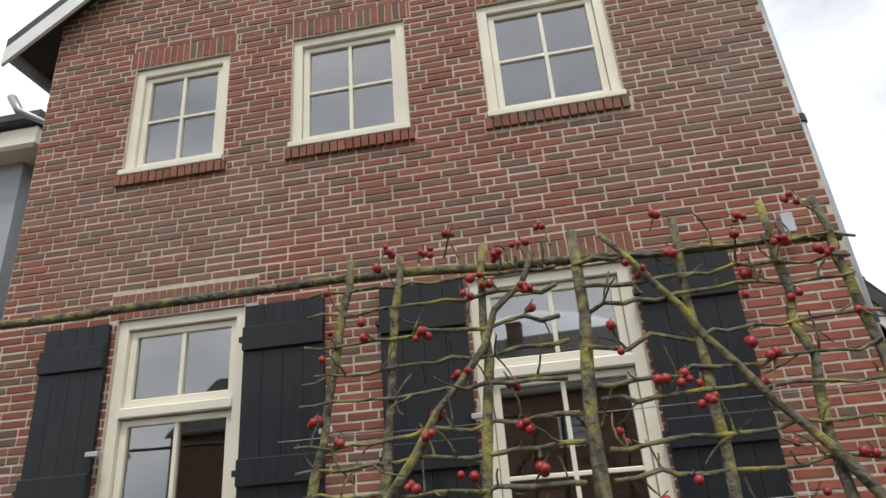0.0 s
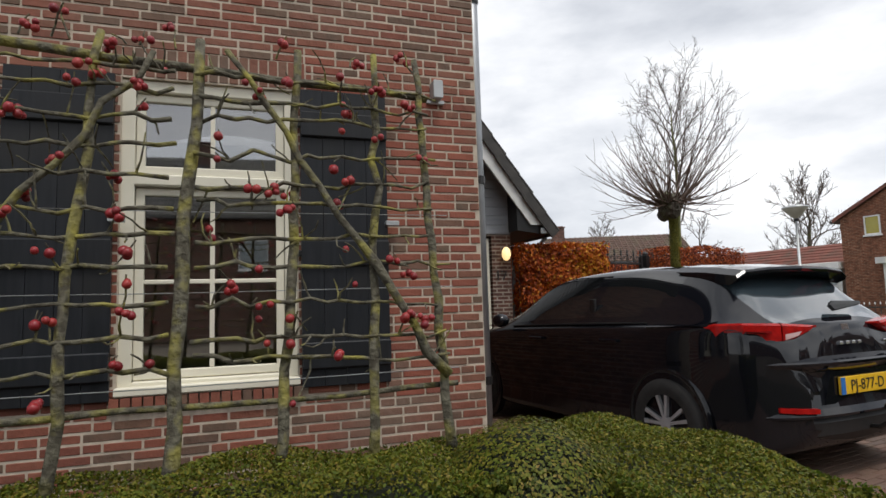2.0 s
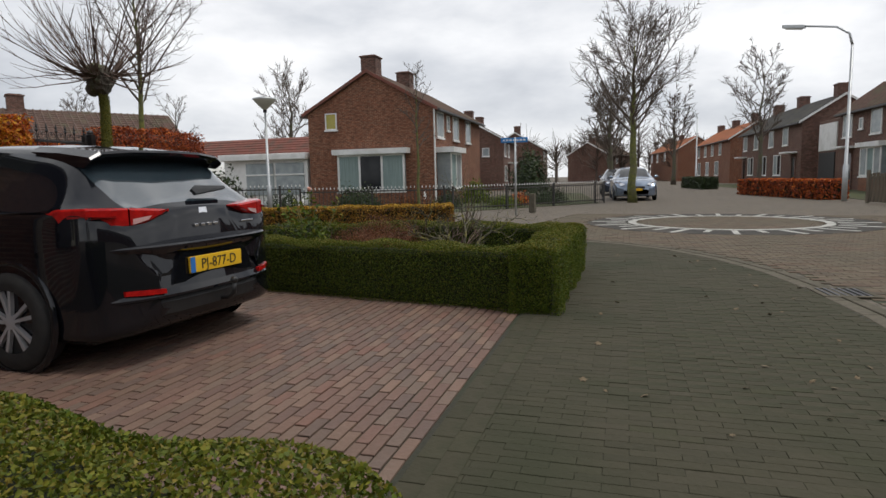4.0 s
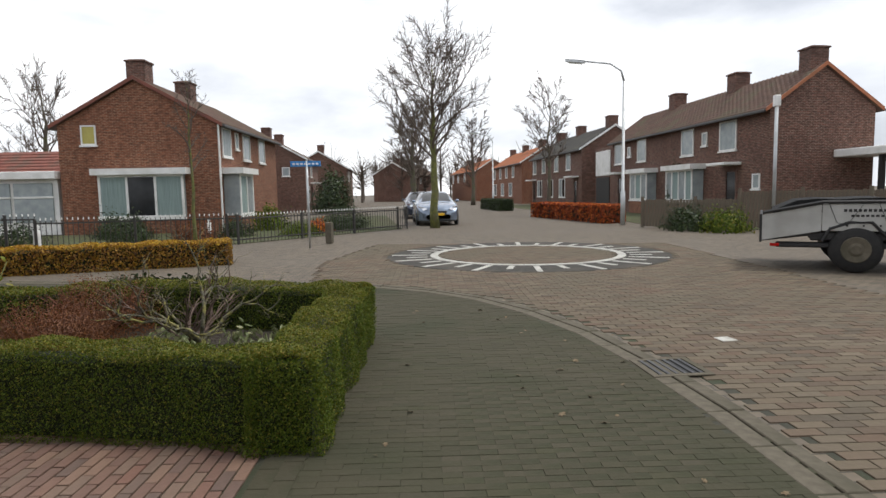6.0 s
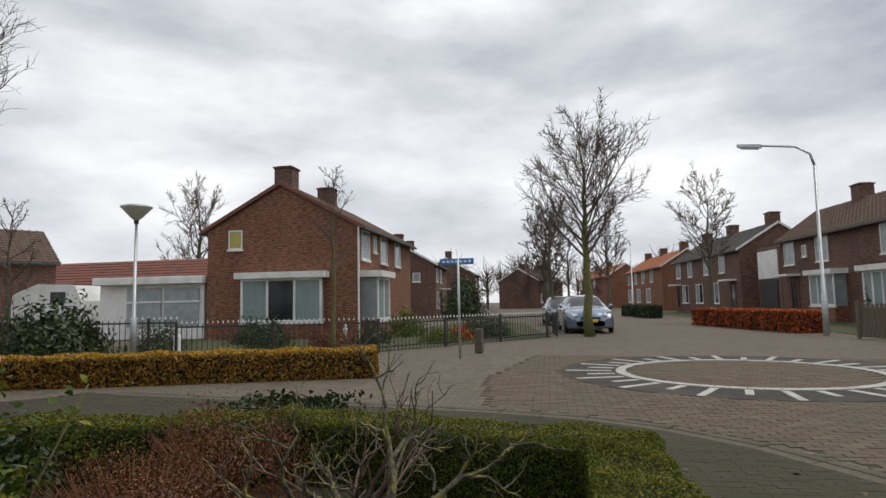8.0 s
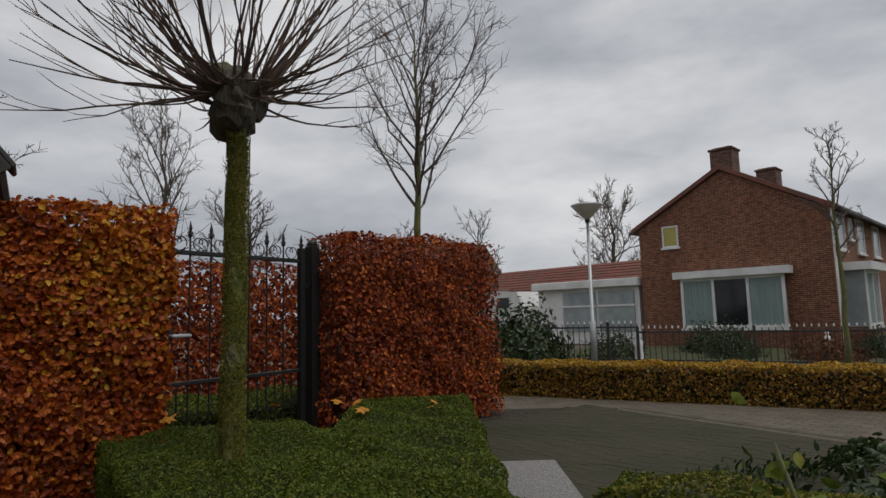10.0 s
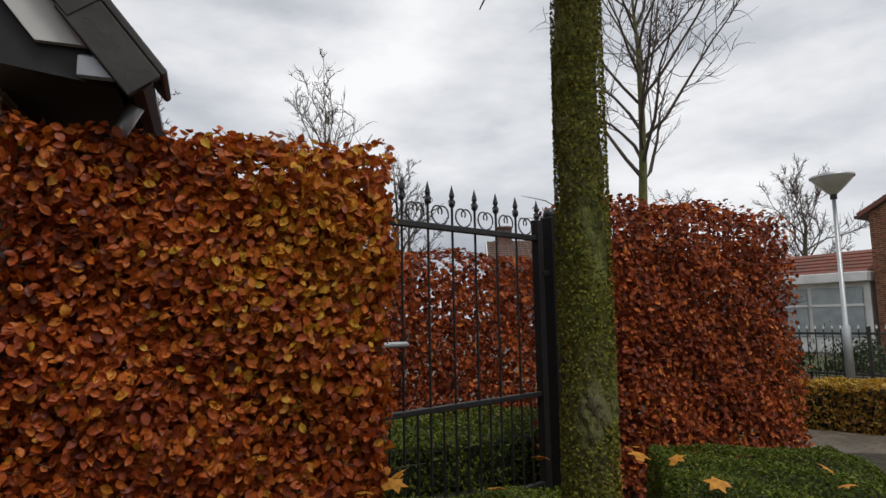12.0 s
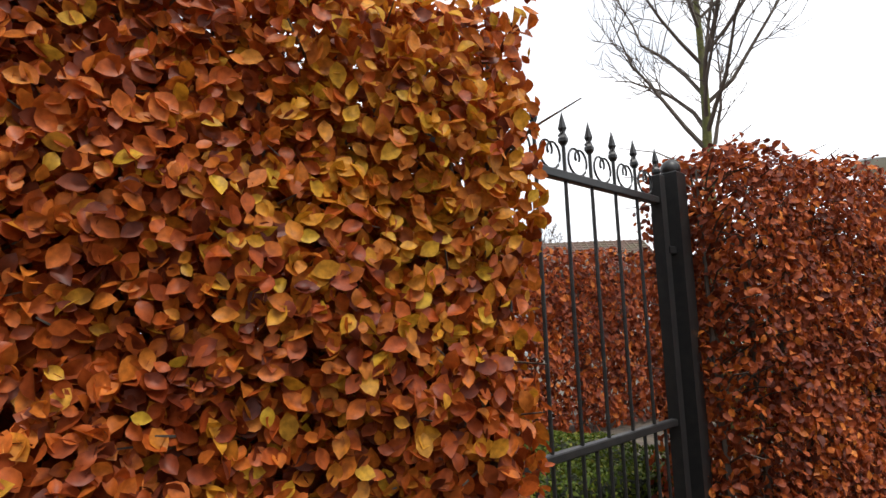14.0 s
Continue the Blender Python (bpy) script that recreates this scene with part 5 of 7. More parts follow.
# ---------- cars ----------
def catmull(a, n):
    a = np.asarray(a, float)
    a = np.vstack([2 * a[0] - a[1], a, 2 * a[-1] - a[-2]])
    out = []
    for i in range(1, len(a) - 2):
        for t in np.arange(n) / n:
            p0, p1, p2, p3 = a[i - 1:i + 3]
            out.append(0.5 * (2 * p1 + (p2 - p0) * t + (2 * p0 - 5 * p1 + 4 * p2 - p3) * t * t + (3 * p1 - p0 - 3 * p2 + p3) * t ** 3))
    out.append(a[-2])
    return np.array(out)


# rear to front: y, top height, half width at roof rail, belt height, half width at belt, half width of body, sill height
ST = [(0.02, 0.64, 0.36, 0.58, 0.46, 0.50, 0.36), (0.05, 0.82, 0.34, 0.76, 0.54, 0.60, 0.28), (0.085, 0.975, 0.28, 0.90, 0.52, 0.68, 0.24), (0.14, 1.02, 0.54, 0.955, 0.70, 0.775, 0.22), (0.22, 1.075, 0.59, 0.985, 0.795, 0.84, 0.20),
      (0.36, 1.20, 0.59, 1.0, 0.84, 0.875, 0.20), (0.52, 1.335, 0.59, 1.005, 0.855, 0.90, 0.2), (0.72, 1.41, 0.585, 1.01, 0.86, 0.905, 0.2), (1.0, 1.44, 0.585, 1.005, 0.86, 0.908, 0.2), (1.5, 1.46, 0.585, 0.995, 0.86, 0.905, 0.19),
      (2.1, 1.445, 0.58, 0.98, 0.855, 0.90, 0.19), (2.55, 1.37, 0.575, 0.965, 0.85, 0.90, 0.19), (2.95, 1.19, 0.60, 0.95, 0.84, 0.90, 0.19), (3.3, 0.995, 0.66, 0.92, 0.82, 0.895, 0.2),
      (3.7, 0.925, 0.64, 0.86, 0.79, 0.885, 0.2), (4.02, 0.83, 0.58, 0.76, 0.72, 0.84, 0.2), (4.2, 0.68, 0.45, 0.62, 0.58, 0.72, 0.22), (4.28, 0.52, 0.3, 0.48, 0.42, 0.52, 0.28)]


def wrap(plan, prof):
    """Sweeps an upright profile (outset, height) round the tail of a car along the half plan, mirrored."""
    p = catmull([(-x, y) for x, y in plan[::-1]][:-1] + list(plan), 4)
    g, n = Geo(), len(prof)
    for i in range(len(p)):
        t = p[min(i + 1, len(p) - 1)] - p[max(i - 1, 0)]
        nx, ny = t[1] / math.hypot(*t), -t[0] / math.hypot(*t)
        g.v += [(p[i][0] + nx * o, p[i][1] + ny * o, z) for o, z in prof]
    for i in range(len(p) - 1):
        g.f += [(i * n + j, (i + 1) * n + j, (i + 1) * n + j + 1, i * n + j + 1) for j in range(n - 1)]
    return g


TAIL_PLAN = [(0.0, -0.035), (0.35, -0.02), (0.60, 0.035), (0.76, 0.13), (0.84, 0.27), (0.885, 0.44)]


def car(name, label, m, paint, plate_text, group=""):
    ob = thing(name, label, "car", m, group=group)
    st = catmull(ST, 5)
    nu = len(st)
    half = []
    for y, zt, wr, zb, wb, w, zs in st:
        zb = min(zb, zt - 0.02)
        pts = [(0, zt), (wr * 0.5, zt - 0.006), (wr * 0.85, zt - 0.028), (wr, zt - 0.07 * min(1, (zt - zb) / 0.3 + 0.2)), ((wr + wb) / 2 + 0.012, (zt - 0.06 + zb) / 2), (wb, zb), (w - 0.012, zb - 0.05),
               (w, zb * 0.55 + zs * 0.45 + 0.12), (w - 0.004, zb * 0.4 + zs * 0.6), (w * 0.985, zs + 0.1), (w * 0.95, zs), (w * 0.6, zs - 0.02), (0, zs - 0.02)]
        half.append(catmull(pts, 3))
    half = np.array(half)
    nv = half.shape[1]
    S = np.zeros((nu, nv, 3))
    S[:, :, 0], S[:, :, 1], S[:, :, 2] = half[:, :, 0], st[:, 0][:, None], half[:, :, 1]
    groups = {"body": [], "side_window": [], "rear_window": [], "windscreen": []}
    for i in range(nu - 1):
        y = (st[i, 0] + st[i + 1, 0]) / 2
        for j in range(nv - 1):
            x = (half[i, j, 0] + half[i, j + 1, 0]) / 2
            z = (half[i, j, 1] + half[i + 1, j + 1, 1]) / 2
            key = "body"
            if 9 <= j < 14 and 0.84 + 0.12 * max(0, j - 11) < y < 2.86 and not 1.62 < y < 1.72:
                key = "side_window"
            elif j < 9 and 0.15 < y < 0.56 and x < 0.66:
                key = "rear_window"
            elif j < 9 and 2.45 < y < 3.22:
                key = "windscreen"
            groups[key].append((i, j))
    names = {"body": (paint, ""), "side_window": (M_CARG, "dark tinted side glass"), "rear_window": (M_REARG, "sloping rear screen"), "windscreen": (M_CARG, "sloping windscreen")}
    for key, cells in groups.items():
        for side in ((1, -1) if key == "side_window" else (0,)):
            g, idx = Geo(), {}
            for sx in ((side,) if side else (1, -1)):
                for i, j in cells:
                    q = []
                    for a, b in ((i, j), (i, j + 1), (i + 1, j + 1), (i + 1, j)):
                        x_, y_, z_ = S[a, b]
                        kk = (a, b, sx if x_ > 1e-6 else 1)
                        if kk not in idx:
                            idx[kk] = len(g.v)
                            g.v.append((sx * x_, y_, z_))
                        q.append(idx[kk])
                    g.f.append(tuple(q if sx > 0 else q[::-1]))
            part(key, g, names[key][0], ob, names[key][1], smooth=True)
    # under tray, bumpers and trim
    part("underbody", Geo().cbox(-0.8, 0.25, 0.17, 0.8, 4.0, 0.3, 0.03), M_BLACKPL, ob)
    part("rear_bumper", wrap(TAIL_PLAN, [(-0.16, 0.815), (-0.075, 0.79), (-0.012, 0.768), (0.0, 0.757), (-0.004, 0.74), (-0.035, 0.70), (-0.045, 0.66), (-0.04, 0.56), (-0.02, 0.48), (0.0, 0.44), (-0.002, 0.425), (-0.03, 0.41)]), paint, ob, "rear bumper with a sharp upper crease")
    part("rear_diffuser", wrap(TAIL_PLAN, [(-0.04, 0.415), (-0.025, 0.39), (-0.035, 0.31), (-0.09, 0.25), (-0.22, 0.22)]), M_BLACKPL, ob, "matt black lower apron")
    part("tow_bar", Geo().tube([(0.05, 0.2, 0.32), (0.05, -0.06, 0.33), (0.05, -0.11, 0.37), (0.05, -0.115, 0.44)], 0.016, 7).ball((0.05, -0.115, 0.46), 0.026, 8, 6), M_IRON, ob, smooth=True)
    g = Geo()
    for x, dz in ((-0.6, -0.062), (-0.53, -0.024), (-0.32, -0.006), (0.0, 0.0), (0.32, -0.006), (0.53, -0.024), (0.6, -0.062)):
        back = 0.06 * (abs(x) / 0.6) ** 2
        g.v += [(x, y, z + dz) for y, z in ((0.92, 1.443), (0.66, 1.425), (0.345 + back, 1.388), (0.332 + back, 1.372), (0.345 + back, 1.352), (0.46, 1.325), (0.70, 1.36))]
    for i in range(6):
        g.f += [(i * 7 + j, i * 7 + (j + 1) % 7, (i + 1) * 7 + (j + 1) % 7, (i + 1) * 7 + j) for j in range(7)]
    g.f += [tuple(range(7))[::-1], tuple(range(42, 49))]
    part("rear_spoiler", g, paint, ob, "gloss black roof spoiler")
    for s in (-1, 1):
        rim = [(0.868, 0.52, 0.985, 0.972), (0.862, 0.38, 1.012, 0.915), (0.812, 0.215, 1.015, 0.882), (0.72, 0.128, 1.012, 0.885), (0.62, 0.095, 1.008, 0.892)]
        tip = [(0.61, 0.092, 1.008, 0.893), (0.50, 0.072, 1.0, 0.912), (0.40, 0.062, 0.992, 0.945), (0.33, 0.06, 0.985, 0.978)]
        for nm, row in (("tail_lamp", rim), ("tailgate_lamp", tip)):
            g = Geo()
            for x, y, zt, zb in row:
                g.v += [(s * x, y + 0.01, zt), (s * (x + 0.006), y - 0.006, zt - 0.012), (s * (x + 0.006), y - 0.006, zb + 0.012), (s * x, y + 0.01, zb), (s * (x - 0.12), y + 0.12, zb), (s * (x - 0.12), y + 0.12, zt)]
            for i in range(len(row) - 1):
                g.f += [tuple((i * 6 + j, i * 6 + (j + 1) % 6, i * 6 + 6 + (j + 1) % 6, i * 6 + 6 + j)[::s]) for j in range(6)]
            g.f += [tuple(range(6)), tuple(range(len(row) * 6 - 6, len(row) * 6))]
            part(nm, g, M_TAIL, ob, "wedge-shaped red tail lamp")
        part("lamp_band", Geo().poly([(s * 0.845, 0.33, 0.955), (s * 0.80, 0.185, 0.95), (s * 0.70, 0.103, 0.95), (s * 0.70, 0.103, 0.965), (s * 0.80, 0.185, 0.965), (s * 0.845, 0.33, 0.97)][::s], (s * 0.012, -0.012, 0)), M_TAILD, ob)
        part("reversing_lamp", Geo().poly([(s * 0.60, 0.082, 0.94), (s * 0.47, 0.06, 0.955), (s * 0.50, 0.062, 0.93), (s * 0.60, 0.08, 0.905)][::s], (0, 0.02, 0)), M_TAILC, ob)
        part("reflector", Geo().poly([(s * 0.47, 0.02, 0.455), (s * 0.47, -0.014, 0.455), (s * 0.60, 0.026, 0.462), (s * 0.70, 0.082, 0.470), (s * 0.70, 0.13, 0.470)][::s], (0, 0, 0.03)), M_TAIL, ob, "slim red reflector")
        part("window_trim", Geo().tube([(s * 0.862, 0.98, 1.012), (s * 0.868, 1.6, 1.002), (s * 0.862, 2.2, 0.985), (s * 0.85, 2.84, 0.962)], 0.007, 5), M_BLACKPL, ob)
        part("shoulder_crease", Geo().add([(s * 0.848, 0.36, 1.03), (s * 0.884, 0.52, 1.0), (s * 0.905, 0.95, 0.985), (s * 0.88, 0.95, 0.955), (s * 0.86, 0.40, 0.985)], [(0, 1, 4), (1, 2, 3, 4)] if s > 0 else [(4, 1, 0), (4, 3, 2, 1)]), paint, ob)
        part("mirror", Geo().ball((s * 0.97, 2.88, 1.02), 0.09, 10, 8, 0.75), paint, ob, smooth=True)
        part("door_handle", Geo().cbox(min(s * 0.893, s * 0.925), 1.25, 0.86, max(s * 0.893, s * 0.925), 1.45, 0.885, 0.006), paint, ob)
        part("door_handle", Geo().cbox(min(s * 0.893, s * 0.925), 2.25, 0.85, max(s * 0.893, s * 0.925), 2.45, 0.875, 0.006), paint, ob)
        part("headlamp", Geo().poly([(s * 0.83, 3.86, 0.80), (s * 0.56, 4.13, 0.74), (s * 0.45, 4.20, 0.68), (s * 0.60, 4.17, 0.62), (s * 0.86, 3.88, 0.68)], (0, 0.05, 0.02)), M_CHROME, ob)
        part("window_bar", Geo().cbox(min(s * 0.78, s * 0.80), 1.63, 1.0, max(s * 0.78, s * 0.80), 1.69, 1.2, 0.004), M_BLACKPL, ob)

        for wy in (0.80, 3.43):
            # Black disc in place of a recess: the shade inside the wheel arch.
            part("wheel_arch", Geo().lathe([(0.0, 0.0), (0.345, 0.0), (0.350, s * 0.035), (0.338, s * 0.036), (0.33, s * 0.02), (0.0, s * 0.02)], (s * 0.872, wy, 0.335), 28, "x"), M_BLACKPL, ob)
            part("arch_lip", Geo().lathe([(0.346, s * 0.02), (0.350, s * 0.040), (0.362, s * 0.042), (0.382, s * 0.024)], (s * 0.872, wy, 0.335), 32, "x"), paint, ob, smooth=True)
            wheel = part("wheel", Geo().lathe([(0.20, s * 0.06), (0.235, s * 0.065), (0.29, s * 0.06), (0.316, s * 0.035), (0.318, s * 0.0), (0.316, -s * 0.08), (0.2, -s * 0.12)], (s * 0.865, wy, 0.318), 32, "x"), M_RUBBER, ob, smooth=True)
            part("rim", Geo().lathe([(0.235, s * 0.062), (0.222, s * 0.058), (0.215, s * 0.03), (0.205, -s * 0.02), (0.0, -s * 0.02)], (s * 0.865, wy, 0.318), 32, "x"), M_BLACKPL, wheel)
            for k in range(10):
                a = 2 * math.pi * (k // 2) / 5 + 0.2 + (0.21 if k % 2 else -0.21)
                ca, sa = math.cos(a), math.sin(a)
                pa, pb = (-sa, ca), (ca, sa)
                q = [(s * 0.925, wy + pb[0] * r + pa[0] * o, 0.318 + pb[1] * r + pa[1] * o) for r, o in ((0.04, -0.011), (0.222, -0.016), (0.222, 0.010), (0.04, 0.009))]
                part("spoke", Geo().poly(q, (-s * 0.025, 0, 0)), M_ALLOY, wheel)
            part("hub", Geo().lathe([(0.0, s * 0.064), (0.045, s * 0.06), (0.05, s * 0.03)], (s * 0.865, wy, 0.318), 14, "x"), M_ALLOY, wheel)
    part("grille", Geo().cbox(-0.36, 4.2, 0.48, 0.36, 4.27, 0.62, 0.02), M_BLACKPL, ob)
    part("wiper", Geo().poly([(0.02, 0.165, 1.065), (0.36, 0.19, 1.10), (0.37, 0.21, 1.118), (0.06, 0.21, 1.125), (0.0, 0.185, 1.10)], (0, -0.022, 0.012)), M_BLACKPL, ob, "rear wiper")
    part("badge", Geo().poly([(-0.042, 0.072, 0.925), (0.042, 0.072, 0.925), (0.036, 0.082, 0.985), (-0.036, 0.082, 0.985)], (0, 0.03, 0)), M_CHROME, ob, "small chrome badge")
    for k in range(4):
        part("badge_bar", Geo().cbox(-0.12 + k * 0.065, 0.046, 0.852, -0.085 + k * 0.065, 0.11, 0.874, 0.003), M_CHROME, ob)
    part("tailgate_badge", Geo().cbox(0.38, 0.055, 0.852, 0.52, 0.11, 0.866, 0.003), M_CHROME, ob)
    part("plate_recess", Geo().poly([(-0.40, 0.0, 0.50), (0.40, 0.0, 0.50), (0.32, 0.0, 0.70), (-0.32, 0.0, 0.70)], (0, 0.1, 0)), paint, ob)
    plate = part("number_plate", Geo().cbox(-0.26, -0.020, 0.55, 0.26, -0.006, 0.66, 0.003), M_PLATE, ob, "yellow number plate")
    part("plate_band", Geo().cbox(-0.258, -0.024, 0.552, -0.215, -0.0205, 0.658, 0.001), M_BLUE, plate)
    if plate_text:
        cu = bpy.data.curves.new("plate_text", "FONT")
        cu.body, cu.size, cu.extrude, cu.align_x = plate_text, 0.098, 0.0008, "CENTER"
        cu.materials.append(M_INK)
        tx = new("plate_text", cu)
        tx.parent = plate
        tx.matrix_basis = pose(0.02, -0.0225, 0.571, 90, 0, 0)
    part("front_plate", Geo().cbox(-0.26, 4.285, 0.42, 0.26, 4.295, 0.53, 0.003), M_PLATE, ob, "yellow number plate")
    return ob


car("black_car", "black five-door hatchback parked nose-in on the driveway", pose(4.50, 2.22, 0, 0, 0, 6.5), M_CARP, "PJ-877-D")
car("blue_car", "silver-blue hatchback parked at the kerb behind a tree", pose(32.5, 4.15, 0, 0, 0, 104), M_CARBLUE, "")
car("dark_car", "dark blue hatchback parked further down the street", pose(39.3, 6.1, 0, 0, 0, 104), M_CARDARK, "")


# ---------- far houses ----------
M_FARGLASS = pm("reflecting_far_glass", (0.012, 0.014, 0.016), (0.022, 0.025, 0.028), 1.5, 0.08, spec=0.35, bump_s=0)
M_BLIND = pm("pale_blind_behind_glass", (0.27, 0.31, 0.32), (0.36, 0.40, 0.40), 3, 0.15, spec=0.45, bump_s=0)
M_YELLOWB = pm("yellow_blind_behind_glass", (0.42, 0.36, 0.06), (0.36, 0.31, 0.05), 3, 0.2, spec=0.6, bump_s=0)


def far_window(owner, F, u, z, w, h, panes=("g",), lintel=False, frame_mat=M_WHITE, t=0.05, deep=0.0):
    """A window on a far wall: F maps (along, out, up) to the house's space."""
    def slab(g, a0, o0, z0, a1, o1, z1):
        p = [F(a, o, zz) for zz in (z0, z1) for o in (o0, o1) for a in (a0, a1)]
        g.add(p, [(0, 2, 3, 1), (4, 5, 7, 6), (0, 1, 5, 4), (2, 6, 7, 3), (0, 4, 6, 2), (1, 3, 7, 5)])
    g = Geo()
    slab(g, u, 0.003, z, u + t, 0.05, z + h)
    slab(g, u + w - t, 0.003, z, u + w, 0.05, z + h)
    slab(g, u + t, 0.003, z, u + w - t, 0.05, z + t)
    slab(g, u + t, 0.003, z + h - t, u + w - t, 0.05, z + h)
    n = len(panes)
    for i in range(1, n):
        a = u + w * i / n
        slab(g, a - t / 2, 0.004, z + t, a + t / 2, 0.045, z + h - t)
    win = part("window", g, frame_mat, owner)
    for i, k in enumerate(panes):
        q = Geo()
        slab(q, u + w * i / n + t / 2, 0.005, z + t, u + w * (i + 1) / n - t / 2, 0.016, z + h - t)
        part("pane", q, {"g": M_FARGLASS, "c": M_CURTAIN, "b": M_BLIND, "y": M_YELLOWB}[k], win)
    q = Geo()
    slab(q, u - 0.05, 0.003, z - 0.07, u + w + 0.05, 0.09, z - 0.003)
    part("sill", q, M_CHIM if not lintel else M_WHITE, win)


def house(name, label, origin, xdir, w, d, eave, ridge, wall, roof, front, left=(), right=(), chims=(), doors=(), over=0.25, group="", verge=M_WHITE):
    m = frame_m(origin, xdir)
    ob = thing(name, label, "house", m, group=group)
    g = Geo().poly([(0, 0, -0.2), (w, 0, -0.2), (w, 0, eave), (0, 0, eave)], (0, 0.25, 0)).poly([(0, d - 0.25, -0.2), (w, d - 0.25, -0.2), (w, d - 0.25, eave), (0, d - 0.25, eave)], (0, 0.25, 0))
    for x in (0.002, w - 0.252):
        g.poly([(x, 0.002, -0.2), (x, d - 0.002, -0.2), (x, d - 0.002, eave - 0.02), (x, d / 2, ridge - 0.02), (x, 0.002, eave - 0.02)], (0.25, 0, 0))
    part("wall", g, wall, ob)
    for s in (0, 1):
        y0, y1 = (-over, d / 2) if s == 0 else (d + over, d / 2)
        drop = (ridge - eave) / (d / 2) * over
        rp = part("roof", Geo().poly([(-0.12, y0, eave - drop), (w + 0.12, y0, eave - drop), (w + 0.12, y1, ridge), (-0.12, y1, ridge)][::1 if s == 0 else -1], (0, 0, 0.12)), roof, ob)
        rows = 13
        g = Geo()
        for k in range(rows):
            f = k / rows
            yy, zz = y0 + (y1 - y0) * f, (eave - drop) + (ridge - eave + drop) * f
            g.box(-0.12, min(yy, yy + 0.04), zz + 0.12, w + 0.12, max(yy, yy + 0.04), zz + 0.155)
        n = int(w / 0.3)
        for k in range(n):
            xx = -0.1 + (w + 0.2) * k / n
            g.add([(xx + dx, y0 + (y1 - y0) * f, eave - drop + (ridge - eave + drop) * f + dz) for f in (0, 1) for dx, dz in ((0, 0.12), (0.06, 0.165), (0.12, 0.12))], [(0, 1, 4, 3), (1, 2, 5, 4)])
        part("tile_course", g, roof, rp)
        part("gutter", Geo().cbox(-0.1, min(y0, y0 + (-0.1 if s == 0 else 0.1)), eave - drop - 0.02, w + 0.1, max(y0, y0 + (-0.1 if s == 0 else 0.1)), eave - drop + 0.09, 0.02), M_FENCE, ob)
    for x in (-0.14, w + 0.1):
        for y0 in (-over, d + over):
            drop = (ridge - eave) / (d / 2) * over
            part("verge", Geo().poly([(x, y0, eave - drop), (x, d / 2, ridge), (x, d / 2, ridge + 0.15), (x, y0, eave - drop + 0.15)], (0.05, 0, 0)), verge, ob)
    for x, y in chims:
        c = part("chimney", Geo().cbox(x - 0.36, y - 0.36, eave, x + 0.36, y + 0.36, ridge + 0.72, 0.02), M_CHIM, ob)
        part("cap", Geo().cbox(x - 0.41, y - 0.41, ridge + 0.72, x + 0.41, y + 0.41, ridge + 0.80, 0.02).cbox(x - 0.3, y - 0.3, ridge + 0.801, x + 0.3, y + 0.3, ridge + 0.84, 0.01), M_CHIM, c)
    for spec in front:
        far_window(ob, lambda a, o, z: (a, -o, z), *spec)
    for spec in left:
        far_window(ob, lambda a, o, z: (-o, a, z), *spec)
    for spec in right:
        far_window(ob, lambda a, o, z: (w + o, a, z), *spec)
    for x, z1 in doors:
        far_window(ob, lambda a, o, z: (a, -o, z), x, 0.05, 0.95, z1, ("g",), False, M_CHIM, 0.12)
        part("canopy", Geo().cbox(x - 0.25, -0.75, z1 + 0.2, x + 1.2, -0.003, z1 + 0.32, 0.02), M_WHITE, ob)
    return ob


def bay(owner, x0, x1, y_out, z0, z1, panes, face, w=0.0):
    """A box bay window: sill wall, glazed front and cheeks, flat white roof; face F (front) or L (left gable)."""
    F = (lambda a, o, z: (a, -o, z)) if face == "F" else (lambda a, o, z: (-o, a, z))
    def slab(g, a0, o0, za, a1, o1, zb):
        p = [F(a, o, zz) for zz in (za, zb) for o in (o0, o1) for a in (a0, a1)]
        return g.add(p, [(0, 2, 3, 1), (4, 5, 7, 6), (0, 1, 5, 4), (2, 6, 7, 3), (0, 4, 6, 2), (1, 3, 7, 5)])
    part("bay_sill_wall", slab(Geo(), x0, 0.003, -0.2, x1, y_out, z0), M_FARBRICK, owner)
    part("bay_roof", slab(Geo(), x0 - 0.18, 0.003, z1, x1 + 0.18, y_out + 0.18, z1 + 0.24), M_WHITE, owner, "flat white bay roof edge")
    far_window(owner, lambda a, o, z: F(a, o + y_out - 0.06, z), x0, z0, x1 - x0, z1 - z0, panes, True, M_WHITE, 0.09)
    part("bay_core", slab(Geo(), x0 + 0.05, 0.004, z0, x1 - 0.05, y_out - 0.065, z1 - 0.003), M_BLIND, owner, "pale curtains inside the bay")


AX_ = (0.983, 0.184)
hA = house("corner_house", "red-brown brick corner house with gable and white bay windows", (25.56, 11.38), AX_, 9.4, 6.13, 4.25, 5.95, M_FARBRICK, M_TILE_B,
           front=[(0.5, 3.0, 1.1, 1.15, ("b",), True), (2.2, 3.4, 0.45, 0.7, ("b",), True), (3.3, 3.0, 1.1, 1.15, ("b",), True), (5.9, 3.0, 1.1, 1.15, ("b",), True)], left=[(4.65, 3.48, 0.58, 0.76, ("y",), True)],
           chims=((0.55, 3.07), (5.2, 3.07)), verge=M_TILE_R)
bay(hA, 1.28, 4.55, 0.35, 0.62, 2.3, ("c", "g", "c"), "L")
bay(hA, 0.45, 2.3, 0.7, 0.62, 2.3, ("c", "b"), "F")
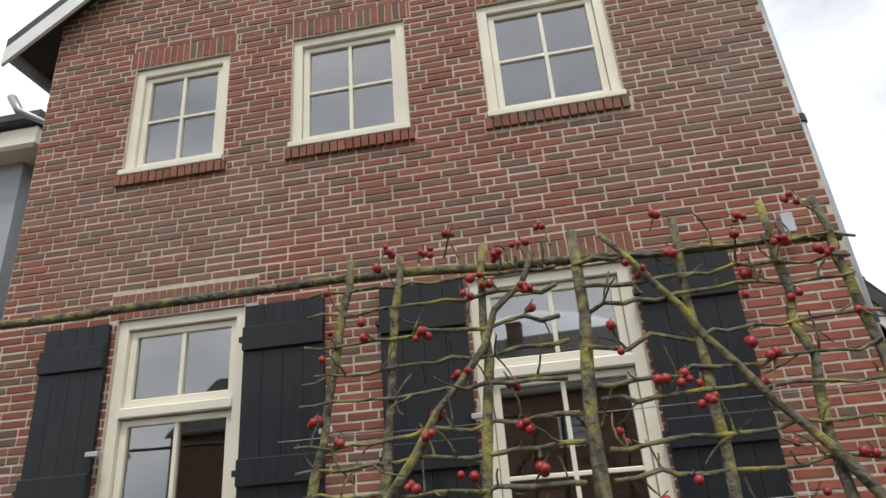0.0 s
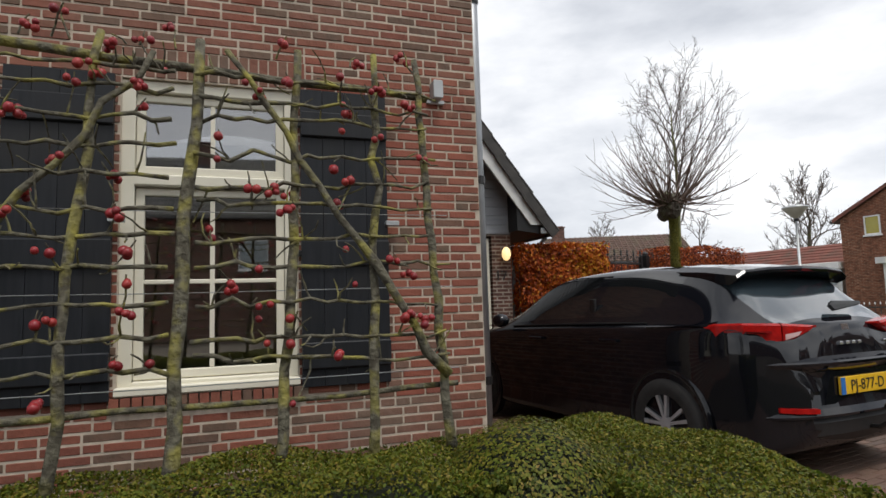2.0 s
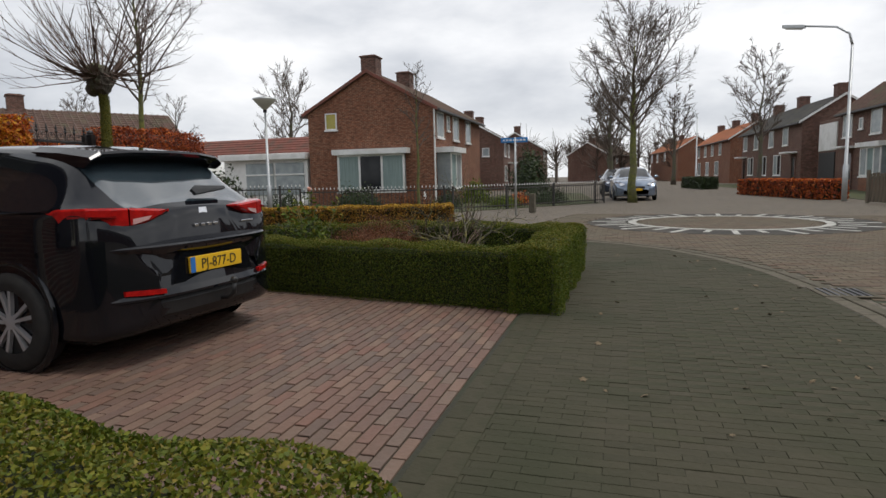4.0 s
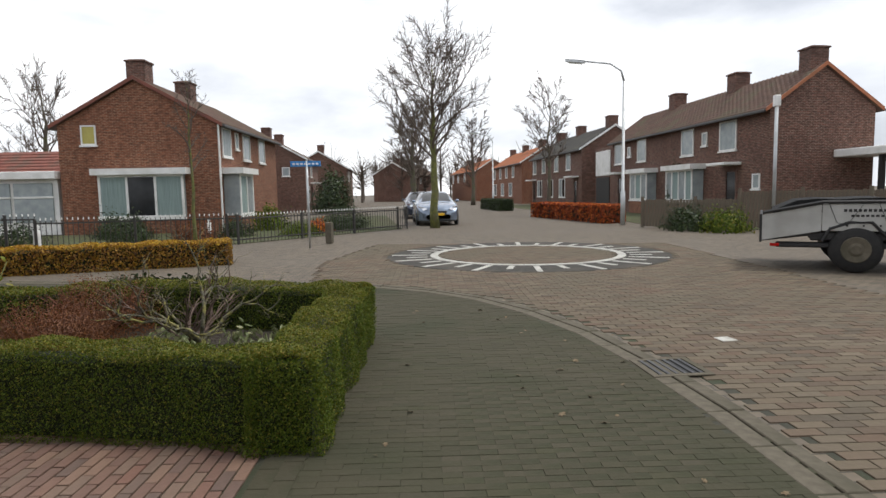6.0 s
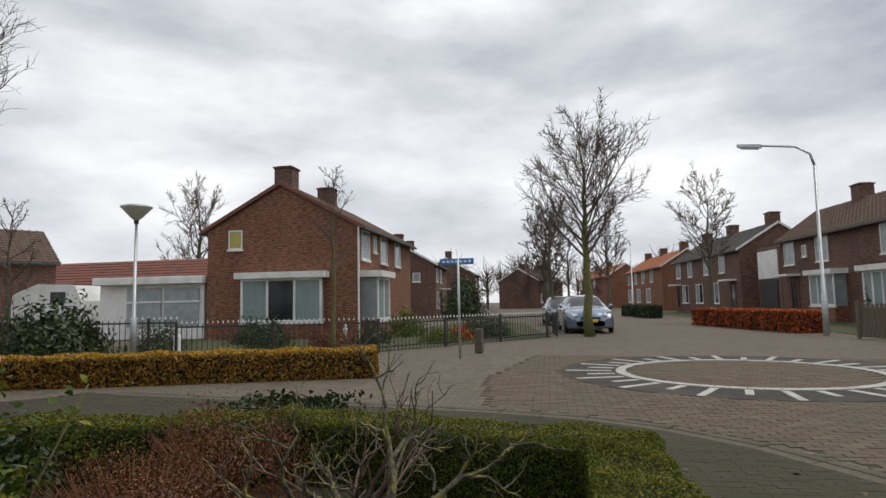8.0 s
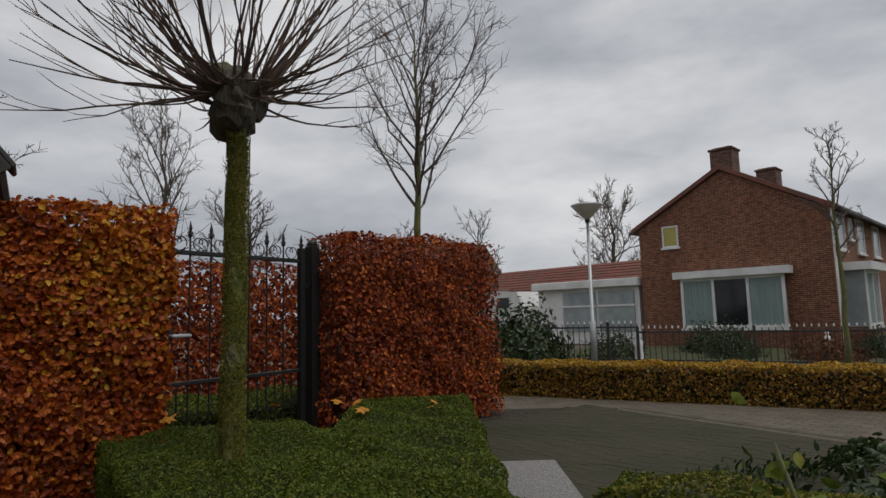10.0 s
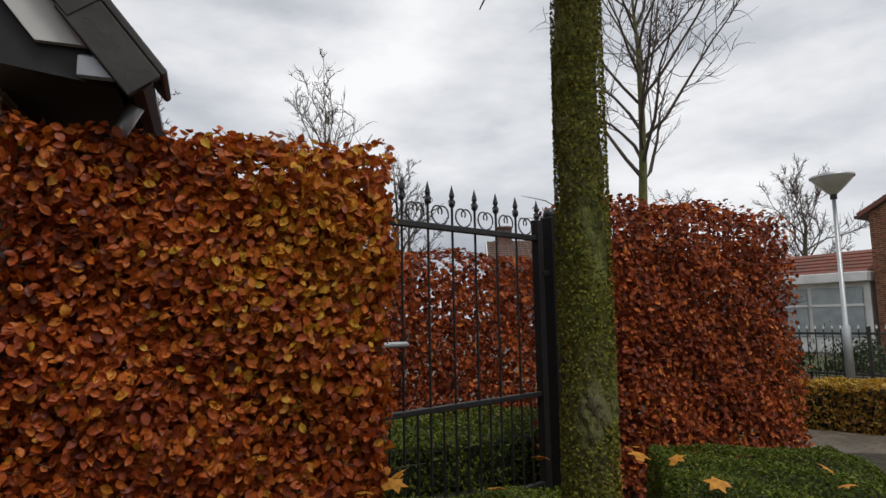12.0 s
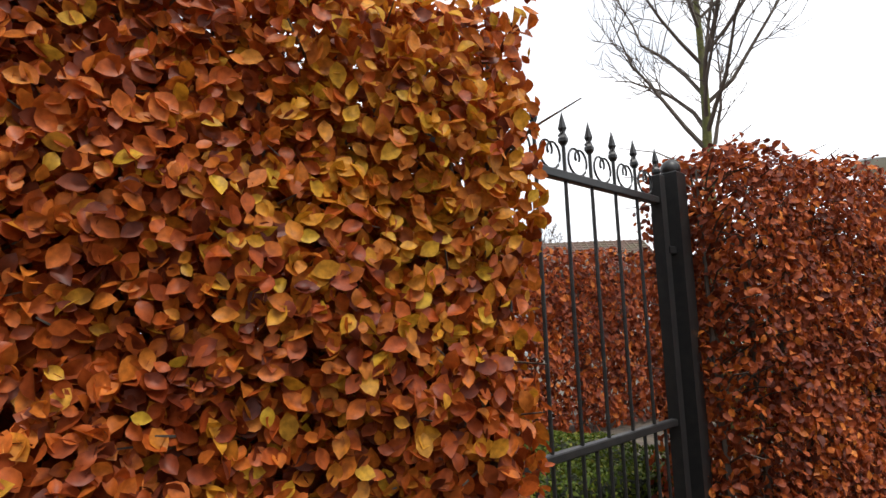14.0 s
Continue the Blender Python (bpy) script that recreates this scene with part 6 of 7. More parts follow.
part("drain_pipe", Geo().tube([(-0.06, -0.08, 4.2), (-0.06, -0.08, 0)], 0.04, 6), M_WHITE, hA)
house("terrace_house", "brown brick terrace house with white window frames", (49.7, 17.3), (0.97, 0.24), 9, 6.1, 4.25, 5.95, M_FARBRICK_D, M_TILE_B, [(0.6, 2.9, 1.0, 1.1, ("b",), True), (3.2, 2.9, 1.0, 1.1, ("b",), True), (0.6, 0.8, 1.6, 1.3, ("b", "g"), True)],
      left=[(1.2, 2.9, 0.6, 0.7, ("b",), True)], chims=((0.6, 3), (6.2, 3)), doors=((3.4, 2.1),), group="terrace houses")
house("terrace_house", "brown brick terrace house with dark gable", (70.6, 20.4), (0.97, 0.24), 10, 6.5, 4.3, 6.2, M_FARBRICK_D, M_TILE_D, [(0.6, 2.9, 1.0, 1.1, ("b",), True), (3.2, 2.9, 1.0, 1.1, ("b",), True)], chims=((0.6, 3),), group="terrace houses")
house("terrace_house", "far brown brick terrace house at the end of the street", (98.0, 18.5), (0.9, -0.1), 14, 6.5, 4.3, 6.2, M_FARBRICK_D, M_TILE_B, [(0.6, 0.9, 2.4, 1.3, ("b", "g"), True), (4.2, 2.9, 1.0, 1.1, ("b",), True)], chims=((2, 3), (9, 3)), group="terrace houses")
CW = 16.4
hC = house("row_house", "long brown brick row house with tiled roof and bays", (44.2, -5.9), (-0.971, -0.238), CW, 4.3, 4.4, 5.95, M_FARBRICK_D, M_TILE_B,
           front=[(0.5, 2.95, 1.2, 1.25, ("b",), True), (2.6, 3.3, 0.45, 0.6, ("b",), True), (4.0, 2.95, 1.2, 1.25, ("b",), True), (9.4, 2.95, 1.2, 1.25, ("b",), True), (11.4, 3.3, 0.45, 0.6, ("b",), True), (12.9, 2.95, 1.3, 1.25, ("b",), True), (15.4, 1.3, 0.5, 0.6, ("b",), True)],
           chims=((4.5, 2.15), (10.6, 2.15), (15.75, 2.15)), doors=((13.4, 2.1), (1.0, 2.1)), group="row houses", verge=M_TILE_O)
bay(hC, 8.9, 11.6, 0.6, 0.75, 2.25, ("b", "c", "b", "c"), "F")
bay(hC, 4.3, 6.6, 0.6, 0.75, 2.25, ("b", "c", "b"), "F")
part("carport_roof", Geo().cbox(CW + 0.05, 2.6, 2.45, CW + 6.0, 6.0, 2.75, 0.03), M_WHITE, hC)
for x in (CW + 2.0, CW + 5.6):
    part("carport_post", Geo().cbox(x, 2.8, 0, x + 0.16, 2.96, 2.45, 0.01), M_BLACKPL, hC)
link = thing("garage_link", "white panelled link between the row houses over a dark garage", "garage", frame_m((47.8, -4.6), (-0.971, -0.238)))
part("wall", Geo().cbox(0, 0.6, 0, 3.3, 6, 4.2, 0.03), M_FARBRICK_D, link)
part("white_panel", Geo().cbox(0.2, 0.54, 2.3, 3.0, 0.598, 4.0, 0.02), M_WHITE, link)
# Black panel on the wall stands in for the shaded garage inside.
part("garage_opening", Geo().cbox(0.3, 0.55, 0, 2.8, 0.597, 2.2, 0.01), M_BLACKPL, link)
hD = house("row_house", "dark brown brick row house further along the street", (64.0, -0.6), (-0.971, -0.238), 15.5, 5.0, 4.4, 6.0, M_FARBRICK_D, M_TILE_D,
           front=[(u, 2.95, 1.2, 1.25, ("b",), True) for u in (0.6, 4.0, 8.2, 11.6)] + [(u, 0.8, 1.7, 1.5, ("b", "g"), True) for u in (2.2, 6.0, 9.6)], chims=((1.5, 2.5), (7.6, 2.5), (14.8, 2.5)), doors=((0.5, 2.1), (13.6, 2.1)), group="row houses")
house("row_house", "brown brick row house with bright orange roof", (86.0, 4.8), (-0.971, -0.238), 18, 5.0, 4.4, 6.0, M_FARBRICK, M_TILE_O,
      front=[(u, 2.95, 1.2, 1.25, ("b",), True) for u in (1, 5, 9, 13)] + [(u, 0.8, 1.9, 1.5, ("b",), True) for u in (1, 6, 11)], chims=((1.5, 2.5), (9, 2.5), (17, 2.5)), group="row houses")
house("row_house", "far brick row house with orange roof", (112.0, 14.0), (-0.971, -0.3), 22, 5.0, 4.4, 6.0, M_FARBRICK, M_TILE_O, front=[(u, 2.95, 1.2, 1.25, ("b",), True) for u in (1, 6, 12)], chims=((3, 2.5), (12, 2.5)), group="row houses")

house("row_house", "plain brown brick row house across the street", (16.0, -17.5), (-1.0, -0.1), 34, 7, 5.3, 8.4, M_FARBRICK_D, M_TILE_D, front=[(u, 2.95, 1.2, 1.25, ("b",), True) for u in (2, 8, 14, 20, 26)], chims=((5, 3.4), (17, 3.4)), group="row houses")

house("far_house", "far brown house with a chimney behind the garden hedges", (17.7, 29.7), (1.0, -0.45), 8, 6, 3.4, 5.0, M_FARBRICK_D, M_TILE_B, front=[(1, 1.0, 1.2, 1.25, ("b",), True)], chims=((0.8, 3.0),), group="terrace houses")

# sheds, garage and trailer home beside the corner house
gar = thing("white_garage", "low white flat-roofed garage with glazed front", "garage", frame_m((23.45, 22.12), (0.184, -0.983)))
part("wall", Geo().cbox(0.0, 0.25, 0, 4.6, 5, 2.2, 0.02), M_WHITE, gar)
part("roof_edge", Geo().cbox(-0.1, -0.1, 2.2, 4.7, 5.1, 2.5, 0.02), M_WHITE, gar)
for k in range(2):
    part("window", Geo().cbox(1.25 + k * 1.65, 0.19, 0.5, 2.75 + k * 1.65, 0.246, 2.05, 0.02), M_BLIND, gar)
    part("window_bar", Geo().cbox(1.2 + k * 1.65, 0.15, 1.45, 2.8 + k * 1.65, 0.188, 1.53, 0.01), M_WHITE, gar)
shed = thing("red_roofed_shed", "long low shed with red tiled roof", "shed", frame_m((27.65, 36.9), (0.13, -0.99)))
part("wall", Geo().cbox(0, 0.6, 0, 15, 6, 2.3, 0.02), M_FARBRICK_D, shed)
part("roof", Geo().poly([(-0.2, 0.2, 2.25), (15.2, 0.2, 2.25), (15.2, 3.4, 3.85), (-0.2, 3.4, 3.85)], (0, 0, 0.14)), M_TILE_R, shed)
part("gable", Geo().poly([(14.8, 0.6, 2.3), (14.8, 6, 2.3), (14.8, 3.4, 3.8)], (0.2, 0, 0)), M_FARBRICK, shed)
for k in range(9):
    part("tile_course", Geo().cbox(-0.2, 0.2 + 0.35 * k, 2.4 + 0.175 * k, 15.2, 0.26 + 0.35 * k, 2.44 + 0.175 * k, 0.008), M_TILE_R, shed)
shed2 = thing("brick_shed", "small dark garden shed with red roof and window", "shed", frame_m((25.4, 34.0), (0.13, -0.99)))
part("wall", Geo().cbox(0, 0.3, 0, 5, 4, 1.7, 0.02), M_FARBRICK_D, shed2)
part("roof", Geo().poly([(-0.2, 0.0, 1.65), (5.2, 0.0, 1.65), (5.2, 2.2, 2.6), (-0.2, 2.2, 2.6)], (0, 0, 0.1)), M_TILE_R, shed2)
part("window", Geo().cbox(1.4, 0.24, 0.8, 2.4, 0.297, 1.5, 0.02), M_WHITE, shed2)
van = thing("horse_trailer", "white rounded trailer with a small dark window", "trailer", frame_m((23.2, 26.8), (0.1, -0.99)))
part("body", Geo().poly([(0, 0, 0.5), (3.7, 0, 0.5), (3.75, 0, 1.6), (3.4, 0, 2.25), (1.5, 0, 2.35), (0.2, 0, 1.95)], (0, 2.0, 0)), M_WHITE, van)
part("window", Geo().cbox(2.2, -0.03, 1.55, 2.95, -0.003, 2.0, 0.01), M_FARGLASS, van)
part("wheel", Geo().lathe([(0, 0.1), (0.3, 0.1), (0.32, 0.0), (0.3, -0.1), (0, -0.1)], (1.8, 1.0, 0.32), 16, "x"), M_RUBBER, van)


# ---------- fences, posts, lamps ----------
def iron_fence(label, a, b, h, gap):
    L = math.hypot(b[0] - a[0], b[1] - a[1])
    ob = thing("iron_fence", label, "fence", frame_m(a, (b[0] - a[0], b[1] - a[1])), group="iron fences")
    part("rail", Geo().cbox(0, -0.015, h - 0.13, L, 0.015, h - 0.09, 0.004), M_FENCE, ob)
    part("rail", Geo().cbox(0, -0.015, 0.12, L, 0.015, 0.16, 0.004), M_FENCE, ob)
    n = int(L / gap)
    bar_ = Geo().tube([(0, 0, 0.02), (0, 0, h - 0.03)], 0.011, 5).mesh("bar")
    tip = Geo().tube([(0, 0, h - 0.03), (0, 0, h), (0, 0, h + 0.05)], [0.012, 0.022, 0.002], 4).mesh("tip")
    for k in range(n + 1):
        part("bar", bar_, M_FENCE, ob, m=Matrix.Translation((L * k / n, 0, 0)))
        part("tip", tip, M_WHITE, ob, "pale spear tip" if k == 0 else "", m=Matrix.Translation((L * k / n, 0, 0)))
    for k in range(0, int(L / 2.4) + 1):
        part("post", Geo().cbox(k * 2.4 - 0.03, -0.03, 0, k * 2.4 + 0.03, 0.03, h + 0.02, 0.006), M_FENCE, ob)


iron_fence("dark iron fence with pale tips before the corner house", (17.4, 12.2), (19.6, 7.6), 0.88, 0.125)
iron_fence("dark iron fence with pale tips along the side street", (19.6, 7.6), (26.5, 4.08), 0.86, 0.13)
iron_fence("dark iron fence with pale tips along the front lawn", (26.5, 4.08), (28.6, 4.6), 0.86, 0.13)
iron_fence("dark iron fence beside the white garage", (14.4, 19.5), (17.4, 12.2), 1.0, 0.14)
lawn = solid("lawn", Geo().poly([(19.8, 7.8, -0.3), (26.55, 4.3, -0.3), (40, 8.3, -0.3), (40, 12.5, -0.3), (25.4, 11.2, -0.3), (24, 18, -0.3), (16.5, 18, -0.3)], (0, 0, 0.302)), M_LAWN, "patchy green winter lawn behind the iron fence", "lawn", kind="structure")
lawn2 = solid("front_gardens", Geo().poly([(25.5, -5.4, -0.3), (29.6, -4.9, -0.3), (64, 3.2, -0.3), (63, -0.8, -0.3), (28.5, -9.6, -0.3), (24.3, -8.2, -0.3)], (0, 0, 0.302)), M_LAWN, "low green planting before the row houses", "garden", kind="structure")


def board_fence(a, b, h):
    L = math.hypot(b[0] - a[0], b[1] - a[1])
    ob = thing("board_fence", "weathered vertical board fence with round posts", "fence", frame_m(a, (b[0] - a[0], b[1] - a[1])), group="board fences")
    n = int(L / 0.105)
    r = random.Random(int(L * 100))
    meshes = [Geo().cbox(-0.046, -0.012, 0.04, 0.046, 0.012, h + dz, 0.004).mesh("board") for dz in (0, -0.02, 0.015)]
    for k in range(n):
        part("board", r.choice(meshes), M_WOODF, ob, m=Matrix.Translation(((k + 0.5) * L / n, 0, 0)))
    for z in (0.25, h - 0.2):
        part("rail", Geo().cbox(0, 0.013, z, L, 0.05, z + 0.08, 0.006), M_WOODF, ob)
    for k in range(int(L / 1.8) + 1):
        part("post", Geo().tube([(k * 1.8, -0.02, 0), (k * 1.8, -0.02, h + 0.1)], 0.06, 8), M_WOODF, ob)


board_fence((25.9, -4.75), (24.5, -7.6), 1.0)
board_fence((24.5, -7.6), (22.6, -13.4), 1.25)


def street_lamp(base, h, arm, adir):
    ob = thing("street_lamp", "tall pale street lamp with a curved arm and flat head", "street lamp", Matrix.Translation((base[0], base[1], 0)))
    ax, ay = adir
    part("pole", Geo().tube([(0, 0, 0), (0, 0, 1.3), (0, 0, 1.32), (0, 0, h - 0.9)], [0.09, 0.09, 0.06, 0.045], 10), M_GALV, ob, smooth=True)
    part("arm", Geo().tube([(0, 0, h - 0.9), (0.1 * ax, 0.1 * ay, h - 0.5), (0.5 * ax, 0.5 * ay, h - 0.2), (arm * ax, arm * ay, h)], [0.045, 0.042, 0.038, 0.035], 8), M_GALV, ob, smooth=True)
    hd = part("head", Geo().poly([(arm * ax - 0.1 * ay, arm * ay + 0.1 * ax, h - 0.07), (arm * ax + 0.1 * ay, arm * ay - 0.1 * ax, h - 0.07), ((arm + 0.75) * ax + 0.09 * ay, (arm + 0.75) * ay - 0.09 * ax, h + 0.06), ((arm + 0.75) * ax - 0.09 * ay, (arm + 0.75) * ay + 0.09 * ax, h + 0.06)], (0, 0, 0.11)), M_GALV, ob)
    part("lens", Geo().poly([((arm + 0.1) * ax - 0.08 * ay, (arm + 0.1) * ay + 0.08 * ax, h - 0.1), ((arm + 0.1) * ax + 0.08 * ay, (arm + 0.1) * ay - 0.08 * ax, h - 0.1), ((arm + 0.65) * ax + 0.07 * ay, (arm + 0.65) * ay - 0.07 * ax, h - 0.0), ((arm + 0.65) * ax - 0.07 * ay, (arm + 0.65) * ay + 0.07 * ax, h - 0.0)], (0, 0, 0.03)), M_LAMPGLASS, hd)


street_lamp((27.5, -4.28), 6.38, 1.5, (0.3, 0.954))
street_lamp((60.0, 3.0), 6.75, 1.4, (-0.2, 0.98))


def globe_lamp(base, h, label):
    ob = thing("globe_lamp", label, "street lamp", Matrix.Translation((base[0], base[1], 0)))
    part("pole", Geo().tube([(0, 0, 0), (0, 0, 1.0), (0, 0, 1.03), (0, 0, h - 0.35)], [0.075, 0.075, 0.045, 0.035], 10), M_GALV, ob, smooth=True)
    part("bowl", Geo().lathe([(0.05, h - 0.36), (0.14, h - 0.28), (0.27, h - 0.14), (0.36, h - 0.04), (0.36, h - 0.02)], n=24), M_LAMPGLASS, ob, "milky bowl shade", smooth=True)
    part("lid", Geo().lathe([(0.38, h - 0.03), (0.38, h + 0.005), (0.2, h + 0.05), (0.0, h + 0.06)], n=24), M_GALV, ob, smooth=True)
    part("collar", Geo().lathe([(0.06, h - 0.44), (0.06, h - 0.34), (0.04, h - 0.34)], n=12), M_BLACKPL, ob)


globe_lamp((16.92, 13.1), 3.86, "pale pole lamp with a wide bowl top among the hedges")
cp = thing("camera_pole", "slim pale pole with a small box on top", "pole", Matrix.Translation((24.0, -8.48, 0)))
part("pole", Geo().tube([(0, 0, 0), (0, 0, 4.1)], 0.055, 8), M_GALV, cp, smooth=True)
part("box", Geo().cbox(-0.09, -0.09, 3.9, 0.09, 0.09, 4.25, 0.02), M_WHITE, cp)
sg = thing("street_name_sign", "blue street name sign on a galvanised pole", "street sign", pose(18.3, 4.93, 0, 0, 0, 100))
part("pole", Geo().tube([(0, 0, 0), (0, 0, 2.28)], 0.03, 8), M_GALV, sg, smooth=True)
pl = part("plate", Geo().cbox(-0.36, -0.02, 2.13, 0.42, 0.02, 2.27, 0.006), M_SIGNB, sg, "blue enamel plate")
for k in range(7):
    part("letter_bar", Geo().box(-0.3 + k * 0.1, 0.0205, 2.175, -0.235 + k * 0.1, 0.0235, 2.225), M_WHITE, pl)
    part("letter_bar", Geo().box(-0.3 + k * 0.1, -0.0235, 2.175, -0.235 + k * 0.1, -0.0205, 2.225), M_WHITE, pl)
stone = thing("stone_bollard", "short weathered stone bollard before the iron fence", "bollard", pose(19.9, 4.95, 0))
part("shaft", Geo().cbox(-0.09, -0.09, 0, 0.09, 0.09, 0.6, 0.02), M_KERB, stone)

# flatbed trailer
tr = thing("flatbed_trailer", "grey dropside trailer with black tarpaulin and loading ramp", "trailer", frame_m((14.1, -4.72), (-0.33, -0.944)))
part("side_panel", Geo().cbox(0.86, 0.0, 0.66, 5.6, 0.04, 1.1, 0.01), M_TRAILER, tr, "grey aluminium side panel")
part("far_panel", Geo().cbox(0.86, 1.9, 0.66, 5.6, 1.94, 1.1, 0.01), M_TRAILER, tr)
part("bed", Geo().cbox(0.7, 0.05, 0.5, 5.6, 1.89, 0.64, 0.02), M_BLACKPL, tr)
part("tail_panel", Geo().poly([(0.0, 0.0, 0.50), (0.85, 0.0, 0.66), (0.85, 0.0, 1.09), (0.0, 0.0, 0.92)], (0, 0.04, 0)), M_TRAILER, tr, "grey tail side panel sloping down")
part("tail_floor", Geo().poly([(0.0, 0.06, 0.48), (0.85, 0.06, 0.6), (0.85, 1.88, 0.6), (0.0, 1.88, 0.48)], (0, 0, 0.05)), M_BLACKPL, tr)
part("tail_board", Geo().cbox(-0.04, 0.0, 0.46, -0.002, 1.9, 0.94, 0.01), M_BLACKPL, tr)
part("top_rail", Geo().tube([(0.0, -0.01, 0.96), (0.86, -0.01, 1.13), (5.6, -0.01, 1.13)], 0.03, 6), M_BLACKPL, tr)
rt_ = random.Random(3)
edge = [(0.15, 1.0)] + [(0.5 + 0.3 * k, 1.16 + rt_.uniform(-0.02, 0.06)) for k in range(18)]
part("tarpaulin", Geo().poly([(0.15, 0.06, 0.95), (5.6, 0.06, 1.0)] + [(x, 0.06, z) for x, z in edge[::-1]], (0, 1.8, 0)), M_TARP, tr, "black crumpled tarpaulin")
part("under_beam", Geo().cbox(0.2, 0.05, 0.38, 2.4, 0.3, 0.46, 0.02), M_BLACKPL, tr)
part("chassis", Geo().cbox(0.9, 0.4, 0.36, 5.6, 1.5, 0.5, 0.02), M_BLACKPL, tr)
part("lamp", Geo().cbox(0.12, -0.01, 0.4, 0.26, 0.03, 0.45, 0.006), M_TAIL, tr)
part("locker", Geo().cbox(2.15, 0.02, 0.4, 3.0, 0.4, 0.64, 0.02), M_TRAILER, tr)
for x in (1.33,):
    for yy in (0.0, 1.7):
        w = part("wheel", Geo().lathe([(0.0, 0.02), (0.19, 0.03), (0.34, 0.015), (0.375, -0.03), (0.375, -0.18), (0.3, -0.2)], (0, 0, 0), 28, "x"), M_RUBBER, tr, m=Matrix.Translation((x, yy, 0.365)) @ pose(0, 0, 0, 0, 0, -90), smooth=True)
        part("rim", Geo().lathe([(0.0, 0.045), (0.07, 0.05), (0.11, 0.03), (0.2, 0.045), (0.21, 0.03)], (0, 0, 0), 20, "x"), M_KERB, w)
    part("mudguard", Geo().tube([(x - 0.46, 0.0, 0.5), (x - 0.36, 0.0, 0.7), (x - 0.1, 0.0, 0.8), (x + 0.2, 0.0, 0.8), (x + 0.42, 0.0, 0.55), (x + 0.6, 0.0, 0.5)], 0.025, 6), M_BLACKPL, tr)
for x, l, z, hh in ((1.15, 0.95, 0.97, 0.045), (1.25, 0.8, 0.89, 0.035)):
    k = 0
    while k < l:
        part("letter_bar", Geo().box(x + k, -0.004, z, x + k + 0.045, -0.001, z + hh), M_INK, tr)
        k += 0.065
for k in range(7):
    part("rope_hook", Geo().ball((1.2 + k * 0.22, -0.01, 0.75), 0.016, 6, 4), M_BLACKPL, tr)
for k in range(4):
    part("tie_rope", Geo().tube([(0.95 + k * 0.66, -0.015, 1.1), (1.06 + k * 0.66, -0.02, 0.8), (1.2 + k * 0.66, -0.015, 0.76), (1.4 + k * 0.66, -0.02, 1.08)], 0.005, 4), M_BLACKPL, tr)


# ---------- planting ----------
def shrub(name, label, c, rx, ry, h, n, size, mat, seed, stems=18, quad=False, aspect=0.55, twig=M_TWIG, z=0.0):
    ob = thing(name, label, "shrub", Matrix.Translation((c[0], c[1], z)))
    r = random.Random(seed)
    g = Geo()
    for _ in range(stems):
        a = r.uniform(0, 6.28)
        b = limb(r, (0.08 * math.cos(a), 0.08 * math.sin(a), 0), (math.cos(a) * rx, math.sin(a) * ry, h * r.uniform(0.8, 1.6)), h * r.uniform(0.7, 1.05), 4, 0.05, 0.1)
        g.tube(b, [0.009, 0.007, 0.005, 0.003, 0.002], 4, False)
    part("stem_thicket", g, twig, ob)["kind"] = "stuff"
    rng = np.random.default_rng(seed)
    d = rng.normal(size=(n, 3))
    d /= np.linalg.norm(d, axis=1)[:, None]
    d[:, 2] = np.abs(d[:, 2])
    lump = 1 + 0.22 * np.sin(d[:, 0] * 5 + seed) * np.sin(d[:, 1] * 6) + 0.12 * rng.normal(size=n)
    s = (rng.uniform(0.35, 1, n) ** 0.5 * lump)[:, None]
    P = d * s * np.array((rx, ry, h))
    part("leaves", leaf_mesh("leaves", P, d, size, seed, aspect, quad=quad), mat, ob)["kind"] = "stuff"
    return ob


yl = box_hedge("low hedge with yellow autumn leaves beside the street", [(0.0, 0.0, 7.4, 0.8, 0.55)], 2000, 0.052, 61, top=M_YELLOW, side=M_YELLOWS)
yl.name = "yellow_hedge"
yl.matrix_basis = pose(15.5, 5.65, -0.06, 0, 0, 117)
rh = box_hedge("clipped red-brown beech hedge before the row houses", [(0.0, 0.0, 8.0, 1.0, 0.75)], 500, 0.10, 62, top=M_BEECH, side=M_BEECH_D)
rh.name = "low_beech_hedge"
rh.matrix_basis = pose(29.0, -4.6, 0, 0, 0, 22)
gh = box_hedge("dark green clipped hedge along the street", [(0.0, 0.0, 7.0, 1.0, 0.8)], 300, 0.12, 63, top=M_EVERG, side=M_EVERG)
gh.name = "green_hedge"
gh.matrix_basis = pose(46.0, 0.6, 0, 0, 0, 16)
shrub("russet_shrub", "russet brown low shrub beside the box hedge", (8.35, 3.2), 0.6, 0.6, 0.55, 15000, 0.017, M_BERB, 71, 220, quad=True, twig=M_RUSSET, z=0.115)
shrub("russet_shrub", "russet brown low shrub in the corner bed", (7.45, 2.95), 0.62, 0.6, 0.5, 14000, 0.016, M_BERB, 72, 240, quad=True, twig=M_RUSSET, z=0.115)
shrub("rhododendron", "broad dark evergreen shrub before the white garage", (15.9, 14.6), 1.5, 1.2, 1.45, 2600, 0.14, M_EVERG, 73, 12)
shrub("evergreen_shrub", "dark green shrub before the board fence", (24.2, -5.9), 0.9, 0.8, 0.8, 1400, 0.10, M_EVERG, 74, 10)
shrub("evergreen_shrub", "bright green shrub by the paved corner", (23.2, -6.8), 0.8, 0.8, 0.75, 1200, 0.10, M_BOX, 75, 10)
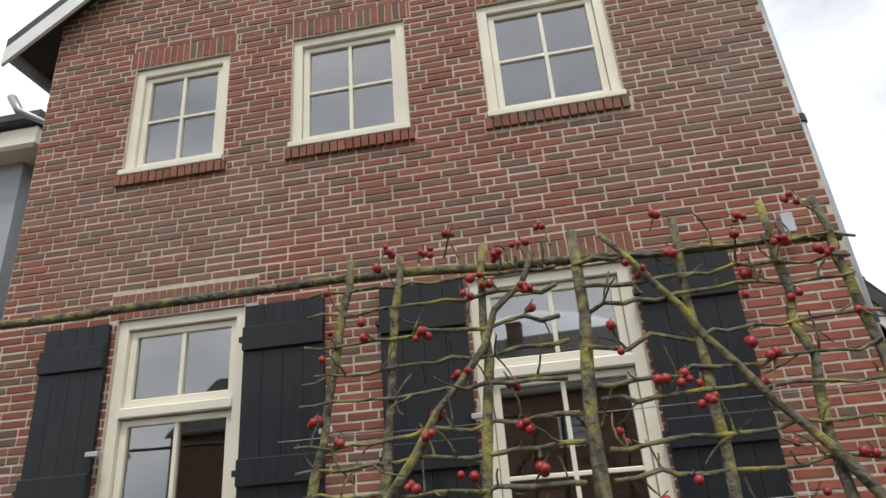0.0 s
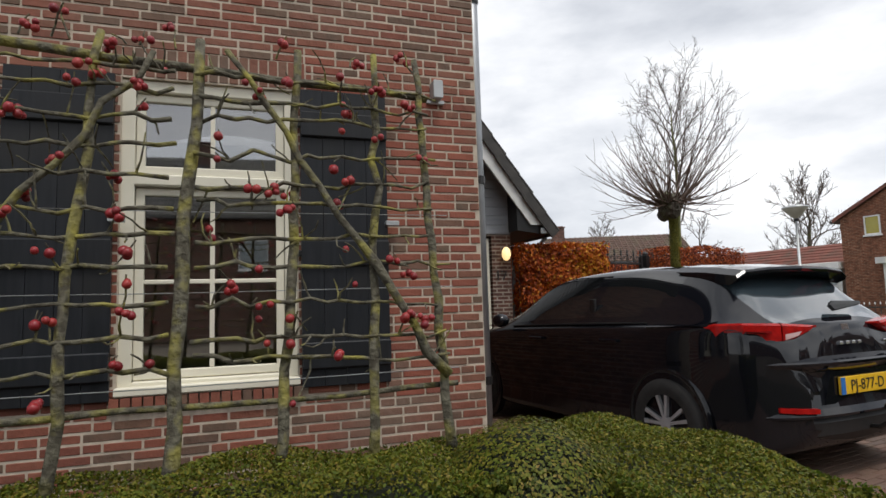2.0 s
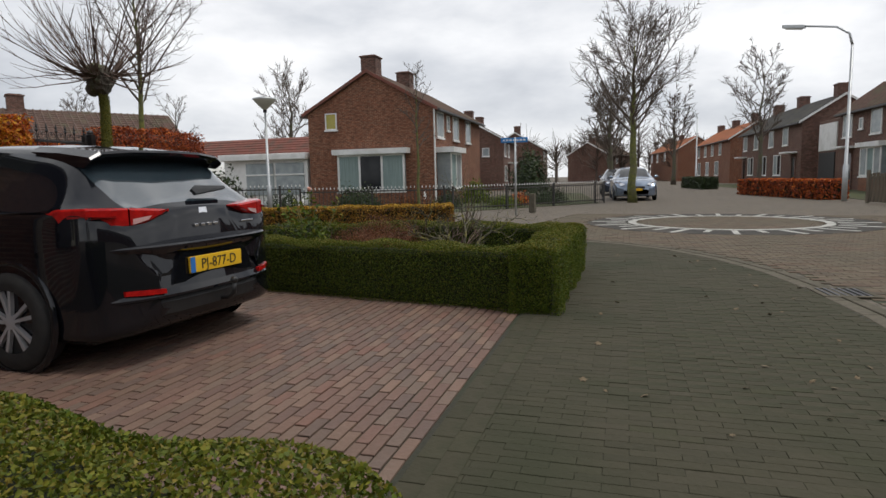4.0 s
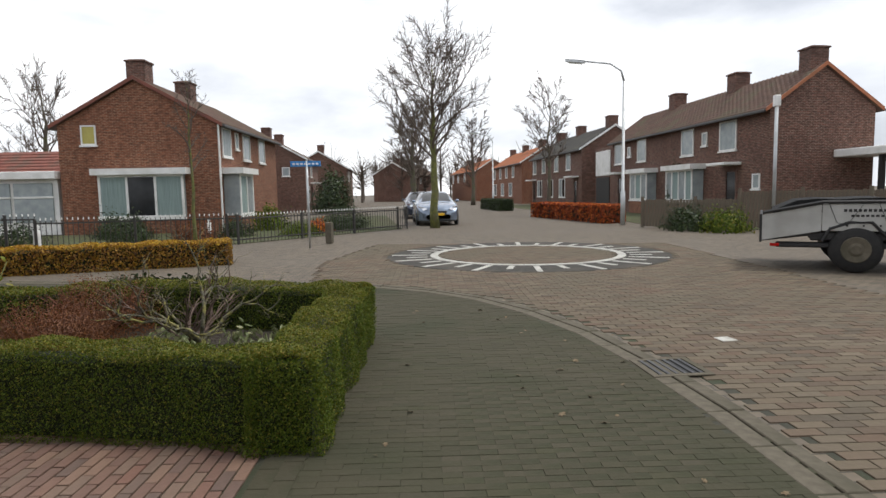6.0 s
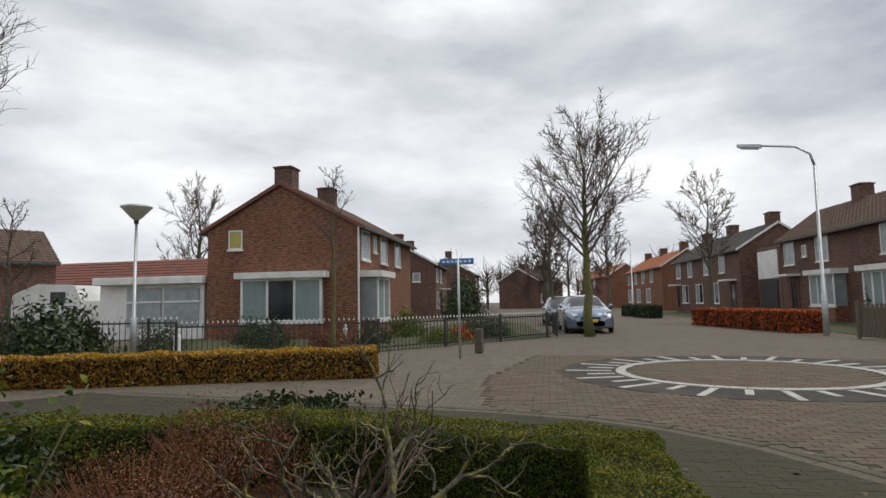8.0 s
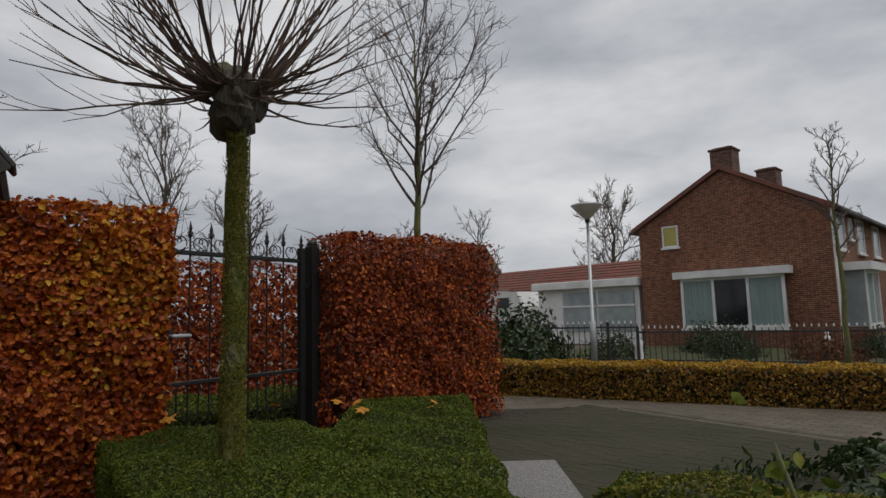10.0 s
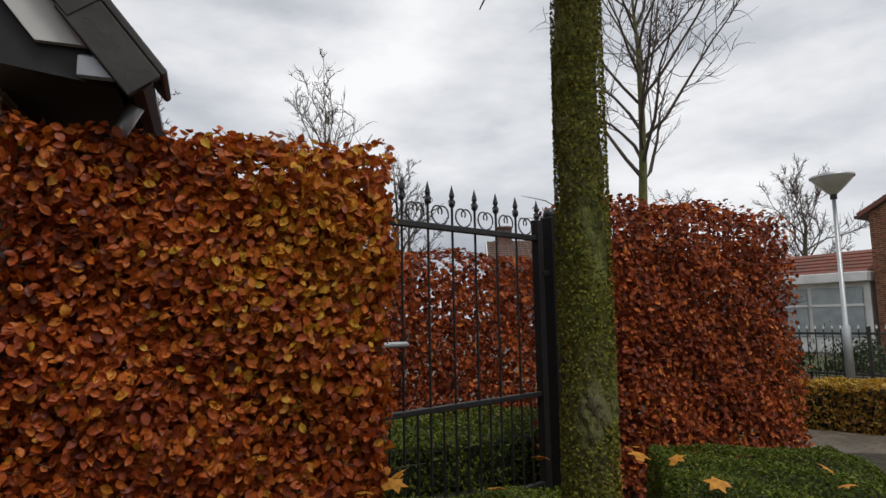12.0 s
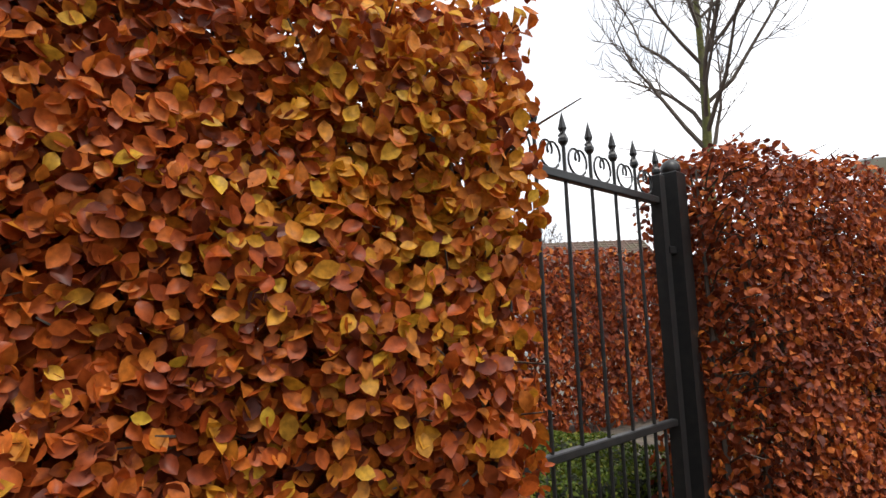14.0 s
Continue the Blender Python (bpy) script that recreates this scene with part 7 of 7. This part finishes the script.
shrub("conifer", "tall dark conifer between the bays of the row house", (35.4, -8.0), 0.55, 0.55, 2.5, 2200, 0.12, M_EVERG, 76, 6)
shrub("evergreen_shrub", "large dark evergreen beside the far terrace house", (46.6, 14.0), 1.7, 1.6, 3.1, 2600, 0.22, M_EVERG, 77, 8)
shrub("evergreen_shrub", "low dark shrub below the corner house windows", (22.6, 13.6), 1.1, 1.0, 0.9, 1500, 0.10, M_EVERG, 78, 10)
shrub("evergreen_shrub", "low dark shrub below the corner house windows", (21.5, 10.2), 0.7, 0.7, 0.55, 900, 0.09, M_BERB, 79, 10)
shrub("red_azalea", "small bright red shrub on the lawn", (24.6, 7.0), 0.5, 0.5, 0.5, 700, 0.08, M_BEECH, 80, 8)
shrub("evergreen_shrub", "loose green shrub beside the white bay", (26.6, 9.8), 0.8, 0.8, 1.0, 900, 0.12, M_BOX, 81, 12)
for k, (x, y, w, h, mat) in enumerate(((20.9, 12.0, 0.9, 0.75, M_EVERG), (20.4, 9.3, 0.7, 0.5, M_BERB), (22.9, 9.4, 0.7, 0.6, M_EVERG), (23.4, 7.2, 0.8, 0.4, M_BOX), (26.0, 6.4, 1.0, 0.4, M_EVERG), (28.4, 7.2, 1.2, 0.6, M_EVERG), (18.9, 14.2, 0.9, 0.8, M_EVERG), (31.5, 8.2, 1.4, 0.9, M_EVERG))):
    shrub("evergreen_shrub" if mat != M_BERB else "russet_shrub", "low winter shrub behind the iron fence", (x, y), w, w * 0.9, h, 1500, 0.07, mat, 130 + k, 14)
for x, y, h in ((17.6, 12.35, 0.8), (24.3, 11.2, 0.6)):
    solid("garden_statue", Geo().lathe([(0.16, 0), (0.16, 0.06), (0.1, 0.1), (0.13, 0.3), (0.11, 0.5), (0.13, 0.68), (0.05, 0.76), (0.085, 0.86), (0.06, 0.95), (0.0, 0.98)], n=14), M_WHITE, "weathered white garden statue beside the fence", "statue", group="garden statues", smooth=True, m=pose(x, y, 0) @ Matrix.Scale(h, 4))
shrub("ground_cover", "low leafy ground cover behind the box hedge", (10.6, 4.8), 1.7, 1.0, 0.22, 1800, 0.08, M_EVERG, 82, 10)
for k, (x, y, s) in enumerate(((7.0, 1.75, 0.2), (7.7, 1.3, 0.2), (7.45, 1.9, 0.26), (8.05, 1.6, 0.2), (8.1, 2.3, 0.2), (6.85, 2.3, 0.16), (7.85, 2.0, 0.18), (8.3, 1.3, 0.16), (7.2, 2.5, 0.18), (6.8, 1.35, 0.16))):
    shrub("silver_plant", "pale grey-green rosette plant in the corner bed", (x, y), s, s, s * 0.8, 55, 0.075, M_PALE, 90 + k, 3, aspect=0.42, z=0.115)


def bare_shrub(label, c, h, spread, seed, mat, n=7):
    ob = thing("bare_shrub", label, "shrub", Matrix.Translation((c[0], c[1], 0.115)))
    r = random.Random(seed)
    for _ in range(n):
        a = r.uniform(0, 6.28)
        b = limb(r, (0, 0, 0), (math.cos(a) * spread, math.sin(a) * spread, h), math.hypot(h, spread) * r.uniform(0.75, 1.05), 7, 0.02, 0.16)
        part("stem", Geo().tube(b, [0.017, 0.015, 0.012, 0.010, 0.008, 0.006, 0.005, 0.003], 6), mat, ob, smooth=True)
        g = Geo()
        for _ in range(9):
            i = r.randint(2, 6)
            b2 = limb(r, b[i], (b[i + 1] - b[i]).normalized() + Vector((r.gauss(0, 0.7), r.gauss(0, 0.7), 0.35)), r.uniform(0.12, 0.38), 4, 0.08, 0.2)
            g.tube(b2, [0.005, 0.004, 0.0035, 0.003, 0.002], 4, False)
        part("twig_growth", g, mat, ob)["kind"] = "stuff"


def gnarled_shrub(label, c, seed):
    """A short thick trunk that forks low into crooked, spreading limbs with spurs."""
    ob = thing("bare_shrub", label, "shrub", Matrix.Translation((c[0], c[1], 0.115)))
    r = random.Random(seed)
    part("trunk", Geo().tube([(0, 0, -0.03), (0.01, 0.005, 0.05), (0.0, -0.005, 0.11), (0.01, 0.0, 0.17)], [0.046, 0.034, 0.031, 0.036], 10), M_MOSS, ob, "short mossy trunk", smooth=True)

    def grow(p, d, length, radius, depth, geo):
        b = limb(r, p, d, length, 5, 0.04, 0.26)
        geo.tube(b, [radius * (1 - 0.09 * i) for i in range(6)], 7 if depth > 1 else 5, depth == 0)
        if depth == 0:
            return
        for i in (3, 4, 5, 5) if depth > 1 else (2, 4, 5):
            q = (b[i] - b[i - 1]).normalized() + Vector((r.gauss(0, 0.75), r.gauss(0, 0.75), r.gauss(0.3, 0.45)))
            grow(b[i], q, length * r.uniform(0.42, 0.75), radius * (0.62 if i < 5 else 0.55) * r.uniform(0.7, 1), depth - 1, geo)

    for k in range(4):
        a = 0.5 + k * 1.6 + r.uniform(-0.3, 0.3)
        g = Geo()
        grow((0.01, 0, 0.15), (math.cos(a), math.sin(a), r.uniform(0.5, 0.85)), r.uniform(0.40, 0.52), 0.02, 3, g)
        part("limb", g, M_LICHEN, ob, "crooked lichened limb", smooth=True)


gnarled_shrub("bare gnarled shrub with a mossy trunk in the corner bed", (7.5, 1.66), 21)
shrub("leafy_rosette", "broad-leaved green and yellowing rosette plant in the bed", (7.35, 2.28), 0.17, 0.17, 0.15, 60, 0.10, M_PALE, 119, 3, aspect=0.5, z=0.115)
bare_shrub("bare thorny rose bush beside the pavement", (8.0, 2.1), 0.55, 0.5, 6, M_SHOOT, 7)
rose = thing("rose_bush", "leafy rose bush with one peach flower in bloom", "rose", Matrix.Translation((7.15, 3.5, 0.0)))
rr_ = random.Random(9)
lp, ln = [], []
for k in range(9):
    a = rr_.uniform(0, 6.28)
    top = (0.0, 0.0, 1.02) if k == 0 else (0.4 * math.cos(a), 0.4 * math.sin(a), rr_.uniform(0.6, 1.0))
    pts = [(0, 0, 0), (top[0] * 0.5 + rr_.gauss(0, 0.03), top[1] * 0.5, top[2] * 0.55), top]
    part("stem", Geo().tube(pts, [0.009, 0.006, 0.004], 5), M_MOSSY, rose, smooth=True)
    for _ in range(44):
        f = rr_.uniform(0.25, 1)
        p = Vector(pts[1]).lerp(Vector(pts[2]), max(0, f * 2 - 1)) if f > 0.5 else Vector(pts[0]).lerp(Vector(pts[1]), f * 2)
        lp.append(tuple(p + Vector((rr_.gauss(0, 0.07), rr_.gauss(0, 0.07), rr_.gauss(0, 0.05)))))
        ln.append((rr_.gauss(0, 0.4), rr_.gauss(0, 0.4), 1))
part("leaves", leaf_mesh("leaves", np.array(lp), np.array(ln), 0.055, 4, 0.62), M_BOX, rose)
part("flower", Geo().lathe([(0.003, -0.026), (0.016, -0.015), (0.024, 0.004), (0.021, 0.022), (0.010, 0.03), (0.003, 0.022)], (0, 0, 1.05), 10), M_ROSE, rose, "peach rose flower", smooth=True)
shrub("rose_foliage", "dark leafy undergrowth round the rose bush", (7.3, 3.75), 0.36, 0.4, 0.55, 1500, 0.05, M_EVERG, 99, 14, z=0.115)
shrub("rose_foliage", "dark leafy undergrowth beside the rose bush", (7.0, 3.3), 0.28, 0.3, 0.5, 700, 0.05, M_BOX, 98, 12, z=0.115)

grv = solid("gravel_path", Geo().poly([(7.3, 4.6, -0.2), (7.75, 4.3, -0.2), (9.6, 7.0, -0.2), (9.0, 7.4, -0.2)], (0, 0, 0.21)), M_GRAVEL, "narrow path of pale crushed shells", "path", kind="structure")
rf = random.Random(17)
maple = []
for k in range(11):
    a = 2 * math.pi * k / 11
    maple.append((0.05 * (1.0 if k % 2 == 0 else 0.55) * math.cos(a), 0.05 * (1.0 if k % 2 == 0 else 0.55) * math.sin(a), 0.006 * (k % 2)))
for k in range(70):
    if k < 14:
        x, y, z = rf.uniform(6.5, 9.4), rf.uniform(7.0, 8.2), 0.558
    else:
        x = rf.uniform(3, 11)
        y, z = rf.uniform(-2.2, 0.1) + (x - 6) * 0.12, 0.006
    lf = Geo().poly([(p[0], p[1], p[2]) for p in maple], (0, 0, 0.0015))
    s = rf.uniform(0.9, 1.3) if k < 14 else rf.uniform(0.25, 0.6)
    solid("fallen_leaf", lf, M_FALLEN if k < 14 else M_LITTER, "large yellow-orange fallen maple leaf on the low hedge" if k < 14 else "small pale dry leaf lying on the paving", "leaf", group="fallen leaves", m=pose(x, y, z, rf.uniform(-25, 25), rf.uniform(-25, 25), rf.uniform(0, 360)) @ Matrix.Scale(s, 4))

# ---------- street details and paving ----------
grate = thing("drain_grate", "rusty iron street drain grate at the kerb", "drain", pose(8.06, -1.98, -0.002, 0, 0, 14))
part("rim", Geo().cbox(-0.24, -0.24, 0, 0.24, -0.19, 0.012, 0.003).cbox(-0.24, 0.19, 0, 0.24, 0.24, 0.012, 0.003).cbox(-0.24, -0.19, 0, -0.19, 0.19, 0.012, 0.003).cbox(0.19, -0.19, 0, 0.24, 0.19, 0.012, 0.003), M_KERB, grate)
# No hole is cut; a thin black slab gives the dark below the slats.
part("pit", Geo().box(-0.19, -0.19, 0.0, 0.19, 0.19, 0.003), M_INK, grate)
for k in range(6):
    part("slat", Geo().cbox(-0.19, -0.175 + k * 0.064, 0.003, 0.19, -0.145 + k * 0.064, 0.013, 0.003), M_IRON, grate)
solid("pale_paving_stone", Geo().cbox(-0.075, -0.075, -0.02, 0.075, 0.075, 0.004, 0.004), M_RPAINT, "single pale stone set in the road", "paving stone", m=pose(9.05, -2.68, -0.004, 0, 0, 20))

CX, CY = 16.8, -0.72
ring = thing("painted_circle", "white stone ring with rays set in dark paving", "road marking", pose(CX, CY, 0), kind="structure")
g = Geo()
N_ = 72
vv = [(r * math.cos(2 * math.pi * k / N_), r * math.sin(2 * math.pi * k / N_), z) for z in (-0.03, -0.006) for r in (2.16, 3.08) for k in range(N_)]
ff = []
for k in range(N_):
    j = (k + 1) % N_
    ff += [(2 * N_ + k, 3 * N_ + k, 3 * N_ + j, 2 * N_ + j), (N_ + k, N_ + j, 3 * N_ + j, 3 * N_ + k)]
part("dark_band", g.add(vv, ff), M_RDARK, ring, "dark basalt band")
for k in range(60):
    a, b = 2 * math.pi * k / 60, 2 * math.pi * (k + 0.94) / 60
    q = [(r * math.cos(w), r * math.sin(w), -0.02) for r, w in ((1.98, a), (2.15, a), (2.15, b), (1.98, b))]
    part("ring_stone", Geo().poly(q, (0, 0, 0.021)), M_RPAINT, ring)
for k in range(32):
    a = 2 * math.pi * (k + 0.5) / 32
    part("ray", Geo().cbox(2.22, -0.055, -0.02, 3.02 if k % 2 == 0 else 2.68, 0.055, 0.0, 0.003, Matrix.Rotation(a, 4, "Z")), M_RPAINT, ring)

kerb = thing("kerb", "low concrete kerb stones curving round the street corner", "kerb", kind="structure")
fine = []
for (xa, ya), (xb, yb) in zip(KERB, KERB[1:]):
    L = math.hypot(xb - xa, yb - ya)
    n = max(1, int(L / 0.5))
    for k in range(n):
        fine.append((xa + (xb - xa) * k / n, ya + (yb - ya) * k / n))
for a, b in zip(fine, fine[1:]):
    L = math.hypot(b[0] - a[0], b[1] - a[1])
    part("kerb_stone", Geo().cbox(0.004, -0.2, -0.1, L - 0.004, -0.09, 0.006, 0.006), M_KERB, kerb, m=frame_m(a, (b[0] - a[0], b[1] - a[1])))
    part("gutter_stone", Geo().cbox(0.004, -0.075, -0.1, L - 0.004, 0.06, 0.002, 0.006), M_KERB, kerb, m=frame_m(a, (b[0] - a[0], b[1] - a[1])))


def near_road(x, y):
    d = math.hypot(x - CX, y - CY)
    return d > 3.12 or d < 1.94


ROAD_POLY = [(3.0, -6.5), (19.5, -4.2), (19.5, 3.4), (15.0, 3.4), (12.4, 2.6), (12.2, 1.3), (11.8, 0.35), (11.2, -0.45), (10.3, -1.1), (9.3, -1.66), (8.3, -2.03), (7.2, -2.33), (4.0, -2.95), (3.0, -3.15)]
lay(drive, DRIVE_POLY, 0.206, 0.072, (3.6, -0.2, 6.6, 1.6), M_PAVER, M_PAVER_O, "paver", 0.0, joint=0.010, cut=lambda x, y: y < 6.5)
lay(pave, PAVE_POLY, 0.064, 0.205, (4.6, -1.8, 7.5, 0.4), M_GPAVER, M_GPAVER_O, "pavement_brick", 0.0, joint=0.0015, cut=lambda x, y: 0.0 < x and not (6.7 < x < 8.5 and y > 0.9) and not (1.9 < x < 6.62 and y > -0.325 + (x - 2.05) * 0.1744))
solid("road_bed", Geo().poly([(x, y, -0.05) for x, y in ROAD_POLY], (0, 0, 0.0375)), M_SAND, "dark sand bed between the clinker bricks of the street", "road", kind="structure")
road = thing("road_surface", "brown-grey clinker bricks of the street at the corner", "road", kind="structure")
lay(road, ROAD_POLY, 0.104, 0.212, (7.5, -4.0, 9.6, -1.5), M_CLINK, M_CLINK_O, "road_brick", -0.004, joint=0.009, cut=near_road)

for k in range(44):
    x = 2.15 + 0.209 * (k % 22) + (0.1 if k > 21 else 0)
    part("edge_brick", Geo().cbox(-0.103, -0.054, -0.05, 0.103, 0.054, 0.0045 if k < 22 else 0.0035, 0.002), M_GPAVER_O, pave, m=pose(x, -0.267 + (x - 2.05) * 0.1744 - (0.108 if k > 21 else 0), 0, 0, 0, 9.9))
